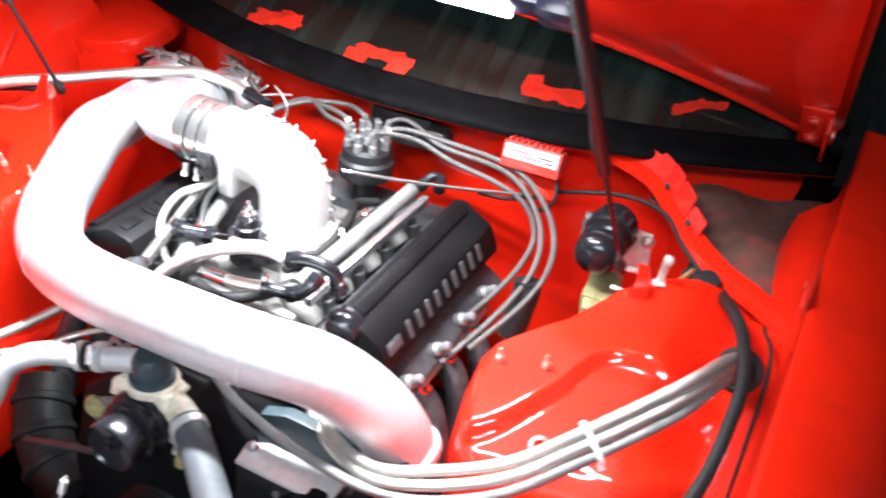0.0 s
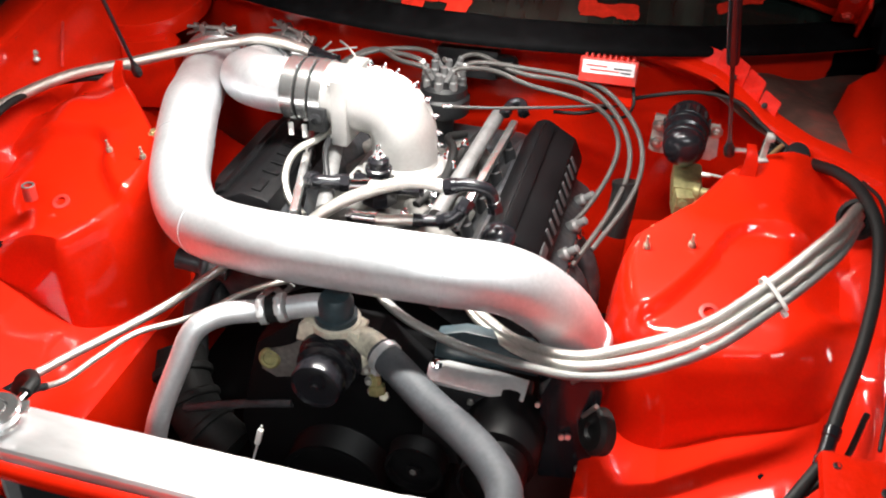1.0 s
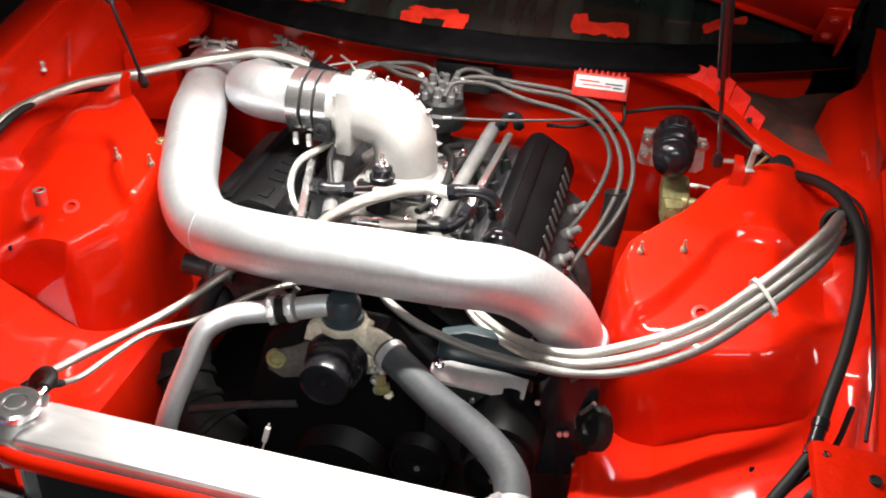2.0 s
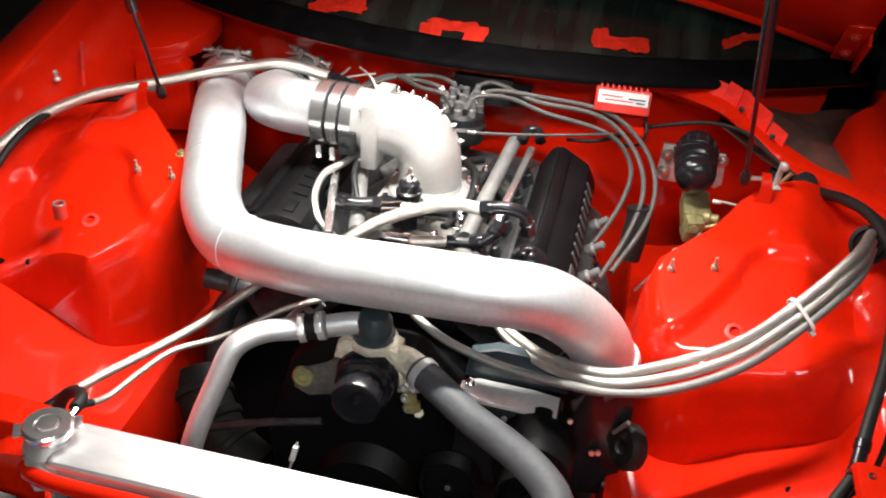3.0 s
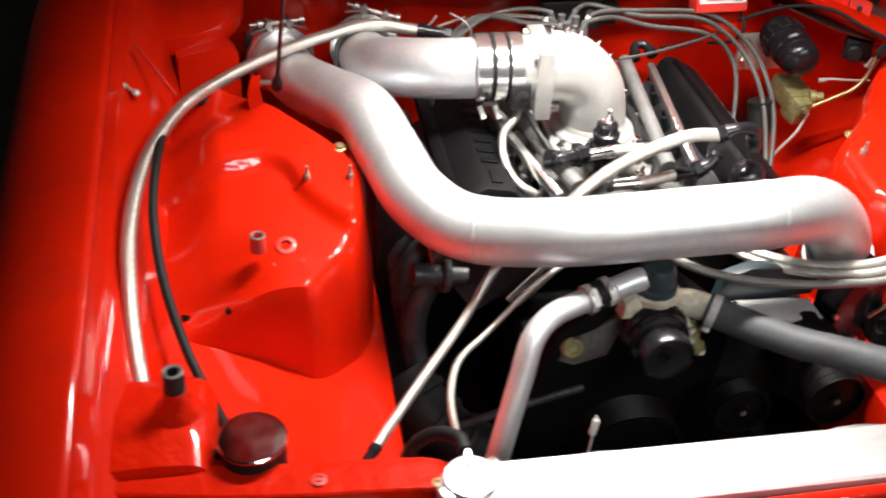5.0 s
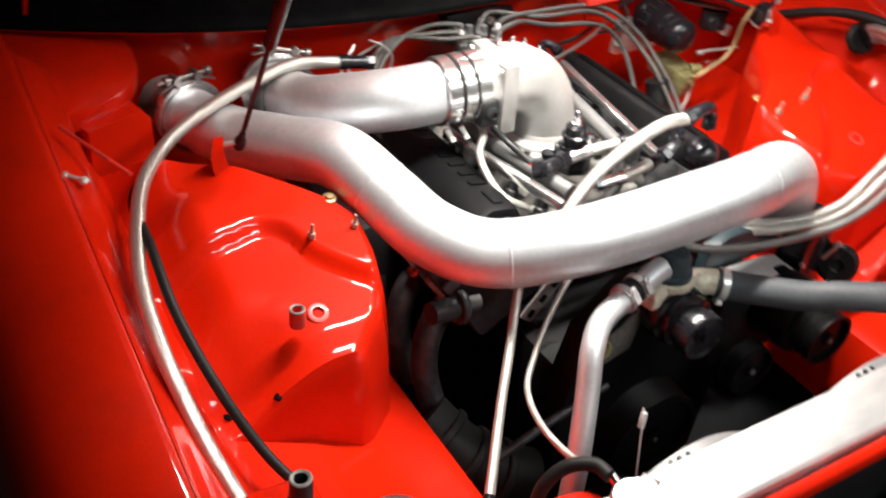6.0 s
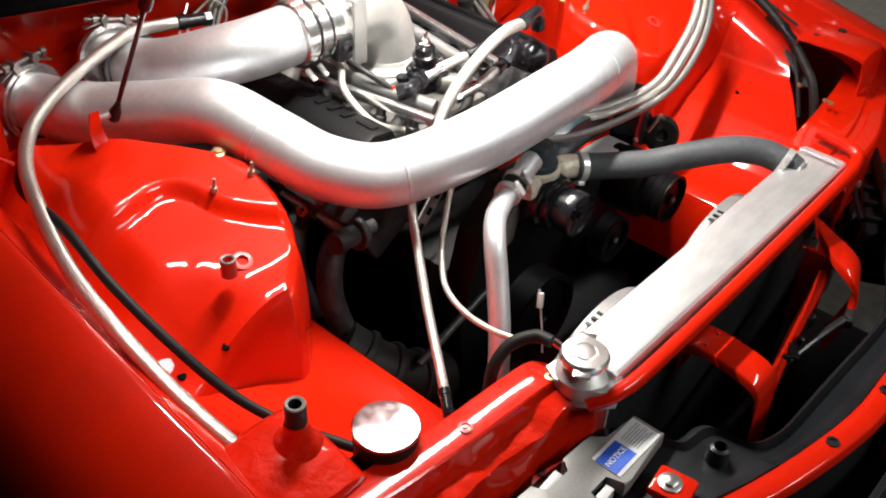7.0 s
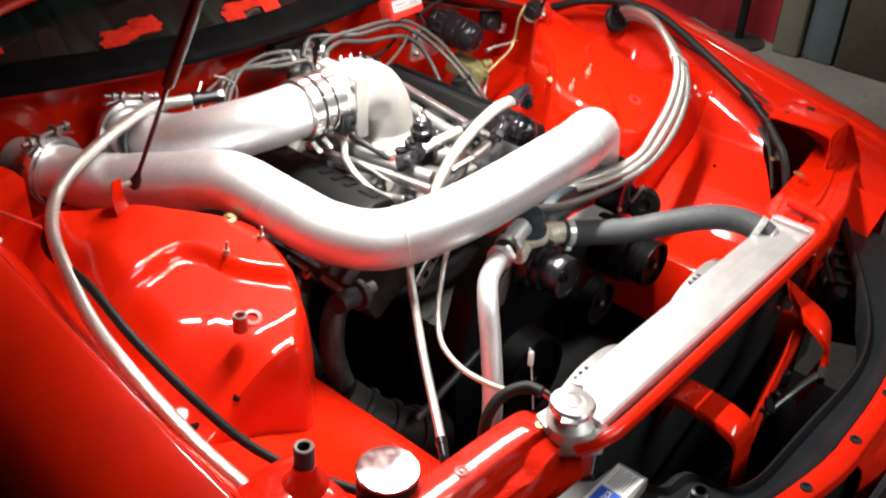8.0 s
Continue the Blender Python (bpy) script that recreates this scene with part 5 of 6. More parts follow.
    hub = part("pump_pulley", bm, BLACK_GLOSS, ob, "black stepped water pump pulley")
    hex_bolt("bolt", (0.0, 0.665, 0.684), (0, -1, 0), 0.006, 0.006, BLACK_GLOSS, hub, washer=False)
    pulley(0.14, 0.665, 0.556, 0.043, 0.03, 5)
    pulley(0.257, 0.63, 0.60, 0.046, 0.05, 3)
    # glossy black mount and its bright bolts
    bm = bmesh.new()
    prism(bm, [(-0.02, -0.16), (0.055, -0.16), (0.058, 0.02), (0.04, 0.06), (-0.012, 0.055), (-0.03, 0.0)], 0.05, at(0.318, 0.80, 0.67, 90, 0, 10), 0.01)
    mount = part("engine_mount", bm, BLACK_GLOSS, ob, "glossy black engine mount")
    for x, y, z, r in ((0.296, 0.748, 0.655, 0.0045), (0.334, 0.748, 0.603, 0.005), (0.343, 0.75, 0.604, 0.005), (0.362, 0.75, 0.545, 0.005)):
        hex_bolt("bolt", (x, y, z), (0.1, -1, 0.5), r, 0.006, STEEL, mount, washer=False)
    for a, b in (((0.340, 0.752, 0.704), (0.350, 0.742, 0.722)), ((0.360, 0.755, 0.643), (0.377, 0.742, 0.678))):
        bm = bmesh.new()
        tube(bm, [a, b], 0.0035, 10)
        part("stud_pin", bm, STEEL, mount, "bright threaded pin")
    pulley(0.0, 0.70, 0.44, 0.085, 0.05, 7)
    # alternator behind the outer pulley
    bm = bmesh.new()
    lathe(bm, (0.255, 0.668, 0.602), (0, 1, 0), [(0.03, 0), (0.055, 0.008), (0.058, 0.02), (0.058, 0.09), (0.05, 0.11), (0.0, 0.112)], 30)
    part("alternator", bm, COVER, ob, "black alternator")
    # slotted strip behind the coolant tube
    bm = bmesh.new()
    block(bm, (0.028, 0.004, 0.085), at(-0.145, 0.852, 0.672, 0, 40, 0), 0.0015)
    strip = part("slotted_strip", bm, DULL_TUBE, ob, "dull grey slotted strip")
    for k in range(3):
        bm = bmesh.new()
        block(bm, (0.010, 0.002, 0.013), at(-0.145 + 0.019 * (k - 1), 0.8492, 0.672 + 0.022 * (k - 1), 0, 40, 0), 0)
        part("slot", bm, GASKET, strip)
    # pale bracket plate
    bm = bmesh.new()
    prism(bm, [(-0.07, -0.024), (0.072, -0.024), (0.072, 0.022), (0.03, 0.026), (-0.05, 0.026), (-0.075, 0.012)], 0.006, at(0.204, 0.768, 0.654, 0, 2, 0), 0.0015)
    plate = part("bracket_plate", bm, CLAMP_STEEL, ob, "pale aluminium bracket plate")
    hex_bolt("bolt", (0.142, 0.772, 0.657), (0.1, 0, 1), 0.009, 0.009, CHROME, plate, shank=0.012)
    for x in (0.202, 0.262):
        hex_bolt("bolt", (x, 0.741, 0.641), (0, -1, 0.2), 0.005, 0.004, STEEL, plate, washer=False)
    bm = bmesh.new()
    block(bm, (0.15, 0.06, 0.15), at(0.205, 0.775, 0.574, 0, 2, 0), 0.006)
    part("bracket", bm, BLACK, ob)
    bm = bmesh.new()
    prism(bm, [(-0.075, 0.0), (0.08, 0.0), (0.085, 0.03), (0.07, 0.055), (-0.03, 0.06), (-0.07, 0.045)], 0.02, at(0.205, 0.82, 0.655, 90, 0, 0), 0.006)
    part("head_casting", bm, TEAL, ob, "dark blue-grey head casting")
    return ob


engine()

# ---- pipes ----


def ring_on(path, i, r, width, name, material, parent, label=""):
    bm = bmesh.new()
    t = (path[min(i + 1, len(path) - 1)] - path[max(i - 1, 0)]).normalized()
    lathe(bm, path[i] - t * width / 2, t, [(r - 0.002, 0), (r, width * 0.15), (r + 0.0004, width * 0.5), (r, width * 0.85), (r - 0.002, width)], 40)
    return part(name, bm, material, parent, label)


def v_clamp(parent, centre, axis, r, bolt_dir):
    """Ridged V-band: two flanges, the band in segments and its T-bolt between two trunnions."""
    bm = bmesh.new()
    axis = Vector(axis).normalized()
    c = Vector(centre)
    lathe(bm, c - axis * 0.016, axis, [(r - 0.002, 0), (r + 0.007, 0.001), (r + 0.007, 0.007), (r + 0.0035, 0.009), (r + 0.0035, 0.023), (r + 0.007, 0.025), (r + 0.007, 0.031), (r - 0.002, 0.032)], 44)
    clamp = part("v_band_clamp", bm, POLISHED, parent, "bright V-band clamp")
    bm = bmesh.new()
    lathe(bm, c - axis * 0.0105, axis, [(r + 0.004, 0), (r + 0.0125, 0.002), (r + 0.0135, 0.0105), (r + 0.0125, 0.019), (r + 0.004, 0.021)], 44)
    part("band", bm, POLISHED, clamp)
    s = Vector(bolt_dir)
    s = (s - axis * s.dot(axis)).normalized()
    t = axis.cross(s)
    turn = Matrix((axis, t, s)).transposed().to_4x4()
    bm = bmesh.new()
    for k in (-1, 1):
        block(bm, (0.022, 0.007, 0.022), Matrix.Translation(c + s * (r + 0.015) + t * 0.019 * k) @ turn, 0.0025)
        lathe(bm, c + s * (r + 0.017) + t * 0.019 * k - axis * 0.012, axis, [(0.0065, 0), (0.0065, 0.024)], 12)
        block(bm, (0.016, 0.03, 0.0025), Matrix.Translation(c + s * (r + 0.0135) + t * 0.037 * k - s * 0.005) @ turn @ Matrix.Rotation(-0.35 * k, 4, "X"), 0.001)
    lathe(bm, c + s * (r + 0.018) - t * 0.046, t, [(0.0075, 0), (0.0075, 0.008), (0.0042, 0.009), (0.0042, 0.074), (0.008, 0.075), (0.008, 0.083), (0.0035, 0.084), (0.0035, 0.096)], 12)
    part("t_bolt", bm, BURNT, clamp, "stained steel T-bolt")
    return clamp


CROSS = [(-0.497, 1.405, 0.79), (-0.465, 1.285, 0.802), (-0.416, 1.168, 0.830), (-0.373, 1.068, 0.855), (-0.343, 0.979, 0.833), (-0.312, 0.902, 0.808), (-0.250, 0.838, 0.797), (-0.128, 0.787, 0.817), (0.053, 0.764, 0.838),
         (0.150, 0.766, 0.840), (0.238, 0.793, 0.822), (0.304, 0.823, 0.762), (0.338, 0.838, 0.690)]
PIPE_R = 0.0475


def charge_pipe():
    ob = thing("charge_pipe", (0.0, 0.78, 0.70), "large bare aluminium charge pipe crossing the engine", "pipe")
    path = spline(CROSS, 12)
    bm = bmesh.new()
    tube(bm, path, PIPE_R, 40)
    pipe = part("pipe", bm, ALU_PIPE, ob)
    for i in (46, 74, 108):
        ring_on(path, i, PIPE_R + 0.0008, 0.005, "weld_bead", ALU_PIPE, pipe)
    ring_on(path, len(path) - 3, 0.052, 0.012, "end_bead", ALU_PIPE, pipe)
    v_clamp(ob, path[2], path[3] - path[1], 0.049, (0.1, -0.3, 1))
    bm = bmesh.new()
    lathe(bm, path[0], path[0] - path[2], [(0.05, 0), (0.05, 0.02), (0.045, 0.025), (0.045, 0.06)], 32)
    part("outlet_stub", bm, ALU_CAST, ob)
    return ob


charge_pipe()

INLET = [(-0.335, 1.41, 0.80), (-0.346, 1.315, 0.826), (-0.340, 1.23, 0.852), (-0.308, 1.16, 0.882), (-0.257, 1.115, 0.90), (-0.195, 1.099, 0.907)]


def throttle_pipe():
    ob = thing("throttle_pipe", (-0.25, 1.2, 0.80), "aluminium intake pipe clamped to the throttle body", "pipe")
    path = spline(INLET, 10)
    bm = bmesh.new()
    tube(bm, path, 0.0465, 40)
    part("pipe", bm, ALU_PIPE, ob)
    v_clamp(ob, path[3], path[4] - path[2], 0.05, (0.2, -0.2, 1))
    # two loops of dull braided line round the pipe
    for i in (9, 11):
        t = (path[i + 1] - path[i - 1]).normalized()
        a = t.orthogonal().normalized()
        b2 = t.cross(a)
        bm = bmesh.new()
        tube(bm, [path[i] + t * 0.004 * math.sin(2 * k) + (a * math.cos(k) + b2 * math.sin(k)) * 0.0505 for k in [2 * math.pi * j / 36 for j in range(37)]], 0.0042, 8)
        part("braided_loop", bm, BRAID_GREY, ob, "dull braided line looped round the pipe")
    # polished coupler with two bands
    a = Vector((-0.202, 1.0995, 0.907))
    axis = Vector((1.0, -0.04, 0.0)).normalized()
    bm = bmesh.new()
    lathe(bm, a, axis, [(0.049, 0), (0.0525, 0.002), (0.0525, 0.022), (0.0495, 0.024), (0.0495, 0.028), (0.053, 0.03), (0.053, 0.046), (0.0495, 0.048), (0.0495, 0.051), (0.0535, 0.053), (0.0535, 0.072)], 40)
    coupler = part("coupler", bm, POLISHED, ob, "polished clamp coupler")
    for h in (0.024, 0.0475):
        bm = bmesh.new()
        lathe(bm, a + axis * h, axis, [(0.0495, 0), (0.0512, 0.0005), (0.0512, 0.0035), (0.0495, 0.004)], 36)
        part("seal_ring", bm, RUBBER, coupler)
    for h in (0.008, 0.032):
        bm = bmesh.new()
        p = a + axis * h + Vector((0.0, -0.03, -0.05))
        tube(bm, [p, p + Vector((0.006, -0.012, -0.016))], 0.0045, 10)
        part("clamp_screw", bm, WHITE, coupler)
    return ob


throttle_pipe()


def hose_thing(name, label, category, points, r, material, group="", seg=14, steps=8, ends=(), z0=None):
    path = spline(points, steps)
    ob = thing(name, path[len(path) // 2] - Vector((0, 0, r)), label, category, group)
    bm = bmesh.new()
    tube(bm, path, r, seg)
    body = part("hose", bm, material, ob)
    for end, mat, lab in ends:
        i, j = (0, 2) if end == 0 else (-1, -3)
        p, way = path[i], (path[j] - path[i]).normalized()
        bm = bmesh.new()
        k = r / 0.008
        lathe(bm, p - way * 0.014 * k, way, [(0.005 * k, 0), (0.0098 * k, 0.001), (0.0098 * k, 0.010 * k)], 6)
        lathe(bm, p - way * 0.004 * k, way, [(0.0085 * k, 0), (0.0085 * k, 0.024 * k), (0.0098 * k, 0.025 * k), (0.0098 * k, 0.036 * k), (0.0083 * k, 0.037 * k)], 16)
        part("end_fitting", bm, mat, ob, lab)
    return ob, path


# coolant steel tube with its coupling
pipe_ob, path = hose_thing("coolant_tube", "bent bare metal coolant tube beside the fan", "pipe",
                           [(-0.07, 0.738, 0.75), (-0.107, 0.729, 0.742), (-0.155, 0.71, 0.738), (-0.188, 0.684, 0.722), (-0.206, 0.66, 0.675), (-0.232, 0.627, 0.592), (-0.25, 0.61, 0.50)], 0.0165, ALU_PIPE, seg=24)
bm = bmesh.new()
tube(bm, path[0:9], 0.0192, 24)
part("coupling", bm, RUBBER, pipe_ob, "black rubber coupling")
for i in (1, 7):
    worm_clamp(pipe_ob, path[i], path[i + 1] - path[i], 0.0195, 0.011, (0, -0.7, 0.4))

# upper radiator hose
pipe_ob, path = hose_thing("radiator_hose", "thick dusty grey rubber radiator hose", "hose",
                           [(0.073, 0.727, 0.712), (0.11, 0.70, 0.708), (0.170, 0.648, 0.710), (0.22, 0.60, 0.725), (0.262, 0.555, 0.737), (0.293, 0.515, 0.737), (0.304, 0.478, 0.731), (0.307, 0.455, 0.722)], 0.0225, GREY_RUBBER, seg=24)
worm_clamp(pipe_ob, path[2], path[3] - path[2], 0.0232, 0.012, (0.3, -0.5, -0.6))
worm_clamp(pipe_ob, path[-8], path[-7] - path[-8], 0.0232, 0.012, (-0.6, 0.2, 0.6))

# braided hoses and cables
hose_thing("braided_hose", "braided steel hose looping over the inner wing", "hose",
           [(-0.215, 1.305, 0.868), (-0.277, 1.318, 0.874), (-0.346, 1.305, 0.888), (-0.405, 1.30, 0.876), (-0.469, 1.285, 0.863), (-0.527, 1.262, 0.850), (-0.583, 1.215, 0.844), (-0.64, 1.12, 0.853), (-0.681, 1.008, 0.85), (-0.701, 0.925, 0.83), (-0.707, 0.843, 0.806), (-0.704, 0.774, 0.777), (-0.698, 0.715, 0.751), (-0.686, 0.647, 0.723)],
           0.0102, BRAID, "braided hoses", ends=((0, BLACK_GLOSS, "black anodised hose end"),))
hose_thing("battery_cable", "thick black cable along the inner wing", "cable",
           [(-0.60, 1.19, 0.826), (-0.64, 1.145, 0.836), (-0.664, 1.085, 0.846), (-0.672, 0.98, 0.852), (-0.676, 0.883, 0.822), (-0.663, 0.792, 0.775), (-0.638, 0.719, 0.724), (-0.612, 0.66, 0.70), (-0.588, 0.60, 0.695), (-0.574, 0.57, 0.692)], 0.0065, RUBBER, "cables")
hose_thing("braided_hose", "braided steel hose running down beside the radiator", "hose",
           [(-0.20, 0.838, 0.735), (-0.227, 0.809, 0.72), (-0.268, 0.758, 0.697), (-0.316, 0.70, 0.681), (-0.362, 0.642, 0.670), (-0.397, 0.597, 0.66), (-0.424, 0.563, 0.65)], 0.0068, BRAID, "braided hoses", ends=((1, BLACK_GLOSS, "black anodised hose end"),))
hose_thing("overflow_hose", "thin braided hose to the radiator neck", "hose",
           [(-0.10, 0.838, 0.722), (-0.145, 0.81, 0.716), (-0.174, 0.79, 0.708), (-0.203, 0.77, 0.695), (-0.24, 0.738, 0.686), (-0.286, 0.688, 0.690), (-0.308, 0.626, 0.692), (-0.315, 0.556, 0.706), (-0.317, 0.505, 0.735)], 0.0045, BRAID, "braided hoses", ends=((1, BLACK, "black hose end"),))
TRIPLE = [(0.138, 0.895, 0.735), (0.165, 0.862, 0.709), (0.198, 0.832, 0.704), (0.258, 0.782, 0.715), (0.335, 0.742, 0.742), (0.41, 0.745, 0.768), (0.494, 0.762, 0.812), (0.559, 0.802, 0.857), (0.640, 0.905, 0.889), (0.675, 0.99, 0.888), (0.69, 1.04, 0.86)]
UNDER = [(0.02, 0.84, 0.755), (0.046, 0.81, 0.742), (0.10, 0.785, 0.727), (0.17, 0.766, 0.719), (0.235, 0.75, 0.721), (0.285, 0.738, 0.728)]
for k, off in enumerate(((0.0, 0.012, 0.012), (0.003, 0.0, 0.0), (0.006, -0.013, -0.012))):
    run = [Vector(p) + Vector(off) * (0.7 if i > 8 else 1.0 if i > 4 else 0.75) for i, p in enumerate(TRIPLE)]
    if k == 2:
        run = [Vector(p) for p in UNDER] + run[4:]
    hose_thing("braided_hose", "greyed braided hose bundled over the strut tower" if k == 2 else "pale braided hose bundled over the strut tower", "hose", run, 0.0068 if k == 2 else 0.0076, BRAID_DULL if k == 2 else BRAID, "bundled hoses", ends=((1, BLACK_GLOSS, "black hose end"),))
hose_thing("battery_cable", "thick black cable along the fender with a screwed end", "cable",
           [(0.628, 1.225, 0.845), (0.636, 1.19, 0.856), (0.658, 1.12, 0.885), (0.682, 1.045, 0.902), (0.700, 0.965, 0.897), (0.701, 0.90, 0.878), (0.697, 0.845, 0.855), (0.682, 0.768, 0.828), (0.662, 0.695, 0.802), (0.648, 0.638, 0.772)], 0.0088, RUBBER, "cables", ends=((1, BLACK_GLOSS, "glossy black cable end"),))
hose_thing("headlamp_loom", "black taped loom running down to the headlamp", "cable",
           [(0.645, 0.628, 0.764), (0.625, 0.598, 0.748), (0.60, 0.562, 0.725), (0.578, 0.53, 0.66)], 0.0085, RUBBER, "cables")

# ---- things on the inner wings ----


def stud(x, y, z, tall, name="stud", label="dull threaded strut stud with its nut"):
    ob = thing("strut_stud", (x, y, z), label, "stud", "strut studs")
    hex_bolt("nut", (x, y, z), (0, -0.2, 1), 0.0055, 0.008, STUD, ob, shank=tall, washer=False)


for side in (-1, 1):
    for u, y in ((0.467, 0.958), (0.405, 0.955), (0.415, 1.012)):
        if u == 0.415:
            ob = thing("strut_bolt", (side * u, y, wing_z(u, y, side) - 0.001), "flat zinc strut bolt head", "bolt", "strut bolts")
            hex_bolt("head", (side * u, y, wing_z(u, y, side) - 0.001), (0, -0.2, 1), 0.0065, 0.004, BRASS, ob)
        else:
            stud(side * u, y, wing_z(u, y, side) - 0.001, 0.017)
    # washers lying in the paint
    u, y = 0.503, 0.86
    ob = thing("washer", (side * u, y, wing_z(u, y, side)), "thin washer stuck in the red paint", "washer", "washers")
    bm = bmesh.new()
    lathe(bm, (side * u, y, wing_z(u, y, side)), (0, -0.45, 1), [(0.008, 0.0), (0.014, 0.0), (0.014, 0.003), (0.012, 0.0035), (0.008, 0.0035), (0.008, 0.0)], 24)
    part("ring", bm, RED_WORN, ob)


def wing_tube(x, y, top, r, label, sleeve, tall=0.024):
    z = top - tall
    ob = thing("drain_tube", (x, y, z), label, "tube", "open tubes")
    bm = bmesh.new()
    lathe(bm, (x, y, z), (0, 0, 1), [(r, 0), (r, tall - 0.001), (r * 0.98, tall), (r * 0.62, tall), (r * 0.6, tall - 0.015), (0.0, tall - 0.015)], 24)
    part("sleeve", bm, sleeve, ob)
    bm = bmesh.new()
    lathe(bm, (x, y, z + tall - 0.002), (0, 0, 1), [(r * 0.62, 0.0), (r * 0.97, 0.0), (r * 0.97, 0.0032), (r * 0.85, 0.004), (r * 0.62, 0.0032), (r * 0.62, 0.0)], 24)
    part("metal_rim", bm, CAST_DARK, ob)


wing_tube(-0.54, 0.838, 0.806, 0.0105, "short open tube in worn red paint on the strut tower", RED_WORN)
wing_tube(-0.640, 0.600, 0.797, 0.0125, "open black tube on the front corner panel", BLACK, 0.027)


def paint_hole(x, y, r, z=None):
    ob = thing("open_hole", (x, y, (z or wing_z(abs(x), y))), "small dark open hole in the red panel", "hole", "panel holes")
    bm = bmesh.new()
    lathe(bm, (x, y, (z or wing_z(abs(x), y)) - 0.004), (0, -0.25, 1), [(r, 0), (r, 0.0044), (r * 0.9, 0.0046), (0, 0.0046)], 16)
    part("rim", bm, GASKET, ob)


for x, y, r in ((-0.645, 0.815, 0.006), (-0.585, 0.80, 0.005), (-0.47, 0.62, 0.0065), (-0.50, 0.595, 0.0045), (0.49, 0.905, 0.006), (0.58, 0.865, 0.005), (0.60, 0.70, 0.005), (0.457, 0.522, 0.015)):
    paint_hole(x, y, r)


def canister():
    ob = thing("canister", (-0.556, 0.545, 0.655), "dark canister with a flat chrome lid", "canister")
    bm = bmesh.new()
    lathe(bm, (-0.556, 0.545, 0.655), (0, 0, 1), [(0.036, 0), (0.038, 0.004), (0.0385, 0.071), (0.0392, 0.0785)], 36)
    part("body", bm, RUBBER, ob)
    bm = bmesh.new()
    lathe(bm, (-0.556, 0.545, 0.733), (0, 0, 1), [(0.0395, 0), (0.0402, 0.001), (0.0402, 0.0035), (0.0385, 0.0052), (0.02, 0.0062), (0.0, 0.0066)], 40)
    part("lid", bm, SMUDGED, ob, "smudged chrome lid")
    bm = bmesh.new()
    tube(bm, spline([(-0.592, 0.555, 0.70), (-0.62, 0.565, 0.695), (-0.65, 0.57, 0.69)], 4), 0.007, 10)
    part("outlet", bm, RUBBER, ob)


canister()


def bone_clip(x, y, z, turn):
    ob = thing("panel_clip", (x, y, z), "small pale dog-bone clip on the red panel", "clip")
    bm = bmesh.new()
    m = at(x, y, z, 0, 0, turn)
    tube(bm, [m @ Vector((-0.014, 0, 0.003)), m @ Vector((0.014, 0, 0.003))], 0.003, 8)
    for k in (-1, 1):
        lathe(bm, m @ Vector((0.015 * k, 0, 0)), (0, 0, 1), [(0.006, 0), (0.0065, 0.003), (0.004, 0.007), (0, 0.008)], 12)
    part("clip", bm, ZINC_PLATE, ob)


bone_clip(-0.72, 1.147, 0.866, -50)

# grommet where the bundled hoses enter, and the ties round them
ob = thing("hose_grommet", (0.69, 1.035, 0.845), "dark rubber grommet round the bundled hoses", "grommet")
bm = bmesh.new()
lathe(bm, (0.692, 1.045, 0.855), (-0.25, -0.8, 0.45), [(0.026, 0), (0.030, 0.004), (0.030, 0.012), (0.024, 0.016), (0.020, 0.012)], 24)
part("ring", bm, RUBBER, ob)


def cable_tie(i, f):
    path = spline(TRIPLE, 8)
    p, t = path[i], (path[i + 1] - path[i - 1]).normalized()
    across = Vector((0.1, -0.7, -0.65))
    across = (across - t * across.dot(t)).normalized()
    out = t.cross(across)
    ob = thing("cable_tie", p, "white plastic tie round the bundled hoses", "cable tie", "cable ties")
    bm = bmesh.new()
    loop = []
    for k in range(24):
        a = 2 * math.pi * k / 24
        loop.append(p + Vector((0.003, 0, 0)) + across * 0.0265 * math.copysign(abs(math.cos(a)) ** 0.6, math.cos(a)) + out * 0.0095 * math.copysign(abs(math.sin(a)) ** 0.6, math.sin(a)))
    rows = [[q - t * 0.003, q + t * 0.003] for q in loop + loop[:1]]
    sheet(bm, rows, 0.0014)
    part("strap", bm, WHITE, ob)
    bm = bmesh.new()
    turn = Matrix((t, across, out)).transposed().to_4x4()
    block(bm, (0.007, 0.008, 0.007), Matrix.Translation(p + across * 0.03) @ turn, 0.001)
    part("head", bm, WHITE, ob)


cable_tie(57, 0)

# ---- along the bulkhead ----


def distributor():
    ob = thing("distributor", (0.004, 1.292, 0.745), "black distributor cap with pale plug leads", "distributor")
    bm = bmesh.new()
    lathe(bm, (0.004, 1.292, 0.745), (0, 0.05, 1), [(0.022, 0), (0.022, 0.05), (0.045, 0.055), (0.048, 0.06), (0.048, 0.085), (0.043, 0.09), (0.043, 0.105), (0.038, 0.112), (0.0, 0.114)], 32)
    cap = part("cap", bm, BLACK, ob)
    for k in range(9):
        a = 2 * math.pi * k / 8
        x, y = (0.033 * math.cos(a), 0.033 * math.sin(a)) if k < 8 else (0, 0)
        bm = bmesh.new()
        lathe(bm, (x + 0.004, 1.297 + y, 0.855), (0, 0, 1), [(0.008, 0), (0.008, 0.014), (0.0065, 0.016), (0.0065, 0.03), (0.004, 0.031)], 12)
        part("terminal", bm, DULL_TUBE, cap)


distributor()

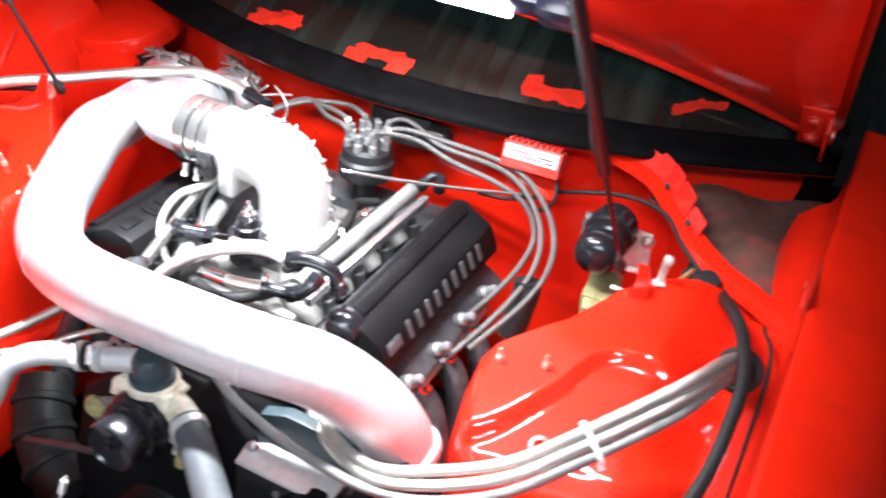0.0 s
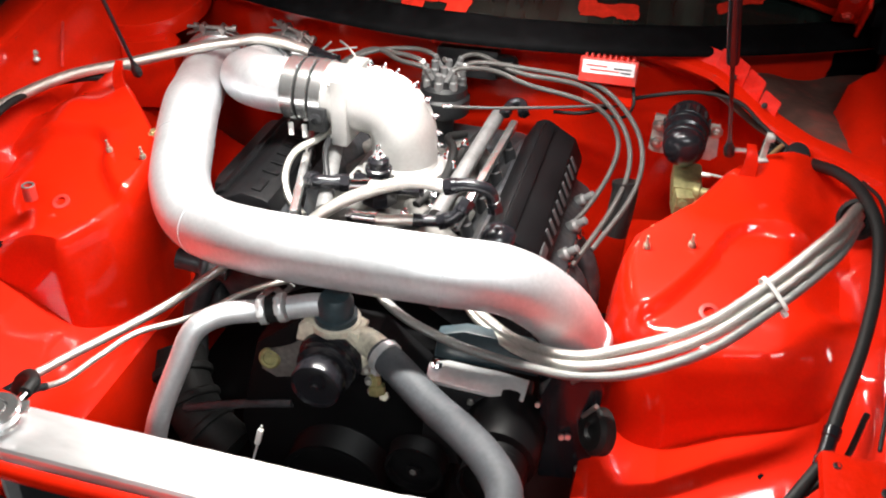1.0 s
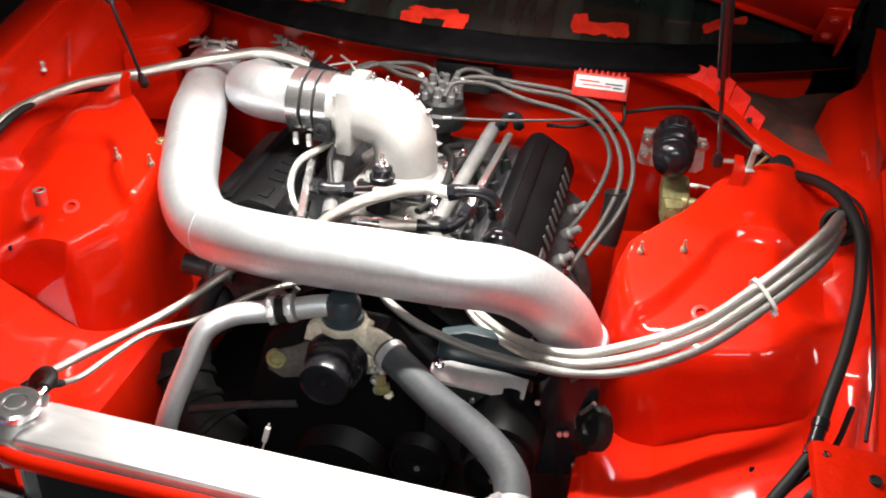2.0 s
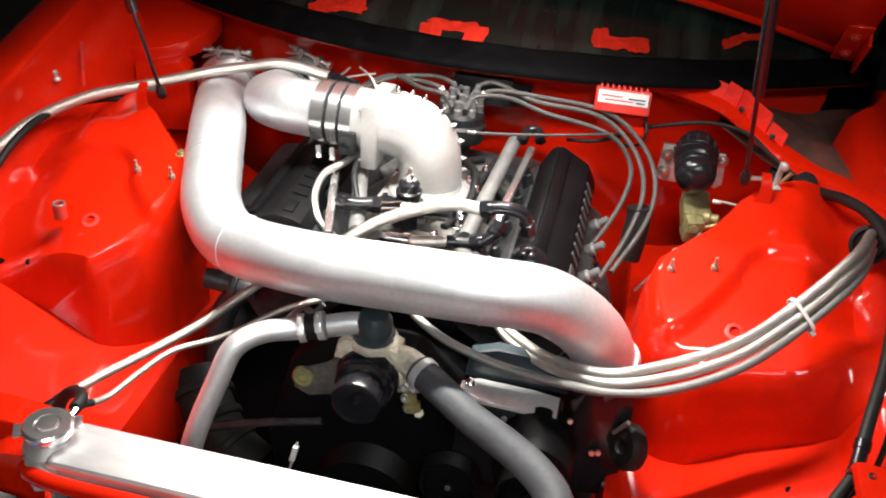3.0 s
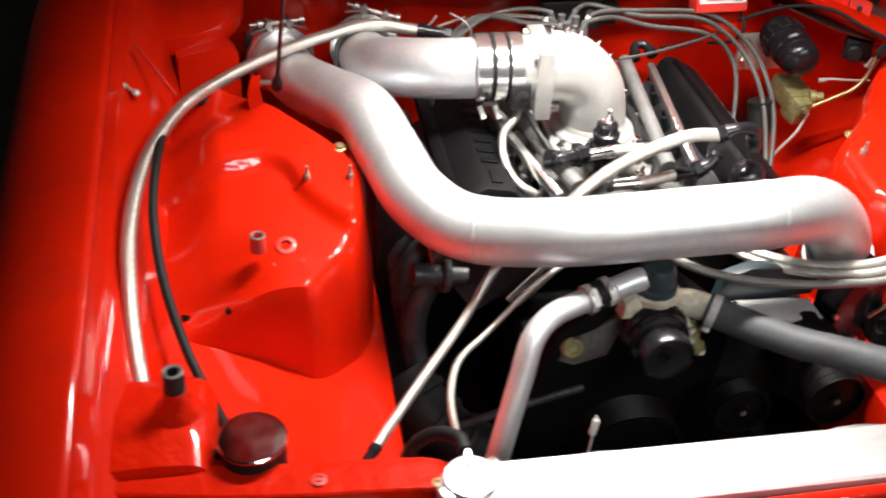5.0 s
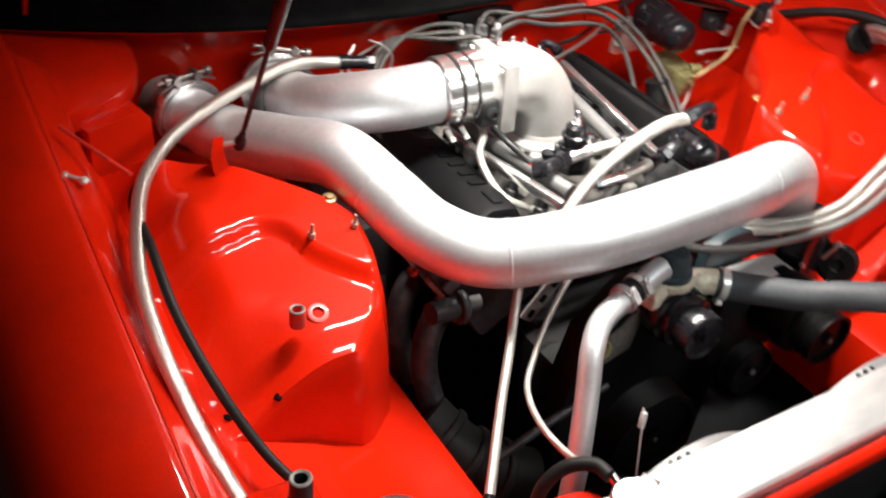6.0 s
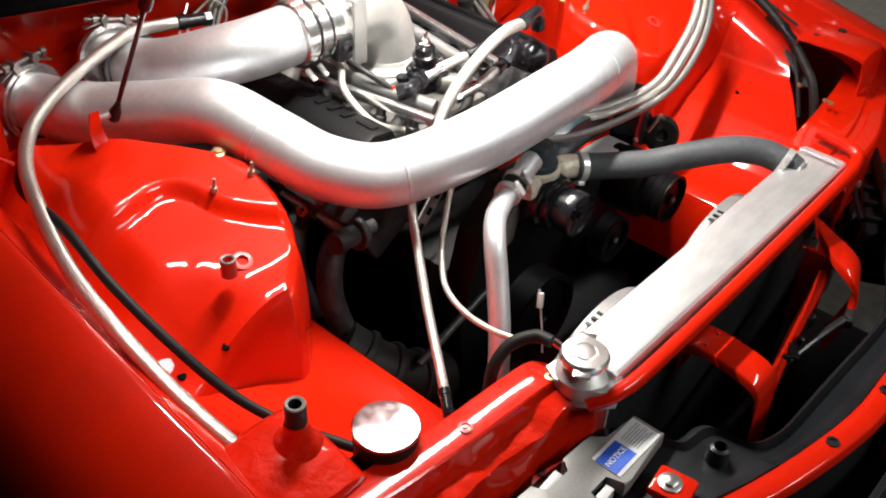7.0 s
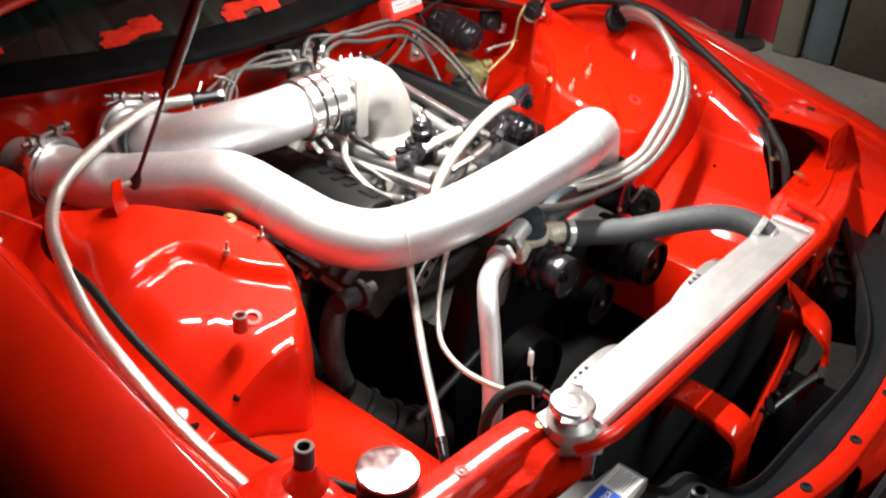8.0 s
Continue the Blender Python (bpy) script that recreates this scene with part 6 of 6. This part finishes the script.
for k in range(6):
    a = 2 * math.pi * k / 6
    x, y = 0.033 * math.cos(a) + 0.004, 1.297 + 0.033 * math.sin(a)
    if k in (0, 1, 5):
        n = (0, 1, 5).index(k)
        pts = [(x, y, 0.878), (x + 0.01, y + 0.004, 0.894), (x + 0.04, y + 0.012, 0.898)]
        pts += ([(0.137, 1.312, 0.896), (0.24, 1.31, 0.892), (0.30, 1.30, 0.874), (0.352, 1.272, 0.832), (0.372, 1.23, 0.79), (0.362, 1.16, 0.755), (0.32, 1.06, 0.715)],
                [(0.137, 1.304, 0.890), (0.24, 1.302, 0.884), (0.295, 1.292, 0.862), (0.338, 1.262, 0.822), (0.352, 1.21, 0.782), (0.335, 1.13, 0.745), (0.295, 1.02, 0.705)],
                [(0.10, 1.30, 0.888), (0.16, 1.298, 0.872), (0.246, 1.292, 0.862), (0.298, 1.292, 0.838), (0.325, 1.275, 0.80), (0.322, 1.24, 0.765), (0.302, 1.19, 0.73), (0.275, 1.14, 0.705), (0.25, 1.11, 0.70)])[n]
    else:
        pts = [(x, y, 0.878), (x - 0.012, y, 0.893), (x - 0.06, y + 0.02, 0.89), (-0.15, 1.30 + 0.01 * k, 0.88), (-0.22, 1.24 + 0.01 * k, 0.84), (-0.26, 1.15, 0.78)]
    hose_thing("plug_lead", "grey ignition lead from the distributor", "cable", pts, 0.0044, BRAID_DARK, "plug leads", ends=((0, WHITE if k in (0, 3) else DULL_TUBE, "pale lead boot" if k in (0, 3) else "grey lead boot"),))


def wiper_motor():
    ob = thing("wiper_motor", (0.03, 1.375, 0.84), "black wiper motor box tucked under the cowl lip", "motor")
    bm = bmesh.new()
    block(bm, (0.115, 0.035, 0.055), at(0.03, 1.372, 0.868, -8, 0, 3), 0.008)
    lathe(bm, (0.085, 1.37, 0.868), (1, 0, 0), [(0.022, 0), (0.022, 0.03), (0.016, 0.036), (0.0, 0.037)], 20)
    part("case", bm, BLACK, ob)
    for x in (-0.01, 0.065):
        hex_bolt("bolt", (x, 1.356, 0.874), (0, -1, 0.1), 0.005, 0.005, STEEL, ob)


wiper_motor()


def ignition_box():
    c = (0.289, 1.322, 0.908)
    ob = thing("ignition_box", (0.29, 1.36, 0.87), "red ignition box with a pale printed plate", "ignition box")
    m = at(*c, -18, 0, 2)
    bm = bmesh.new()
    block(bm, (0.098, 0.035, 0.042), m, 0.004)
    part("case", bm, RED_WORN, ob)
    bm = bmesh.new()
    block(bm, (0.06, 0.05, 0.004), at(0.29, 1.36, 0.914, -8, 0, 0), 0.001)
    block(bm, (0.085, 0.003, 0.05), m @ at(0.004, 0.012, -0.034), 0.001)
    part("bracket", bm, RED, ob)
    for k in range(9):
        bm = bmesh.new()
        block(bm, (0.004, 0.03, 0.007), m @ at(-0.04 + 0.010 * k, 0.0, 0.0225), 0.001)
        part("fin", bm, RED_WORN, ob)
    bm = bmesh.new()
    block(bm, (0.088, 0.001, 0.022), m @ at(0, -0.0182, 0.006), 0)
    part("plate", bm, LABEL_GREY, ob, "pale printed plate")
    for k, (x, dz, w) in enumerate(((-0.02, 0.008, 0.036), (0.024, 0.006, 0.03), (-0.006, 0.001, 0.05), (0.03, 0.0, 0.016))):
        bm = bmesh.new()
        block(bm, (w, 0.0006, 0.0022), m @ at(x, -0.019, dz), 0)
        part("print_bar", bm, FASCIA if k % 2 else RED_WORN, ob)
    bm = bmesh.new()
    tube(bm, spline([(0.335, 1.318, 0.885), (0.34, 1.30, 0.86), (0.325, 1.31, 0.83), (0.29, 1.33, 0.82)], 5), 0.003, 8)
    part("lead", bm, RUBBER, ob)


ignition_box()


def master_cylinder():
    ob = thing("brake_master_cylinder", (0.44, 1.30, 0.70), "black capped brake master cylinder with an olive body", "brake cylinder")
    bm = bmesh.new()
    prism(bm, [(-0.062, -0.034), (-0.05, -0.04), (0.05, -0.04), (0.06, -0.03), (0.056, 0.03), (-0.058, 0.036)], 0.006, at(0.436, 1.372, 0.782, 90, 0, 0), 0.001)
    plate = part("mount_plate", bm, ZINC_PLATE, ob, "bright zinc mounting plate")
    for x, z in ((0.387, 0.798), (0.387, 0.764), (0.487, 0.80)):
        hex_bolt("nut", (x, 1.366, z), (0, -1, 0), 0.0075, 0.008, STEEL, plate, shank=0.006)
    # reservoir lying forwards from its gripped rear end
    axis = Vector((0.0, 1.0, 0.06)).normalized()
    base = Vector((0.435, 1.243, 0.822))
    bm = bmesh.new()
    lathe(bm, base, axis, [(0.0, -0.020), (0.018, -0.017), (0.028, -0.010), (0.033, -0.003), (0.034, 0.0), (0.034, 0.012), (0.036, 0.014), (0.036, 0.02), (0.033, 0.022), (0.033, 0.03), (0.037, 0.033), (0.038, 0.05), (0.036, 0.053), (0.036, 0.06)], 36)
    body = part("reservoir", bm, BLACK_GLOSS, ob, "glossy black ribbed reservoir")
    bm = bmesh.new()
    lathe(bm, base + axis * 0.06, axis, [(0.034, 0), (0.0385, 0.003), (0.0385, 0.026), (0.0355, 0.029), (0.037, 0.032), (0.0355, 0.036), (0.0365, 0.039), (0.034, 0.043), (0.0345, 0.046), (0.030, 0.051), (0.029, 0.054), (0.018, 0.061), (0.0, 0.064)], 36)
    cap = part("cap", bm, BLACK_GLOSS, ob, "black gripped end")
    side = axis.orthogonal().normalized()
    up = axis.cross(side)
    for k in range(14):
        a = 2 * math.pi * k / 14
        bm = bmesh.new()
        q = base + axis * 0.074 + (side * math.cos(a) + up * math.sin(a)) * 0.0385
        block(bm, (0.005, 0.005, 0.022), Matrix.Translation(q) @ axis.to_track_quat("Z", "Y").to_matrix().to_4x4(), 0.0015)
        part("grip", bm, BLACK, cap)
    bm = bmesh.new()
    block(bm, (0.05, 0.075, 0.04), at(0.45, 1.27, 0.742, 8, 0, 4), 0.008)
    block(bm, (0.034, 0.04, 0.05), at(0.448, 1.235, 0.728, 12, 0, 14), 0.008)
    lathe(bm, (0.465, 1.232, 0.752), (1, -0.2, 0.1), [(0.012, 0), (0.012, 0.01), (0.008, 0.012), (0.008, 0.024), (0.005, 0.026)], 14)
    lathe(bm, (0.447, 1.222, 0.735), (0.1, -1, 0.2), [(0.012, 0), (0.012, 0.01), (0.007, 0.011), (0.007, 0.02)], 6)
    part("valve_body", bm, OLIVE, ob, "olive plated valve body")
    bm = bmesh.new()
    tube(bm, spline([(0.478, 1.228, 0.79), (0.50, 1.222, 0.792), (0.53, 1.215, 0.792), (0.565, 1.215, 0.79)], 5), 0.0022, 8)
    lathe(bm, (0.472, 1.228, 0.788), (1, -0.15, 0.1), [(0.004, 0), (0.004, 0.012), (0.003, 0.014)], 6)
    part("brake_pipe", bm, ZINC_PLATE, ob, "thin bare brake pipe")


master_cylinder()


def switch_plug():
    """Black moulded plug with a white connector and its two bare pipes, before the cowl wall."""
    ob = thing("switch_plug", (0.59, 1.315, 0.78), "black moulded plug with a torn white connector", "plug")
    bm = bmesh.new()
    block(bm, (0.05, 0.03, 0.042), at(0.59, 1.315, 0.805, 0, 0, -25), 0.006)
    block(bm, (0.022, 0.03, 0.02), at(0.598, 1.318, 0.832, 0, 10, -25), 0.005)
    lathe(bm, (0.578, 1.305, 0.802), (-0.4, -0.9, 0.1), [(0.016, 0), (0.016, 0.012), (0.012, 0.016), (0.0, 0.016)], 18)
    part("body", bm, BLACK, ob)
    bm = bmesh.new()
    block(bm, (0.026, 0.018, 0.024), at(0.618, 1.303, 0.782, 10, 20, 15), 0.004)
    part("connector", bm, WHITE, ob, "white plastic connector")


switch_plug()
ob = thing("loom_plug", (0.607, 1.212, 0.838), "black moulded plug on the end of the thin cable", "plug")
bm = bmesh.new()
lathe(bm, (0.607, 1.214, 0.838), (0.05, -0.35, 0.9), [(0.0, 0), (0.017, 0.0), (0.019, 0.003), (0.019, 0.018), (0.021, 0.02), (0.021, 0.026), (0.016, 0.029), (0.016, 0.036), (0.0, 0.038)], 22)
block(bm, (0.016, 0.012, 0.02), at(0.622, 1.20, 0.852, 20, 0, 20), 0.003)
plug = part("body", bm, BLACK, ob)
bm = bmesh.new()
lathe(bm, (0.607, 1.214, 0.836), (0.05, -0.35, 0.9), [(0.0, -0.006), (0.013, -0.006), (0.0175, -0.003), (0.0175, 0.001)], 18)
part("collar", bm, ZINC_PLATE, plug, "dull metal collar")
ob = thing("pale_tab", (0.554, 1.148, wing_z(0.554, 1.148, 1)), "small pale metal tab standing on the strut tower", "bracket")
bm = bmesh.new()
tab_z = wing_z(0.554, 1.148, 1)
block(bm, (0.010, 0.004, 0.048), at(0.554, 1.148, tab_z + 0.022, 0, 6, 20), 0.0015)
block(bm, (0.016, 0.014, 0.003), at(0.552, 1.143, tab_z + 0.002, 0, 0, 20), 0.001)
lathe(bm, (0.5575, 1.146, tab_z + 0.04), (0, -1, 0.1), [(0.007, 0), (0.007, 0.006), (0.004, 0.008), (0.0, 0.008)], 14)
part("tab", bm, ZINC_PLATE, ob)
hose_thing("brake_pipe", "thin brass-coloured pipe from the olive valve", "pipe", [(0.465, 1.222, 0.735), (0.50, 1.215, 0.756), (0.535, 1.212, 0.775), (0.556, 1.215, 0.80), (0.566, 1.217, 0.838), (0.585, 1.215, 0.87)], 0.0035, BRASS, "brake pipes")
hose_thing("brake_pipe", "thin bare pipe running down from the olive valve", "pipe", [(0.462, 1.215, 0.728), (0.442, 1.205, 0.693), (0.41, 1.20, 0.655), (0.37, 1.19, 0.60)], 0.0028, ZINC_PLATE, "brake pipes")
hose_thing("loom_cable", "thin black cable across the bulkhead", "cable", [(0.20, 1.33, 0.812), (0.25, 1.335, 0.815), (0.298, 1.34, 0.832), (0.345, 1.34, 0.857), (0.441, 1.34, 0.882), (0.511, 1.318, 0.884), (0.553, 1.268, 0.872), (0.585, 1.238, 0.862), (0.612, 1.222, 0.852)], 0.0036, RUBBER, "cables")
hose_thing("bonnet_cable", "thin dark cable along the fender edge", "cable", [(0.70, 1.13, 0.87), (0.722, 1.05, 0.875), (0.725, 0.90, 0.84), (0.722, 0.75, 0.80), (0.71, 0.66, 0.775)], 0.0028, RUBBER, "cables")
hose_thing("throttle_cable", "thin grey throttle cable behind the intake", "cable", [(0.045, 1.155, 0.882), (0.12, 1.19, 0.874), (0.22, 1.25, 0.862), (0.30, 1.31, 0.85)], 0.0026, BRAID_DARK, "cables", ends=((0, CHROME, "bright cable end"),))
hose_thing("rubber_boot", "black rubber boot by the valve cover", "boot", [(0.345, 1.17, 0.68), (0.35, 1.18, 0.72), (0.352, 1.195, 0.75), (0.35, 1.20, 0.768)], 0.022, RUBBER)

# ---- fuel fittings over the intake ----


def elbow_fitting(name, points, r, label, material=None):
    path = spline(points, 6)
    ob = thing(name, path[0], label, "hose fitting", "hose fittings")
    bm = bmesh.new()
    tube(bm, path, r, 16)
    part("elbow", bm, material or BLACK_GLOSS, ob)
    for p, q in ((path[0], path[2]), (path[-1], path[-3])):
        w = (q - p).normalized()
        bm = bmesh.new()
        lathe(bm, p - w * r * 0.3, w, [(r * 1.1, 0), (r * 1.35, r * 0.1), (r * 1.35, r * 1.3), (r * 1.1, r * 1.4)], 6)
        lathe(bm, p + w * r * 1.1, w, [(r * 1.2, 0), (r * 1.2, r * 0.7), (r, r * 0.8)], 16)
        part("collar", bm, material or BLACK_GLOSS, ob)
    return ob


elbow_fitting("hose_elbow", [(0.118, 0.892, 0.893), (0.15, 0.895, 0.90), (0.178, 0.903, 0.89), (0.187, 0.909, 0.858)], 0.0095, "black anodised elbow on the rocker cover")
ob = thing("oil_cap", (0.192, 0.918, 0.79), "dark domed cap under the black elbow", "cap")
bm = bmesh.new()
lathe(bm, (0.192, 0.918, 0.79), (0.15, -0.1, 1), [(0.028, 0.0), (0.029, 0.012), (0.026, 0.024), (0.018, 0.033), (0.008, 0.037), (0.0, 0.038)], 28)
part("cap", bm, BLACK_GLOSS, ob)
hose_thing("braided_hose", "braided hose arching over the intake", "hose", [(0.118, 0.892, 0.893), (0.075, 0.893, 0.893), (0.02, 0.895, 0.872), (-0.04, 0.893, 0.838), (-0.09, 0.885, 0.795), (-0.13, 0.87, 0.74)], 0.0098, BRAID, "braided hoses")
elbow_fitting("hose_elbow", [(-0.055, 0.955, 0.832), (-0.078, 0.947, 0.834), (-0.098, 0.94, 0.836), (-0.112, 0.95, 0.832)], 0.0105, "black anodised fitting beside the regulator")
hose_thing("braided_hose", "short braided hose beside the fuel regulator", "hose", [(-0.045, 0.953, 0.832), (-0.01, 0.945, 0.842), (0.03, 0.93, 0.853), (0.06, 0.925, 0.858)], 0.0085, BRAID, "braided hoses", ends=((0, CHROME, "bright hose end"), (1, BLACK_GLOSS, "black hose end")))
hose_thing("braided_hose", "short braided hose before the fuel regulator", "hose", [(-0.02, 0.90, 0.812), (0.025, 0.895, 0.818), (0.065, 0.90, 0.822), (0.10, 0.91, 0.82)], 0.0085, BRAID, "braided hoses", ends=((0, CHROME, "bright hose end"), (1, BLACK_GLOSS, "black hose end")))
elbow_fitting("hose_elbow", [(0.105, 0.912, 0.82), (0.125, 0.915, 0.828), (0.135, 0.92, 0.84), (0.14, 0.93, 0.85)], 0.010, "black anodised fitting at the fuel rail")
elbow_fitting("hose_elbow", [(0.125, 1.26, 0.83), (0.132, 1.285, 0.84), (0.15, 1.285, 0.842), (0.158, 1.262, 0.835)], 0.008, "black looped fitting behind the fuel rail")
hose_thing("vacuum_hose", "pale hose curling beside the throttle body", "hose", [(-0.125, 1.09, 0.85), (-0.14, 1.05, 0.845), (-0.165, 1.02, 0.835), (-0.17, 0.985, 0.815), (-0.155, 0.955, 0.79), (-0.12, 0.93, 0.775)], 0.006, BRAID, "hoses")
hose_thing("sensor_lead", "dark sensor lead with a red tip", "cable", [(-0.12, 1.055, 0.85), (-0.115, 1.02, 0.842), (-0.10, 0.985, 0.825), (-0.09, 0.965, 0.81)], 0.005, BLACK, "cables", ends=((1, RED, "red lead end"),))
hose_thing("wire_loom", "dark wiring loom across the intake", "cable", [(0.09, 1.22, 0.80), (0.07, 1.12, 0.795), (0.085, 1.02, 0.79), (0.06, 0.95, 0.785), (0.0, 0.91, 0.77), (-0.06, 0.92, 0.765)], 0.009, RUBBER, "cables")
hose_thing("wire_loom", "dark wiring loom along the fuel rail", "cable", [(0.06, 1.24, 0.79), (0.04, 1.2, 0.80), (0.065, 1.14, 0.812), (0.07, 1.06, 0.80), (0.045, 0.99, 0.79)], 0.007, RUBBER, "cables")
for k, (x, y, z) in enumerate(((0.05, 1.15, 0.80), (0.072, 1.10, 0.81), (0.075, 1.17, 0.815), (0.06, 1.02, 0.80), (0.035, 0.955, 0.80), (0.08, 0.985, 0.80))):
    ob = thing("intake_bolt", (x, y, z - 0.02), "bright bolt on the intake", "bolt", "intake bolts")
    hex_bolt("bolt", (x, y, z - 0.02), (0.2, -0.2, 1), 0.0075, 0.016, CHROME, ob, shank=0.012)

# ---- small wires behind the intake pipe ----
for a, b in (((-0.199, 1.32, 0.898), (-0.163, 1.305, 0.868)), ((-0.22, 1.33, 0.89), (-0.245, 1.32, 0.865)), ((-0.17, 1.33, 0.885), (-0.235, 1.31, 0.87))):
    ob = thing("loose_wire", b, "thin bright loose wire behind the intake pipe", "wire", "loose wires")
    bm = bmesh.new()
    p, q = Vector(a), Vector(b)
    tube(bm, spline([p, p.lerp(q, 0.5) + Vector((0.004, 0, 0.004)), q, q + Vector((-0.01, -0.005, -0.03))], 5), 0.0022, 8)
    part("wire", bm, STEEL, ob)
ob = thing("red_tag", (0.22, 0.83, 0.685), "small square red tag under the charge pipe", "tag")
bm = bmesh.new()
block(bm, (0.004, 0.024, 0.024), at(0.218, 0.829, 0.697, 0, 35, 35), 0.001)
part("tag", bm, RED, ob)

# ---- low in the bay ----
ob = thing("starter_pipe", (-0.33, 0.868, 0.66), "dark flanged exhaust pipe beside the block", "pipe")
bm = bmesh.new()
tube(bm, spline([(-0.322, 0.879, 0.686), (-0.314, 0.88, 0.685), (-0.305, 0.881, 0.684), (-0.24, 0.888, 0.672)], 5), 0.017, 20)
part("pipe", bm, IRON, ob, "dark stained metal pipe")
bm = bmesh.new()
lathe(bm, (-0.278, 0.884, 0.679), (1, 0.05, -0.12), [(0.026, 0), (0.028, 0.003), (0.028, 0.009), (0.026, 0.012)], 24)
part("flange", bm, IRON, ob)
ob = thing("probe_wire", (-0.185, 0.60, 0.60), "thin wire with a white tag hanging in the bay", "wire")
bm = bmesh.new()
tube(bm, spline([(-0.088, 0.662, 0.585), (-0.093, 0.652, 0.555), (-0.10, 0.64, 0.52), (-0.105, 0.63, 0.48)], 6), 0.0018, 8)
part("wire", bm, LABEL_GREY, ob)
bm = bmesh.new()
block(bm, (0.008, 0.008, 0.026), at(-0.091, 0.656, 0.568, -10, 12, 0), 0.001)
part("tag", bm, WHITE, ob, "white paper tag")
hose_thing("overflow_elbow", "black rubber elbow on the radiator neck", "hose", [(-0.318, 0.487, 0.744), (-0.322, 0.51, 0.742), (-0.345, 0.53, 0.73), (-0.37, 0.535, 0.705), (-0.385, 0.53, 0.66)], 0.0085, RUBBER, "hoses")
ob = thing("intake_duct", (-0.30, 0.80, 0.40), "black ribbed rubber duct low in the bay", "duct")
path = spline([(-0.335, 0.86, 0.50), (-0.305, 0.815, 0.465), (-0.26, 0.78, 0.43), (-0.20, 0.76, 0.40)], 10)
bm = bmesh.new()
tube(bm, path, 0.045, 28)
part("hose", bm, RUBBER, ob, "black rubber duct")
for i in (6, 14, 22):
    ring_on(path, i, 0.051, 0.014, "rib", RUBBER, ob, "raised rib")
hose_thing("steering_rod", "dull dark rod low in the bay", "rod", [(-0.269, 0.75, 0.488), (-0.172, 0.75, 0.524), (-0.079, 0.75, 0.552)], 0.007, IRON)
ob = thing("rubber_bush", (0.392, 0.745, 0.60), "round black rubber bush on the chassis rail", "bush")
bm = bmesh.new()
lathe(bm, (0.392, 0.745, 0.632), (-0.8, -0.5, 0.3), [(0.03, 0), (0.034, 0.003), (0.034, 0.018), (0.028, 0.024), (0.012, 0.025), (0.01, 0.02), (0.0, 0.02)], 28)
part("bush", bm, RUBBER, ob)
# ---- lamp lying at the rear edge of the hood ----
ob = thing("work_light", hood_point(0.2, 0.30, 0.03), "dark blue work light with a glowing bar hung under the hood", "work light")
bm = bmesh.new()
m = Matrix.Translation(hood_point(0.14, 0.358, 0.05)) @ Matrix.Rotation(-OPEN, 4, "X")
block(bm, (0.30, 0.045, 0.04), m, 0.01)
part("housing", bm, NAVY, ob)
bm = bmesh.new()
block(bm, (0.24, 0.03, 0.012), m @ at(-0.02, 0.01, -0.022), 0.004)
part("glowing_bar", bm, LED, ob, "white glowing diffuser")
bm = bmesh.new()
block(bm, (0.06, 0.055, 0.06), m @ at(0.17, 0, 0), 0.016)
part("end_cap", bm, NAVY, ob)

# ---- right front corner ----
hose_thing("headlamp_wire", "thin black wire beside the taped loom", "cable", [(0.70, 0.72, 0.775), (0.672, 0.65, 0.752), (0.62, 0.60, 0.715), (0.585, 0.565, 0.66)], 0.004, RUBBER, "cables")
ob = thing("grey_bracket", (0.672, 0.628, 0.68), "dull grey metal bracket inside the corner opening", "bracket")
bm = bmesh.new()
prism(bm, [(-0.012, -0.05), (0.012, -0.055), (0.016, 0.0), (0.014, 0.045), (0.0, 0.055), (-0.014, 0.04)], 0.004, at(0.672, 0.625, 0.71, 20, 12, -32), 0.001)
part("plate", bm, GREY_RUBBER, ob)
for x, y, z in ((0.60, 0.585, 0.715), (0.54, 0.512, 0.735), (0.535, 0.50, 0.737)):
    ob = thing("wire_clip", (x, y, z), "small yellowed clip at the corner opening", "clip", "wire clips")
    bm = bmesh.new()
    block(bm, (0.014, 0.007, 0.006), at(x, y, z, 15, 10, 40), 0.002)
    part("clip", bm, BRASS, ob)

# ---- far side of the garage ----
ob = thing("red_curtain", (3.05, 2.2, 0.0), "dark red hanging curtain beside the door", "curtain")
bm = bmesh.new()
rows = [[(3.05 + 0.04 * math.sin(k * 1.1), 1.57 + 0.06 * k, z) for k in range(22)] for z in (0.0, 1.2, 2.6)]
sheet(bm, rows, 0.01)
part("cloth", bm, CURTAIN, ob)
ob = thing("garage_door", (3.0, 1.2, 0.0), "blue-grey garage door with cream posts", "door")
for y, w, mat, name in ((1.485, 0.12, DOOR_POST, "post"), (1.35, 0.14, DOOR_BLUE, "leaf"), (0.85, 0.84, DOOR_BROWN, "lower_panel")):
    bm = bmesh.new()
    block(bm, (0.08, w - 0.004, 2.2), at(3.0 + 0.03 * (name != "post"), y, 1.1), 0.01)
    part(name, bm, mat, ob)
ob = thing("stand_pole", (2.95, 1.70, 0.0), "black upright pole before the curtain", "pole")
bm = bmesh.new()
lathe(bm, (2.95, 1.70, 0.0), (0, 0, 1), [(0.12, 0), (0.12, 0.01), (0.02, 0.02), (0.02, 1.6), (0.015, 1.61)], 20)
part("pole", bm, BLACK, ob)
